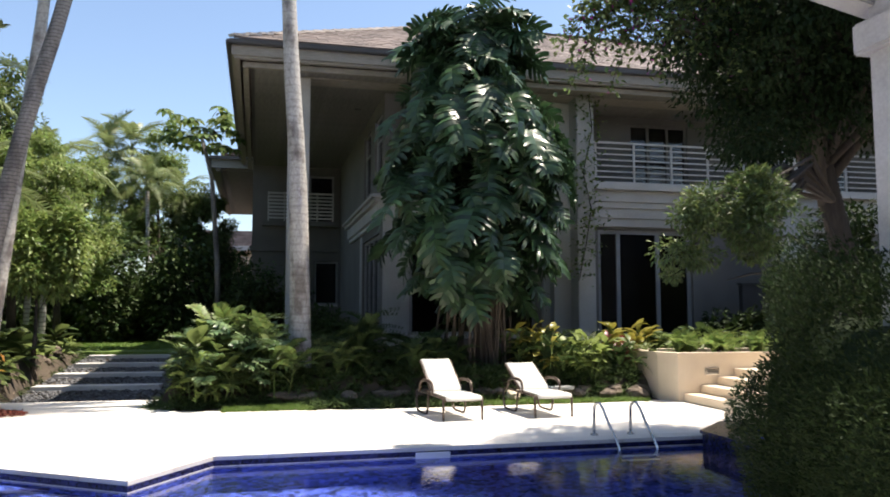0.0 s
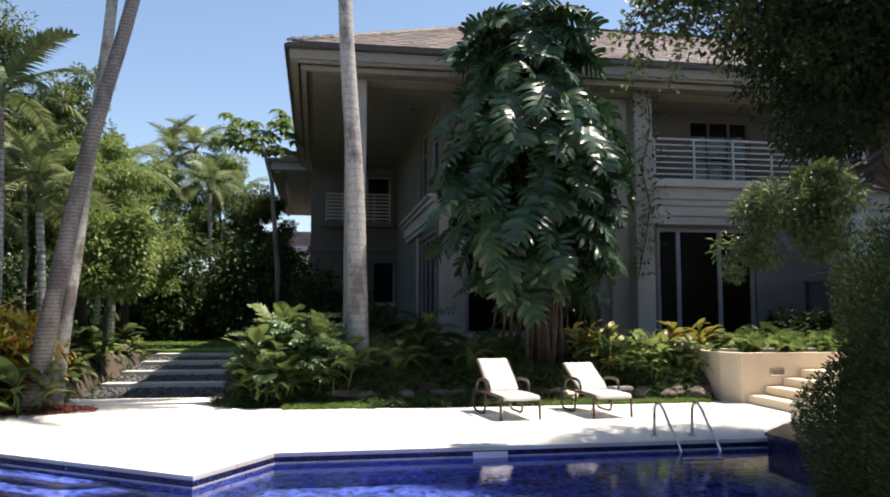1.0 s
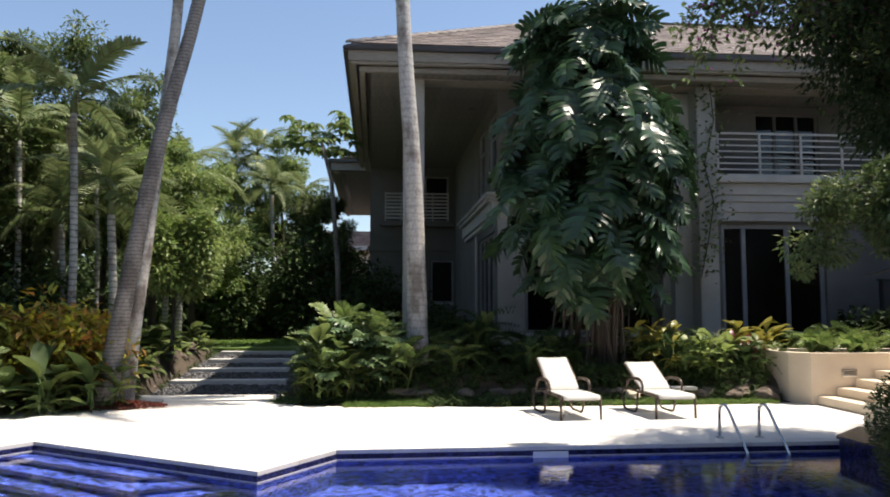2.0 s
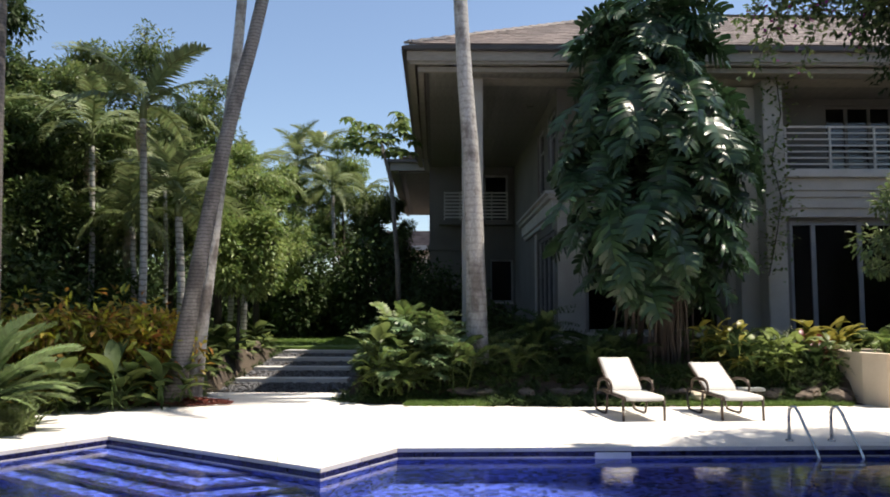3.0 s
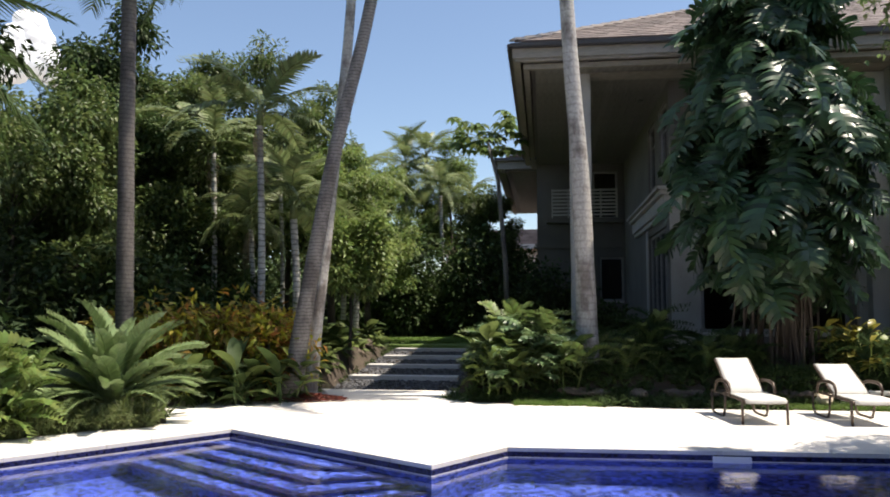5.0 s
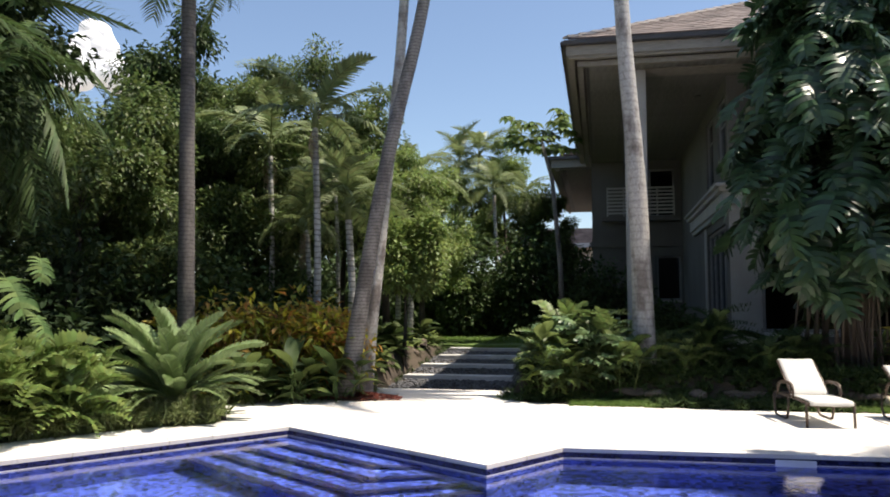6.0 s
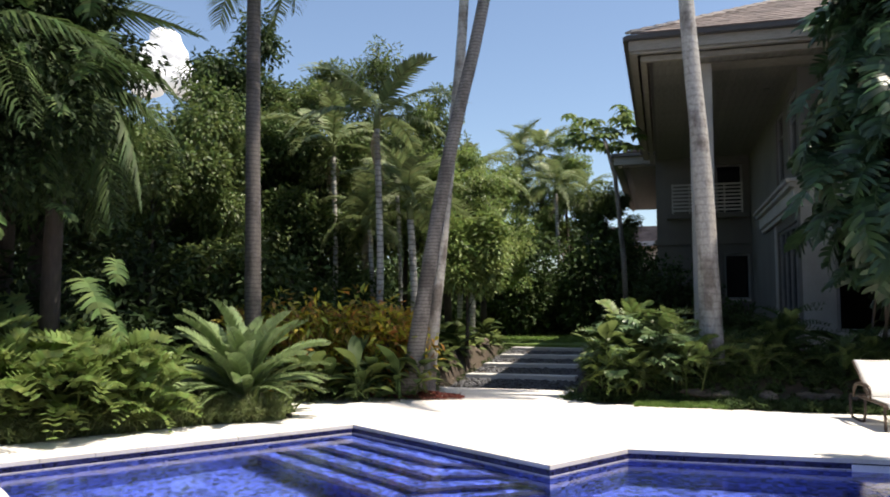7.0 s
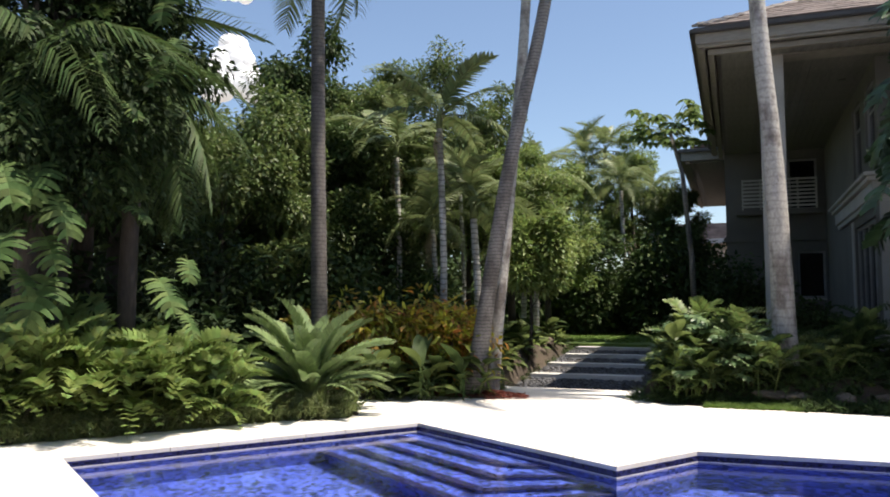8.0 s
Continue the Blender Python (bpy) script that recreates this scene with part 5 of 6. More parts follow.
# ---- dark understorey that closes the garden ----
for i in range(30):
    az = 3.5 + i * 1.75
    d = 33.5 + 2.5 * math.sin(i * 2.1)
    shrub("shrub", "dense dark evergreen shrub at the garden's end", "shrub", grounded(az, d), 3.0, 2.4, 4.6 + 1.2 * math.sin(i * 1.3), M_LEAF_DARK, 200 + i, 2600, (0.24, 0.13), group="evergreen screen", stems=8, lump=0.36)
# shrubs farther left take the leaf colour darkened for shade
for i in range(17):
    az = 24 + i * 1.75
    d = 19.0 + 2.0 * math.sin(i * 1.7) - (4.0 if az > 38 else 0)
    shrub("shrub", "dark glossy shrub in the shade of the trees", "shrub", grounded(az, d), 2.0, 1.6, 2.6 + 0.9 * math.sin(i * 2.3), M_SHADE_LEAF if az > 35 else M_LEAF_DARK, 240 + i, 1700, (0.2, 0.1), group="shade shrubs", stems=8, lump=0.36)
for i in range(12):
    az = 4.6 + i * 1.75
    d = 34.2 + 0.8 * math.sin(i * 1.9)
    shrub("shrub", "low dark shrub under the palms", "shrub", grounded(az, d), 2.2, 1.4, 1.9 + 0.5 * math.sin(i * 2.7), M_LEAF_DARK, 270 + i, 1100, (0.24, 0.11), group="shade shrubs", stems=7, lump=0.36)
for i in range(10):
    x, y, z = grounded(7.6 + i * 1.15, 32.6 + 0.5 * math.sin(i * 2.2))
    clump_plant("foliage_plant", "broad-leaved plant edging the lawn", "plant", (x, y, z), B_GREEN if i % 3 else B_LIGHT, 26, 1.1, 300 + i, 0.5, 0.75, group="plants edging the lawn")

# ---- big tree, crown coloured dark for shade, draped with climbing split-leaf vines ----
def vine_tree():
    x, y, z = grounded(49.8, 12.4)
    tree("massive tree overgrown with climbing vines, leaves darkened for shade", (x, y, z), 9.6, 2.1, M_SHADE_LEAF, 61, 18, 620, (0.12, 0.06), 0.85, 0.3, lean=(0.4, 0.2), droop=0.6, first=0.22, name="vine_tree")
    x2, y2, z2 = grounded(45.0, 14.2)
    tree("broad-leaved tree beside the vines, leaves darkened for shade", (x2, y2, z2), 8.4, 1.3, M_SHADE_LEAF, 62, 12, 520, (0.11, 0.055), 0.7, 0.2, droop=0.5, first=0.25, name="vine_tree")
    rnd = random.Random(9)
    vine = thing("climbing_vine", "split-leaf vine with big glossy leaves climbing a tree", "climbing plant", (x + 0.3, y - 0.8, z))
    stem = [Vector((x + 0.3, y - 0.55, z)), Vector((x + 0.25, y - 0.5, z + 2.5)), Vector((x + 0.4, y - 0.5, z + 5.5)), Vector((x + 0.5, y - 0.4, z + 7.5))]
    part("stem", Build().tube(stem, [0.06, 0.05, 0.045, 0.03], 7), M_ROOT, vine)
    to_cam = Vector((-x, -y, 0)).normalized()
    side = Vector((-to_cam.y, to_cam.x, 0))
    yaw0 = math.atan2(to_cam.y, to_cam.x)
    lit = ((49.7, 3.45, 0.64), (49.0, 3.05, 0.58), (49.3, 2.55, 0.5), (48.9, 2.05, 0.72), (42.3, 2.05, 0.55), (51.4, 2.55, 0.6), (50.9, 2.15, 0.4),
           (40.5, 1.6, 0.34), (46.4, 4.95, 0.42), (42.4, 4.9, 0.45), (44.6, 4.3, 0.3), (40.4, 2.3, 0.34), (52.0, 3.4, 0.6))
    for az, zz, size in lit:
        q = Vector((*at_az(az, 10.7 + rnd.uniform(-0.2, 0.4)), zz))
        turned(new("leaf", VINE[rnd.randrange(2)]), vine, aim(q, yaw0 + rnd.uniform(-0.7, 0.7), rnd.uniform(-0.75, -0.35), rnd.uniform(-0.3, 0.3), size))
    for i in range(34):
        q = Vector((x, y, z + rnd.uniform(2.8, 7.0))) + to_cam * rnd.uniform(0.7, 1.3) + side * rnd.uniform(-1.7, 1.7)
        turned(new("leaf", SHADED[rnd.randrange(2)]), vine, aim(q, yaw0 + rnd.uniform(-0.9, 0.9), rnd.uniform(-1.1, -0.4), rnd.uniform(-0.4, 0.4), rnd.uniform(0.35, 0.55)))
    # weeping palm crown over it
    px, py, pz = grounded(47.0, 13.4)
    for az, d, top, sd in ((50.2, 11.6, 5.0, 78), (44.2, 12.2, 4.7, 79)):
        qx, qy, qz = grounded(az, d)
        palm("fan_palm", "shaggy dark palm with drooping fronds among the vines", (qx, qy, qz), [(qx, qy, top * 0.5), (qx + 0.1, qy, top)], 0.14, 0.11, F_GLOOM, 18, 0.75, (0.5, -1.2), M_WOOD, 1.2, seed=sd, dead=2)
    palm("fan_palm", "shaggy palm rising above the vines", (px, py, pz), [(px, py, 3.0), (px + 0.1, py, 5.6)], 0.16, 0.13, F_GLOOM, 22, 0.9, (0.9, -1.1), M_WOOD, 1.2, seed=77, dead=5)


vine_tree()

# ---- left bed: cycad, cardboard palms, croton hedge, grasses ----
CY = (-6.85, 11.0, 0.03)
rosette("cycad", "large grey-green cycad with stiff arching fronds", "cycad", CY, F_CYCAD, 46, 1.08, 12, (1.25, 0.0), stem=0.24, spread=0.08)
for i, (x, y, s) in enumerate(((-8.05, 8.7, 1.1), (-8.6, 7.9, 1.15), (-8.35, 8.3, 0.8), (-7.55, 9.35, 0.8), (-9.1, 7.3, 0.9), (-8.9, 9.3, 0.9), (-7.9, 9.5, 0.7), (-9.5, 8.5, 0.95), (-9.4, 7.3, 1.0), (-8.3, 10.2, 0.7), (-9.9, 9.6, 0.8), (-10.3, 7.9, 0.95))):
    clump_plant("cardboard_palm", "lush light green cardboard palm with paddle leaflets", "shrub", (x, y, ground_z(x, y)), F_ZAMIA, 62, s * 0.95, 320 + i, 0.6, 0.55 + 0.4 * s, (1.25, -0.35), group="cardboard palms")
for i, (x, y) in enumerate(((-6.0, 11.0), (-6.35, 10.55), (-7.3, 11.9), (-7.0, 10.3))):
    rosette("spider_lily", "strappy green clump at the deck's edge", "plant", (x, y, 0.0), STRAP, 26, 0.55, 340 + i, (1.4, 0.2), group="strappy plants", spread=0.08)
edge = []
for i in range(420):
    s = i / 420
    knots = ((-9.6, 5.9), (-8.9, 6.8), (-7.97, 8.0), (-6.8, 10.0), (-5.95, 10.75))
    j = min(int(s * 4), 3)
    x, y = (knots[j][n] + (knots[j + 1][n] - knots[j][n]) * (s * 4 - j) for n in (0, 1))
    off = random.Random(i).uniform(-0.02, 0.55)
    edge.append((x - off * 0.83, y + off * 0.55, 0.0))
tufts("edging_grass", "dark green mondo grass spilling over the deck's edge", "ground cover", edge, M_FROND, 34, 0.42, 0.017, 41, 0.8)
for i in range(15):
    x, y, z = grounded(20.0 + 0.85 * i, 15.9 + 0.55 * math.sin(i * 2.0) + (0.5 if i > 10 else 0))
    shrub("croton", "croton bush with yellow, orange and green leaves", "shrub", (x, y, z), 1.15, 1.0, 1.95 + 0.22 * math.sin(i * 1.7), M_CROTON, 360 + i, 900, (0.20, 0.075), (LEAF_V, LEAF_F), "croton hedge", 8, 0.30, 0.3)
for i in range(8):
    x, y, z = grounded(20.6 + 1.55 * i, 14.9 + 0.3 * math.sin(i * 2.4))
    clump_plant("ti_plant", "bronze and green leafy plant below the crotons", "plant", (x, y, z), B_CROTON + B_GREEN if i % 2 else B_GREEN + B_DARK, 34, 0.95, 380 + i, 0.4, 0.75, (1.1, -0.1), group="plants below the crotons")
for i, (x, y) in enumerate(((-5.75, 16.3), (-6.0, 17.3), (-5.9, 18.4), (-6.4, 16.8), (-6.2, 19.4), (-6.6, 18.2), (-5.9, 15.4), (-6.5, 20.4), (-6.0, 21.4), (-6.9, 21.6))):
    clump_plant("foliage_plant", "dark broad-leaved plant beside the path", "plant", (x, y, ground_z(x, y)), B_DARK + B_GREEN if i % 3 else B_LIGHT + B_DARK, 30, 1.0, 400 + i, 0.45, 0.8, group="plants beside the path")
for i in range(7):
    x, y, z = grounded(23.0 + 2.4 * i, 13.9 + 0.2 * math.sin(i * 3))
    if y > 14.3 or x < -7.9:
        clump_plant("foliage_plant", "shaded broad-leaved plant under the palms", "plant", (x, y, z), B_DARK, 24, 0.9, 415 + i, 0.4, 0.6, group="plants under the palms")

# ---- bed before the house ----
for i, (x, y, s, m) in enumerate(((-1.45, 15.3, 0.7, F_ZAMIA2), (-1.25, 14.75, 0.65, F_ZAMIA2), (-0.6, 15.2, 0.75, F_ZAMIA2), (-0.5, 16.2, 0.8, F_ZAMIA2), (-1.5, 14.7, 0.6, F_ZAMIA), (-0.15, 14.8, 0.8, F_ZAMIA2), (-1.3, 16.0, 0.75, F_ZAMIA))):
    clump_plant("cardboard_palm", "glossy green cardboard palm beside the path", "shrub", (x, y, max(0.0, ground_z(x, y))), m, 26, s, 430 + i, 0.42, 0.9, (1.15, -0.15), group="cardboard palms")
for i, (x, y) in enumerate(((-0.35, 15.9), (0.05, 16.2), (-0.9, 16.5), (-1.2, 15.5), (-0.8, 15.1), (-1.35, 14.9), (-0.4, 14.95), (-1.5, 15.4))):
    clump_plant("philodendron", "broad pale-backed philodendron leaves", "plant", (x, y, max(0.0, ground_z(x, y))), PHILO, 26, 0.62, 440 + i, 0.35, 1.0, (0.8, -0.2), group="philodendrons")
for i, (x, y) in enumerate(((-1.55, 15.0), (-1.1, 15.9), (-0.9, 14.9), (-1.6, 15.8), (-0.3, 15.3), (-0.7, 15.7))):
    clump_plant("foliage_plant", "glossy broad-leaved plant in the sunlit bed", "plant", (x, y, max(0.0, ground_z(x, y))), B_GREEN + B_LIGHT if i % 2 else B_GREEN, 26, 0.75, 560 + i, 0.4, 1.0, (1.0, -0.2), group="broad leaves in the bed")
for i in range(15):
    x, y = 0.15 + 0.47 * i, 15.55 + 0.4 * math.sin(i * 2.1)
    if abs(x - 4.05) < 0.45:
        continue
    rosette("fern", "arching fern in the shade of the house", "fern", (x, y, ground_z(x, y)), F_FERN if i < 3 else F_FERN_DARK, 20, 0.85 + 0.2 * math.sin(i * 1.3), 450 + i, (1.35, 0.1), group="ferns")
for i in range(16):
    x, y = 0.6 + 0.85 * i, 17.0 + 0.35 * math.sin(i * 2.7)
    if 3.4 < x < 4.7:
        continue
    clump_plant("foliage_plant", "dark foliage plant against the house", "plant", (x, y, ground_z(x, y)), B_DARK, 26, 0.95, 470 + i, 0.45, 0.55, group="plants against the house")
rosette("dwarf_palm", "dwarf date palm with fine arching fronds", "palm", (1.55, 15.9, ground_z(1.55, 15.9)), F_FERN_DARK, 26, 1.25, 490, (1.3, -0.1), stem=0.35)
for i, (x, y, m, s) in enumerate(((4.95, 15.5, B_YELLOW, 1.0), (5.35, 15.9, B_YELLOW, 1.1), (5.2, 15.2, B_YELLOW, 0.9), (5.8, 15.3, B_LIGHT, 0.95), (6.3, 15.4, B_LIGHT, 0.95), (6.05, 15.05, B_LIGHT, 0.8),
                                  (7.35, 16.2, B_YELLOW, 1.25), (7.75, 16.5, B_YELLOW, 1.3), (8.5, 16.6, B_DARK, 1.0), (9.1, 16.8, B_DARK, 1.1), (7.2, 16.0, B_RED, 1.0), (6.9, 15.5, B_RED, 0.9), (9.8, 16.7, B_DARK, 1.1), (7.3, 15.2, B_GREEN, 0.6))):
    what = {id(B_YELLOW): "variegated yellow-green croton by the loungers", id(B_LIGHT): "bright lime-green leafy plant", id(B_DARK): "dark leafy plant by the doors", id(B_RED): "red-leaved ti plant by the rocks"}.get(id(m), "green leafy plant by the planter")
    clump_plant("foliage_plant", what, "plant", (x, y, ground_z(x, y)), m, 46, s * 0.75, 500 + i, 0.4, 0.7 if m is not B_YELLOW else 0.95, (1.0, -0.2), group="plants by the loungers")
for i, (x, y) in enumerate(((6.6, 16.1), (6.95, 16.4))):
    rosette("spider_lily", "silvery arching grass clump", "plant", (x, y, ground_z(x, y)), [leaf_mesh("leaf", M_SILVER, *scatter(np.zeros((1, 3)), [(1, 0, 0.0)], 0.9, 0.035, (BLADE_V * (1, 1, 3), BLADE_F), roll=0.01))], 70, 0.9, 520 + i, (1.5, 0.2), group="silvery grasses", spread=0.1)
for i in range(8):
    x, y = 7.95 + 0.3 * i, 14.75 + 0.35 * math.sin(i * 2.2)
    rosette("fern", "lime-green fern in the raised planter", "fern", (x, y, 0.8), [leaf_mesh("frond", M_LEAF_LIGHT, *pinnate(0.55, 16, 0.12, 0.035, droop=0.6, rise=0.8, hang=0.05, stem=0.005, bare=0.06))], 22, 1.0, 530 + i, (1.4, 0.2), group="planter ferns")

# ---- grass strip along the deck, rocks ----
strip = []
rs = random.Random(31)
for i in range(900):
    x = rs.uniform(-1.0, 0.55) if i % 3 == 0 else rs.uniform(3.5, 7.0)
    y = rs.uniform(14.05 + 0.02 * x, 14.75)
    strip.append((x, y, max(0.0, ground_z(x, y)) - 0.01))
tufts("grass_strip", "mossy green ground cover along the deck", "ground cover", strip, M_GRASS, 22, 0.10, 0.008, 55, 0.9)
x = -0.2
k = 0
while x < 7.2:
    w = rs.uniform(0.22, 0.42)
    rock((x + w, 14.98 + rs.uniform(-0.08, 0.08), 0.17), (w * 1.3, rs.uniform(0.18, 0.26), rs.uniform(0.07, 0.12)), k)
    x += w * 1.75
    k += 1
for i, (x, y, s) in enumerate(((6.3, 14.75, 0.22), (6.9, 14.7, 0.28), (5.7, 14.8, 0.2), (-5.45, 17.4, 0.2), (-5.6, 18.2, 0.25), (-5.55, 19.1, 0.22), (-5.6, 20.0, 0.27), (-5.5, 20.9, 0.2), (-5.7, 21.8, 0.2), (-5.9, 18.9, 0.25))):
    rock((x, y, ground_z(x, y) + 0.08), (s * 0.9, s * 0.75, s * 0.6), 40 + i)
rock((4.35, 14.72, 0.12), (0.17, 0.14, 0.13), 71, "garden stones", M_CREAM, "pale round stone among the roots")

for i, (x, y, h) in enumerate(((-0.75, 23.6, 2.7), (0.1, 23.9, 2.4), (0.75, 23.2, 1.3), (-1.0, 24.4, 3.1), (1.3, 22.6, 1.1))):
    shrub("shrub", "dark shrub in the shade of the recessed wall", "shrub", (x, y, ground_z(x, y)), 1.3, 1.0, h, M_LEAF_DARK, 600 + i, 1500, (0.16, 0.08), group="shrubs by the recess", stems=8, lump=0.36)
# door shrubs have the shade put into their leaf colour
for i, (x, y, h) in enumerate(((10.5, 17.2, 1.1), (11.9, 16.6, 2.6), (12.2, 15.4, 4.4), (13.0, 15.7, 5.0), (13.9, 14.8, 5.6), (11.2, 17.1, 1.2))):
    shrub("shrub", "dark shrub in the shade beside the garden door", "shrub", (x, y, ground_z(x, y)), 1.2, 1.0, h, M_SHADE_LEAF, 640 + i, 2200, (0.16, 0.08), group="shrubs by the doors", stems=8, lump=0.36)
bank = []
for i in range(1100):
    x = rs.uniform(-1.8, 7.1)
    y = rs.uniform(14.12 if 0.5 < x < 3.6 else 14.7, 15.6)
    bank.append((x, y, ground_z(x, y) - 0.01))
for i in range(520):
    x, y = (rs.uniform(-6.3, -5.3), rs.uniform(15.2, 23.5)) if i % 3 else (rs.uniform(-2.35, -1.4), rs.uniform(14.6, 19.5))
    bank.append((x, y, ground_z(x, y) - 0.01))
tufts("bank_cover", "dark trailing ground cover on the planted bank", "ground cover", bank, M_LEAF_DARK, 26, 0.24, 0.026, 57, 0.5)
for i, (x, y) in enumerate(((-5.5, 16.4), (-5.62, 17.2), (-5.7, 18.0), (-5.75, 19.0), (-5.7, 20.2), (-5.7, 21.2), (-5.65, 22.3), (-5.45, 15.6))):
    clump_plant("foliage_plant", "low green plant spilling over the path edge", "plant", (x, y, ground_z(x, y)), B_GREEN + B_LIGHT, 26, 0.62, 620 + i, 0.32, 0.42, (0.8, -0.3), group="plants beside the path")

# black pebbles between the treads
rp = np.random.default_rng(8)
oct_v = np.array([(1, 0, 0), (-1, 0, 0), (0, 1, 0), (0, -1, 0), (0, 0, 1), (0, 0, -0.7)], float)
oct_f = np.array([(0, 2, 4), (2, 1, 4), (1, 3, 4), (3, 0, 4), (2, 0, 5), (1, 2, 5), (3, 1, 5), (0, 3, 5)])
n = 5200
px_, py_ = rp.uniform(-5.45, -2.35, n), rp.uniform(16.5, 24.0, n)
pz_ = np.array([ground_z(a, b) for a, b in zip(px_, py_)])
size = rp.uniform(0.03, 0.07, (n, 1, 1)) * rp.uniform(0.7, 1.3, (n, 1, 3)) * np.array((1, 1, 0.6))
pv = np.stack([px_, py_, pz_ + 0.01], -1)[:, None] + oct_v[None] * size
solid("pebbles", leaf_mesh("pebbles", M_PEBBLE, pv.reshape(-1, 3), (oct_f[None] + (np.arange(n) * 6)[:, None, None]).reshape(-1, 3)), M_PEBBLE, "loose black river pebbles between the treads", "pebbles", kind="stuff")

# red mulch round the palm feet
n = 2600
ang, rad = rp.uniform(0, 6.283, n), np.sqrt(rp.uniform(0, 1, n))
mx, my = -5.15 + np.cos(ang) * rad * 1.0, 14.3 + np.sin(ang) * rad * 0.45
way = np.concatenate([rp.normal(0, 1, (n, 2)), rp.normal(0, 0.15, (n, 1))], 1)
v, f = scatter(np.stack([mx, my, 0.02 + 0.10 * (1 - rad) + rp.uniform(0, 0.03, n)], -1), way, rp.uniform(0.04, 0.1, n), 0.025, roll=1.0, rng=rp)
solid("mulch", leaf_mesh("mulch", M_MULCH, v, f), M_MULCH, "red wood mulch heaped round the palm feet", "mulch", kind="stuff")

# lawn
lawn = Build().prism([(-9.5, 23.6), (-3.0, 22.9), (-2.2, 24.5), (-2.4, 33.5), (-10, 33.5)], 0.45, 0.66)
solid("lawn", lawn, M_LAWN_SOIL, "sunlit mown lawn beyond the path", "lawn")
lx, ly = rp.uniform(-9.2, -2.6, 2600), rp.uniform(24.0, 33.0, 2600)
tufts("lawn_grass", "short bright green lawn grass", "grass", np.stack([lx, ly, np.full(2600, 0.655)], -1), M_GRASS, 9, 0.09, 0.02, 66, 0.8)

# ---- the split-leaf giant before the house ----
def giant():
    rnd = random.Random(14)
    base = (4.05, 16.0, ground_z(4.05, 16.0))
    g = thing("split_leaf_giant", "tree covered in huge glossy split-leaf monstera", "climbing plant", base)
    b = Vector(base)
    part("trunk", Build().tube([b, b + Vector((0.1, 0, 2)), b + Vector((0.0, 0.1, 5)), b + Vector((0.1, 0, 7.4))], [0.19, 0.16, 0.15, 0.08], 10), M_ROOT, g, smooth=True)
    # close leaf mass behind the mantle, coloured dark for its inner shade
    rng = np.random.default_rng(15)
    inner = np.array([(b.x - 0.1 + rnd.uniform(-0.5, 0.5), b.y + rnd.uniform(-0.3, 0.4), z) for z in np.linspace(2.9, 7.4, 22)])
    part("inner_foliage", leaf_mesh("inner_foliage", M_SHADE_LEAF, *clusters(inner, [0.62] * 22, 150, 0.26, 0.13, 0.6, rng=rng)), M_SHADE_LEAF, g)
    for i in range(46):
        a = i * 2.4
        top = b + Vector((math.cos(a) * rnd.uniform(0.15, 0.85), math.sin(a) * rnd.uniform(0.1, 0.5), rnd.uniform(2.3, 3.6)))
        foot = b + Vector((math.cos(a + 0.3) * rnd.uniform(0.15, 0.8), math.sin(a) * rnd.uniform(0.1, 0.45), 0))
        if i in (4, 9):
            foot.x -= 0.55
        mid = top.lerp(foot, 0.5) + Vector((rnd.uniform(-0.12, 0.12), rnd.uniform(-0.1, 0.1), 0))
        part("aerial_root", Build().tube([top, mid, foot], [0.018, 0.022, 0.026], 5), M_ROOT, g)
    # leaves over an uneven, top-heavy mantle: its half-width by height
    mantle = ((2.3, 0.55), (2.9, 1.05), (3.6, 1.32), (4.7, 1.5), (5.8, 1.5), (6.5, 1.2), (7.2, 0.85), (7.8, 0.6), (8.3, 0.3))
    heights, wide = [q[0] for q in mantle], [q[1] for q in mantle]
    n = 300
    for i in range(n):
        zz = 2.4 + 5.8 * ((i + 0.5) / n) ** 0.92
        a = i * 2.39996 + rnd.uniform(-0.3, 0.3)
        r = float(np.interp(zz, heights, wide)) * (1 + 0.16 * math.sin(a * 2 + zz * 1.7) + rnd.uniform(-0.22, 0.08))
        p = b + Vector((-0.18 + math.cos(a) * r, math.sin(a) * r * 0.75, zz - base[2]))
        lift = rnd.uniform(-1.2, -0.35) + 1.0 * max(0, (zz - 7.2) / 1.2)
        turned(new("leaf", MONSTERA[i % 4]), g, aim(p, a + rnd.uniform(-0.8, 0.8), lift, rnd.uniform(-0.6, 0.6), rnd.choice((0.5, 0.7, 0.85, 0.95, 1.05)) * rnd.uniform(0.9, 1.1)))
    for x, z, s in ((1.25, 2.55, 0.75), (0.9, 2.0, 0.8), (1.35, 3.0, 0.7)):
        turned(new("leaf", MONSTERA[0]), g, aim(b + Vector((x * 0.75, -0.5, z)), -0.5, -0.6, 0.3, s))


giant()
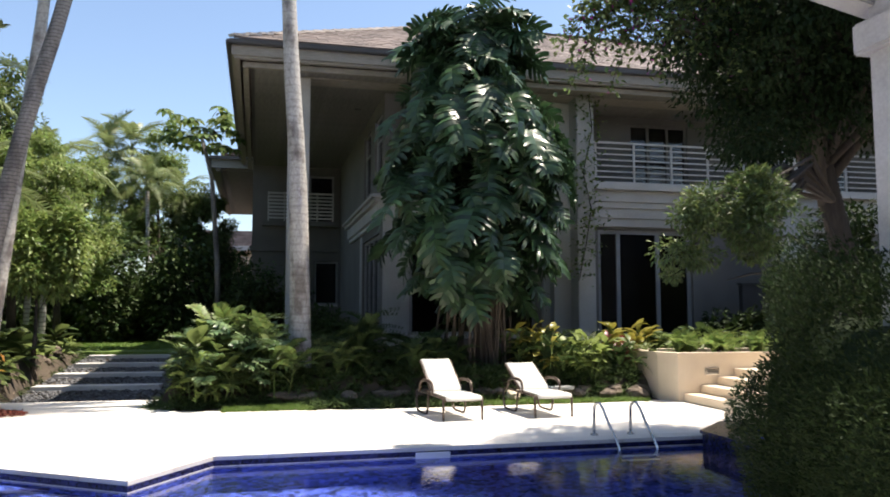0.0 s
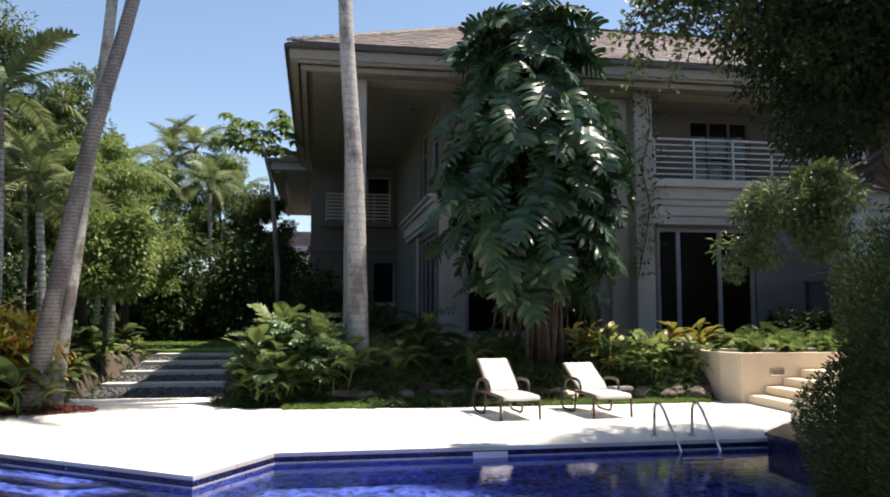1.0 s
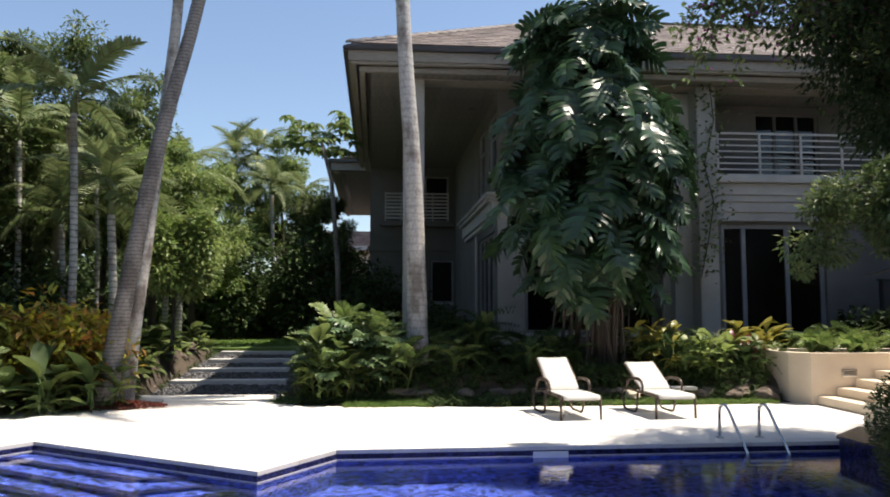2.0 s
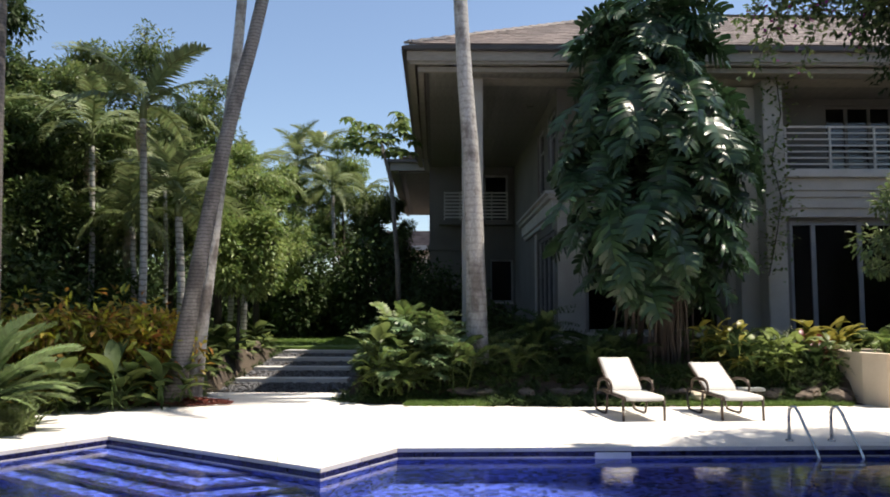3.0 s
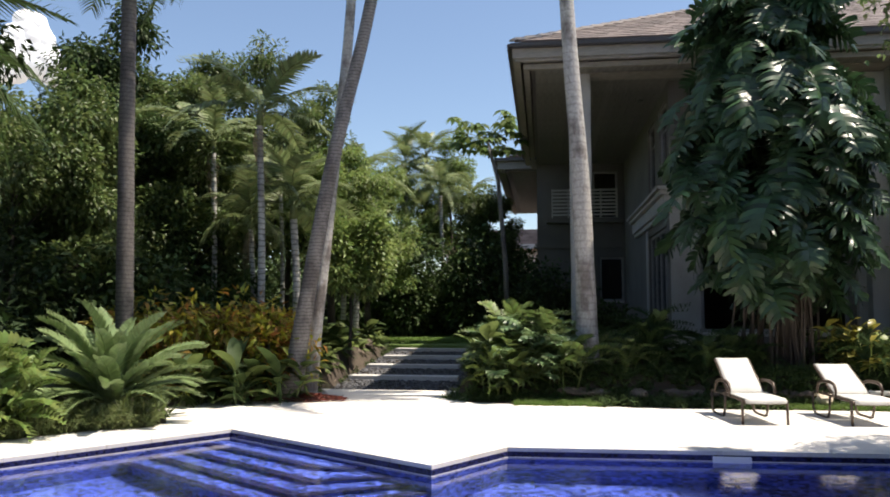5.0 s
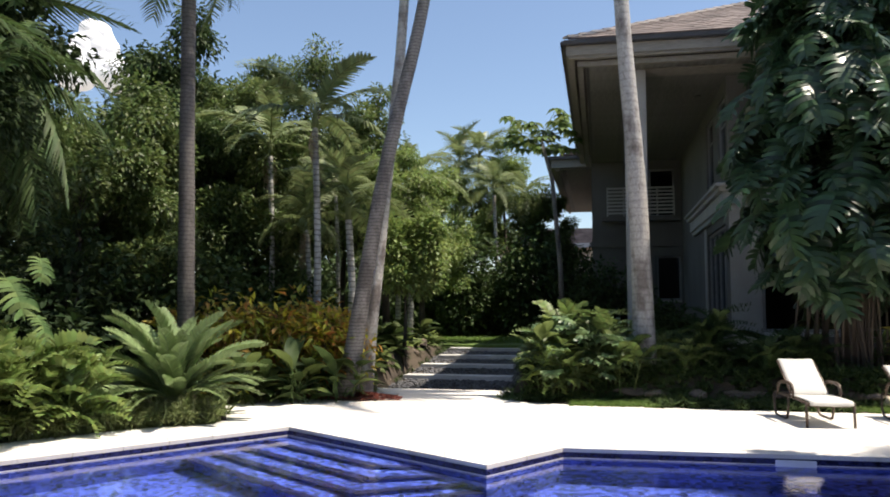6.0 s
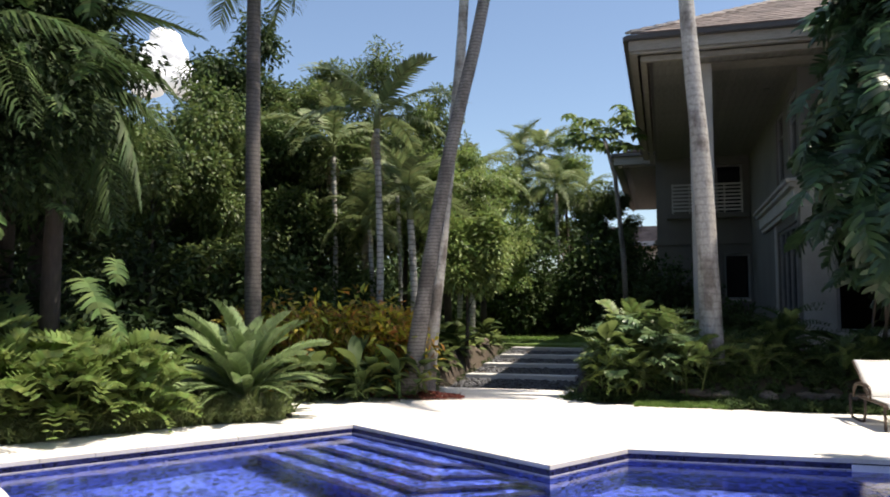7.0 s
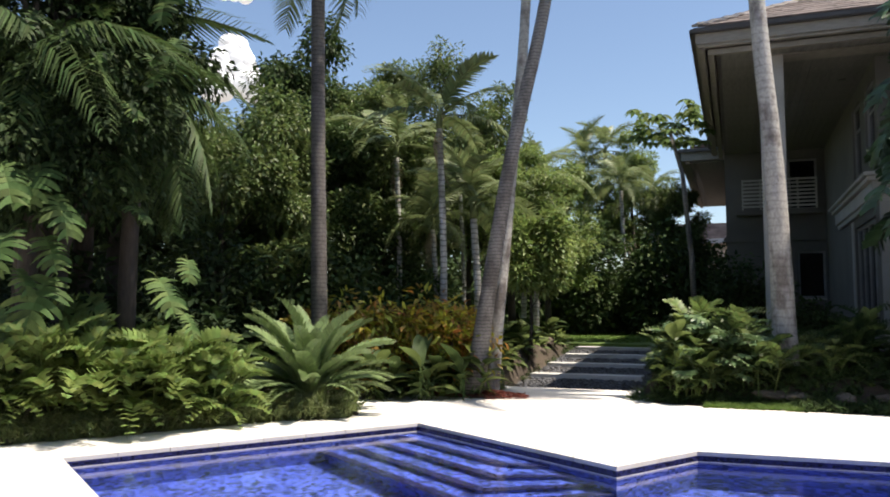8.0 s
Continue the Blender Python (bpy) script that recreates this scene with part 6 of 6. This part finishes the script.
# ---- pool furniture ----
def lounger_parts(top=(1.30, 0.86)):
    """A sling chaise: bronze tube frame, curved arms, white fabric. Foot end towards -y."""
    c = thing("sun_lounger", "white sling sun lounger with bronze tubular frame on the deck", "sun lounger", group="loungers on the deck")
    w = 0.31
    hinge, foot = (0.72, 0.36), (-0.02, 0.34)
    lean = lambda q: (hinge[0] + (top[0] - hinge[0]) * q, hinge[1] + 0.02 + (top[1] - hinge[1] - 0.02) * q)
    for s in (-1, 1):
        part("side_rail", Build().tube([(s * w, foot[0], foot[1]), (s * w, 0.3, 0.352), (s * w, hinge[0], hinge[1]), (s * w, 1.32, 0.365)], 0.019, 8), M_BRONZE, c, smooth=True)
        part("back_rail", Build().tube([(s * (w - 0.035), hinge[0], hinge[1] + 0.015), (s * (w - 0.035), *lean(0.5)), (s * (w - 0.035), top[0], top[1])], 0.016, 8), M_BRONZE, c, smooth=True)
        part("leg", Build().tube([(s * (w + 0.015), 0.03, 0.345), (s * (w + 0.015), 0.02, 0.0)], 0.021, 8), M_BRONZE, c, smooth=True)
        loop = [(0.70, 0.345), (0.74, 0.12), (0.78, 0.03), (0.88, 0.012), (1.12, 0.012), (1.26, 0.03), (1.32, 0.12), (1.33, 0.36)]
        part("leg", Build().tube([(s * (w + 0.02), y, z) for y, z in loop], 0.019, 8), M_BRONZE, c, "curved rear leg", smooth=True)
        arm = [(0.50, 0.36), (0.48, 0.46), (0.53, 0.545), (0.66, 0.575), (0.92, 0.565), (1.06, 0.53), (1.12, 0.44), (1.12, 0.36)]
        part("armrest", Build().tube([(s * (w + 0.03), y, z) for y, z in arm], [0.018, 0.02, 0.026, 0.028, 0.028, 0.024, 0.02, 0.018], 8), M_BRONZE, c, smooth=True)
    for y, z in ((0.03, 0.31), (1.3, 0.34)):
        part("crossbar", Build().tube([(-w, y, z), (w, y, z)], 0.015, 8), M_BRONZE, c, smooth=True)
    part("back_crossbar", Build().tube([(-w + 0.035, top[0], top[1]), (w - 0.035, top[0], top[1])], 0.016, 8), M_BRONZE, c, smooth=True)

    def sheet(path, half, thick=0.012, sag=0.006):
        b = Build()
        n = 8
        for z in (0, thick):
            for y, zz in path:
                for i in range(n + 1):
                    u = -1 + 2 * i / n
                    b.v.append((u * half, y, zz + z - sag * (1 - u * u)))
        m, row = len(path), n + 1
        for r in range(m - 1):
            for i in range(n):
                a = r * row + i
                b.f.append((a, a + row, a + row + 1, a + 1))
                a += m * row
                b.f.append((a, a + 1, a + row + 1, a + row))
        edge = [i for i in range(row)] + [r * row + n for r in range(1, m)] + [(m - 1) * row + i for i in range(n - 1, -1, -1)] + [r * row for r in range(m - 2, 0, -1)]
        for a, q in zip(edge, edge[1:] + edge[:1]):
            b.f.append((a, q, q + m * row, a + m * row))
        return b

    part("seat", sheet([(-0.035, 0.315), (-0.03, 0.36), (0.02, 0.372), (0.2, 0.375), (0.45, 0.378), (0.70, 0.385)], w - 0.012), M_SLING, c, "white woven sling seat", smooth=True)
    part("backrest", sheet([(y, z + 0.012) for y, z in (lean(0.0), lean(0.2), lean(0.45), lean(0.7), lean(0.9), lean(1.0))] + [(top[0] + 0.02, top[1] + 0.02), (top[0] + 0.035, top[1] - 0.01)], w - 0.05), M_SLING, c, "white woven sling back", smooth=True)
    return c


first = lounger_parts()
first.matrix_basis = pose(2.80, 12.19, 0.0, 0, 0, 7) @ Matrix.Diagonal((1, 1.12, 1, 1))
second = lounger_parts((1.38, 0.77))
second.matrix_basis = pose(4.33, 12.27, 0.0, 0, 0, 5) @ Matrix.Diagonal((1, 1.08, 1, 1))


def pool_ladder():
    lad = thing("pool_ladder", "stainless steel pool ladder with two hoop rails", "pool ladder", (4.5, 10.3, 0))
    for x in (4.24, 4.78):
        path = [(x, 10.38, -0.02), (x, 10.38, 0.30), (x, 10.36, 0.40), (x + 0.02, 10.32, 0.445), (x + 0.04, 10.27, 0.445), (x + 0.06, 10.21, 0.38), (x + 0.10, 10.08, 0.16), (x + 0.13, 9.98, 0.03), (x + 0.15, 9.88, -0.12), (x + 0.15, 9.85, -0.3), (x + 0.15, 9.85, -0.95)]
        part("handrail", Build().tube(path, 0.021, 10), M_STEEL, lad, smooth=True)
        part("anchor_collar", Build().tube([(x, 10.38, 0.0), (x, 10.38, 0.018), (x, 10.38, 0.026)], [0.055, 0.052, 0.03], 14), M_STEEL, lad, smooth=True)
    for z in (-0.55, -0.82):
        part("rung", Build().box(4.39, 4.93, 9.80, 9.87, z, z + 0.03), M_WHITE, lad, "white plastic tread", bevel=0.006)


pool_ladder()

# ---- right foreground: clipped hedge with a pergola post rising out of it ----
def hedge():
    rng = np.random.default_rng(17)
    x, y, z = 4.0, 3.44, 0.0
    hd = thing("clipped_hedge", "clipped hedge bush beside the pool, its green darkened for shade", "hedge", (x, y, z))
    st = Build()
    for i in range(9):
        a = i * 2.4
        st.tube([(x + 0.3 * math.cos(a), y + 0.3 * math.sin(a), 0), (x + 0.8 * math.cos(a), y + 0.8 * math.sin(a), 1.1), (x + 0.95 * math.cos(a), y + 0.95 * math.sin(a), 1.9)], [0.03, 0.02, 0.01], 5)
    part("stem", st, M_WOOD, hd)
    # solid core in the shade-dark leaf colour fills the hedge
    core = bmesh.new()
    bmesh.ops.create_icosphere(core, subdivisions=4, radius=1.0)
    for q in core.verts:
        e = Vector([math.copysign(abs(c) ** 0.80, c) for c in q.co])
        e = e / max(abs(c) for c in e) ** 0.5 * 0.82 * (0.88 + 0.05 * noise.noise(q.co * 4))
        q.co = Vector((x + e.x * 1.74, y + e.y * 1.62, max(0.02, 0.02 + e.z * 2.45)))
    part("twig_mass", bm_mesh("twig_mass", core, M_SHADE_LEAF), M_SHADE_LEAF, hd, "dense inner core, coloured dark for the shade within")
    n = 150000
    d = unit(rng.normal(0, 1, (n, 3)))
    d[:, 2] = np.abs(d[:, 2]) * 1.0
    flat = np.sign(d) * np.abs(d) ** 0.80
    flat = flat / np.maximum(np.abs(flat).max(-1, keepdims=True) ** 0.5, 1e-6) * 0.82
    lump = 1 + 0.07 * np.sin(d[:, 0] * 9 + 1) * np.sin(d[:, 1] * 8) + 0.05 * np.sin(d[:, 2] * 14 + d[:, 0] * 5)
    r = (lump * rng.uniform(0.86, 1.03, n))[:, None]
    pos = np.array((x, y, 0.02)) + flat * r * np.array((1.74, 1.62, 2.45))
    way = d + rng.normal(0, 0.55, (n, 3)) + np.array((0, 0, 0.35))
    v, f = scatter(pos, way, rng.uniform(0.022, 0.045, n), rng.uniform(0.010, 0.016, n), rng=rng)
    part("foliage", leaf_mesh("foliage", M_SHADE_LEAF, v, f), M_SHADE_LEAF, hd)


def pergola():
    p = thing("pergola", "white painted timber pergola post and beam, greyed for shade", "pergola", (3.0, 3.3, 0))
    cx, cy = 3.28, 3.585
    part("post", Build().box(cx - 0.11, cx + 0.11, cy - 0.11, cy + 0.11, 0.0, 3.45), M_POST, p, bevel=0.01)
    part("capital", Build().box(cx - 0.17, cx + 0.17, cy - 0.17, cy + 0.17, 3.10, 3.28), M_POST, p, bevel=0.015)
    part("beam", Build().beam((cx + 0.35, cy + 0.30, 3.47), (cx - 2.2, cy - 0.62, 3.47), 0.16, 0.22), M_POST, p, bevel=0.01)
    part("brace", Build().beam((cx + 0.02, cy - 0.02, 2.95), (cx + 0.6, cy - 0.3, 3.46), 0.10, 0.10), M_POST, p, bevel=0.008)
    part("rafter", Build().beam((cx - 0.1, cy + 0.45, 3.67), (cx + 0.5, cy - 1.6, 3.67), 0.09, 0.17), M_POST, p, bevel=0.008)


hedge()
pergola()

# ---- right: vine-hung tree behind the steps ----
def right_tree():
    rnd, rng = random.Random(23), np.random.default_rng(23)
    base = (7.9, 9.8, 0.0)
    t = thing("overhanging_tree", "old crooked tree hung with flowering vines, shading the deck", "tree", base)
    b = Vector(base)
    tr = Build().tube([b - Vector((0, 0, 0.1)), b + Vector((-0.05, 0, 1.2)), b + Vector((0.05, 0.1, 2.4)), b + Vector((-0.15, 0.2, 3.6)), b + Vector((-0.3, 0.3, 4.8))], [0.24, 0.19, 0.17, 0.16, 0.13], 11)
    centres, fine, over = [], [], []
    for i in range(26):
        a = i * 2.4
        reach = rnd.uniform(0.8, 2.3)
        q = b + Vector((math.cos(a) * reach - 0.4, math.sin(a) * reach * 0.45 - 0.1, rnd.uniform(4.6, 7.2)))
        p = b + Vector((-0.2, 0.2, rnd.uniform(3.2, 4.8)))
        tr.tube([p, p.lerp(q, 0.5) + Vector((0, 0, 0.3)), q], [0.09, 0.06, 0.02], 6)
        centres += [q, p.lerp(q, 0.7) + Vector((rnd.uniform(-0.4, 0.4), rnd.uniform(-0.4, 0.4), rnd.uniform(-0.4, 0.5)))]
    # upper boughs, partly out of view, added to shade trunk and deck's edge
    for i in range(20):
        q = b + Vector((rnd.uniform(-1.6, 2.6), rnd.uniform(0.4, 1.5), rnd.uniform(5.4, 7.6)))
        p = b + Vector((-0.2, 0.25, rnd.uniform(3.8, 4.8)))
        tr.tube([p, p.lerp(q, 0.5) + Vector((0, 0, 0.3)), q], [0.07, 0.045, 0.015], 5)
        centres.append(q)
    # unseen boughs, added overhead to throw shade on the pool
    for i in range(30):
        q = b + Vector((rnd.uniform(-1.4, 3.4), rnd.uniform(-4.6, 0.0), rnd.uniform(5.6, 8.0)))
        p = b + Vector((-0.2, 0.1, rnd.uniform(3.8, 4.8)))
        tr.tube([p, p.lerp(q, 0.5) + Vector((0, 0, 0.5)), q], [0.07, 0.045, 0.015], 5)
        over.append(q)
    # bare side branches low on the trunk
    for dx, dy, dz in ((-1.1, -0.3, 0.75), (-0.9, 0.2, 0.4), (-1.3, 0.3, 0.25), (-0.6, -0.4, 1.0)):
        p = b + Vector((-0.05, 0, 2.0))
        q = p + Vector((dx, dy, dz))
        tr.tube([p, p.lerp(q, 0.5) + Vector((0, 0, 0.15)), q, q + Vector((dx * 0.3, 0, -0.1))], [0.05, 0.035, 0.022, 0.008], 6)
    part("trunk", tr, M_WOOD, t, "gnarled grey-brown trunk and limbs", smooth=True)
    radii = [rnd.uniform(0.5, 0.95) for _ in centres]
    # crown leaves take the green darkened for the tree's own shade
    part("crown", leaf_mesh("crown", M_SHADE_LEAF, *clusters(np.array([tuple(c) for c in centres]), radii, 420, 0.10, 0.05, 0.5, rng=rng)), M_SHADE_LEAF, t)
    part("crown", leaf_mesh("crown", M_SHADE_LEAF, *clusters(np.array([tuple(c) for c in over]), [0.85] * len(over), 330, 0.17, 0.085, 0.5, rng=rng)), M_SHADE_LEAF, t)
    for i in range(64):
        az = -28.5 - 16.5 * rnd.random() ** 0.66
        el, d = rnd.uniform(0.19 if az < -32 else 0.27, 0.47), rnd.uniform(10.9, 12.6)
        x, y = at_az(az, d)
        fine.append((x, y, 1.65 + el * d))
    part("crown", leaf_mesh("crown", M_SHADE_LEAF, *clusters(np.array(fine), [0.55] * len(fine), 330, 0.085, 0.042, 0.5, rng=rng)), M_SHADE_LEAF, t)
    # light drooping bough of fine leaves
    bough = []
    for i in range(52):
        s = rnd.random()
        x, y = at_az(-27.4 - 8.0 * s + rnd.uniform(-0.6, 0.6), 9.0 + rnd.uniform(-0.6, 0.6))
        bough.append((x, y, 1.65 + (0.085 + 0.045 * s ** 0.7 + rnd.uniform(-0.045, 0.045)) * 9.0))
    br = Build()
    for c in bough[::3]:
        br.tube([b + Vector((-0.1, 0.1, 3.3)), b.lerp(Vector(c), 0.5) + Vector((0, 0, 2.1)), c], [0.04, 0.025, 0.008], 5)
    part("bough", br, M_WOOD, t)
    part("spray", leaf_mesh("spray", M_LEAF, *clusters(np.array(bough), [rnd.uniform(0.10, 0.30) for _ in bough], 170, 0.07, 0.028, 0.1, rng=rng)), M_LEAF, t, "light fine-leaved drooping spray")
    # trailing flowering strands over the roof line and down the column
    for i in range(24):
        az0 = -20.0 - 0.5 * i + rnd.uniform(-0.3, 0.3)
        d0 = 11.0
        top = Vector((*at_az(az0 - 3.5, d0), 1.65 + 0.42 * d0))
        ln = rnd.uniform(0.5, 1.5)
        tip = Vector((*at_az(az0, d0), top.z - ln))
        mid = top.lerp(tip, 0.45) + Vector((0, 0, 0.12))
        sp = part("strand", Build().tube([b + Vector((-0.2, 0.2, 4.6)), top, mid, tip], [0.03, 0.012, 0.008, 0.004], 5), M_WOOD, t)
        n = 130
        u = rng.uniform(0, 1, n)
        pts = np.array([tuple(top.lerp(mid, q * 2) if q < 0.5 else mid.lerp(tip, q * 2 - 1)) for q in u]) + rng.normal(0, 0.09, (n, 3))
        part("foliage", leaf_mesh("foliage", M_LEAF, *scatter(pts, rng.normal(0, 1, (n, 3)), 0.11, 0.06, rng=rng)), M_LEAF, sp)
        k = 14
        part("blossom", leaf_mesh("blossom", M_PURPLE, *scatter(pts[:k] + rng.normal(0, 0.05, (k, 3)), rng.normal(0, 1, (k, 3)), 0.06, 0.05, rng=rng)), M_PURPLE, sp, "magenta bracts")


right_tree()


def column_vine():
    """A thin creeper on the balcony column."""
    rnd, rng = random.Random(29), np.random.default_rng(29)
    v = thing("creeper", "thin leafy creeper clinging to the balcony column", "climbing plant", (7.3, 17.95, 1.0))
    path = [(7.1, 18.2, 2.5), (7.3, 18.2, 3.4), (7.45, 18.2, 4.3), (7.25, 18.2, 5.2), (7.5, 18.2, 6.3), (7.4, 18.15, 7.2)]
    part("stem", Build().tube(path, 0.014, 5), M_WOOD, v)
    n = 420
    s = np.sort(rng.uniform(0, 5, n))
    k = np.minimum(s.astype(int), 4)
    p = np.array(path)
    pts = p[k] + (p[k + 1] - p[k]) * (s - k)[:, None] + rng.normal(0, 1, (n, 3)) * np.array((0.22, 0.05, 0.12)) - np.array((0, 0.06, 0))
    part("foliage", leaf_mesh("foliage", M_LEAF, *scatter(pts, rng.normal(0, 1, (n, 3)) - np.array((0, 0.6, 0.3)), 0.12, 0.08, rng=rng)), M_LEAF, v)


column_vine()
ac = thing("shade_screen", "dark navy boxed screen against the house wall", "screen", (12.2, 18.6, 0.7))
part("panel", Build().box(11.75, 13.2, 18.55, 18.72, 0.75, 2.45), M_DARK, ac, bevel=0.02)
part("top_rail", Build().box(11.72, 13.23, 18.52, 18.75, 2.453, 2.50), M_DARK, ac, bevel=0.01)
bench = thing("stone_bench", "low grey stone slab among the plants", "bench", (5.35, 14.72, 0))
part("slab", Build().box(4.95, 5.55, 14.55, 14.85, 0.22, 0.28), M_SLAB, bench, bevel=0.012)
part("support", Build().box(5.0, 5.12, 14.6, 14.8, -0.02, 0.217), M_ROCK, bench, bevel=0.01)
part("support", Build().box(5.38, 5.5, 14.6, 14.8, -0.02, 0.217), M_ROCK, bench, bevel=0.01)
tbl = thing("garden_table", "dark round garden table beside the bay", "table", (1.75, 18.4, 0.75))
part("tabletop", Build().tube([(1.75, 18.4, 1.46), (1.75, 18.4, 1.50)], 0.45, 20), M_DARK, tbl)
part("pedestal", Build().tube([(1.75, 18.4, 0.7), (1.75, 18.4, 0.74), (1.75, 18.4, 0.8), (1.75, 18.4, 1.46)], [0.25, 0.24, 0.05, 0.05], 12), M_DARK, tbl)


# ---- far off: a neighbour's house between the trees, and clouds ----
def neighbour():
    h = thing("far_house", "neighbouring house with a low tiled roof behind the trees", "house", (-4.5, 60, 0.5))
    part("wall", Build().box(-9.5, 0.5, 60, 66, 0.4, 6.6), M_CREAM, h)
    roof = part("roof", Build().box(-8.0, -1.0, 62.2, 63.8, 6.6, 8.0), M_ROOF_ALL, h)
    for k in range(9):
        part("tile_course", Build().box(-10.3 + 0.25 * k, 1.3 - 0.25 * k, 59.3 + 0.35 * k, 66.7 - 0.35 * k, 6.6 + 0.17 * k, 6.8 + 0.17 * k), M_ROOF_ALL, roof)
    part("fascia", Build().box(-10.3, 1.3, 59.15, 59.3, 6.4, 6.75), M_TRIM, h)
    w = part("window", Build().box(-5.6, -4.2, 59.93, 59.99, 3.0, 4.8), M_TRIM, h)
    part("pane", Build().box(-5.5, -4.3, 59.90, 59.925, 3.1, 4.7), M_DARK, w)


def cloud(az, tan_el, wide, tall, seed, dist=900.0):
    m = bpy.data.materials.get("cloud_white") or material("cloud_white", (0.92, 0.93, 0.95), 1.0, (0.86, 0.88, 0.92), 0.01, 0.05, 0.0, amount=0.05, spec=0.0)
    # a faint emission stands for sunlight scattered inside the cloud
    glow = m.node_tree.nodes["Principled BSDF"]
    glow.inputs["Emission Color"].default_value, glow.inputs["Emission Strength"].default_value = (1, 1, 1, 1), 0.35
    rnd = random.Random(seed)
    x, y = at_az(az, dist)
    right = Vector((math.cos(radians(az)), math.sin(radians(az)), 0))
    b = bmesh.new()
    for i in range(90):
        u = rnd.uniform(-1, 1)
        v = rnd.uniform(0, 1) * (1 - abs(u) ** 1.6)
        r = rnd.uniform(0.12, 0.24) * min(wide, tall)
        c = Vector((x, y, 1.65 + tan_el * dist)) + right * (u * wide / 2 * 0.85) + Vector((0, 0, (v - 0.4) * tall))
        ball = bmesh.ops.create_icosphere(b, subdivisions=3, radius=r)
        for q in ball["verts"]:
            q.co = c + q.co * (1 + 0.07 * noise.noise(q.co * (2.2 / r) + Vector((i, 0, 0))))
    ob = solid("cloud", bm_mesh("cloud", b, m), m, "bright white summer cumulus cloud", "cloud", kind="structure")
    ob.data.polygons.foreach_set("use_smooth", [True] * len(ob.data.polygons))


neighbour()
cloud(37.6, 0.300, 62, 62, 3)
cloud(40.3, 0.415, 130, 40, 4)
build_tiles(ROOF[0], ROOF[1])
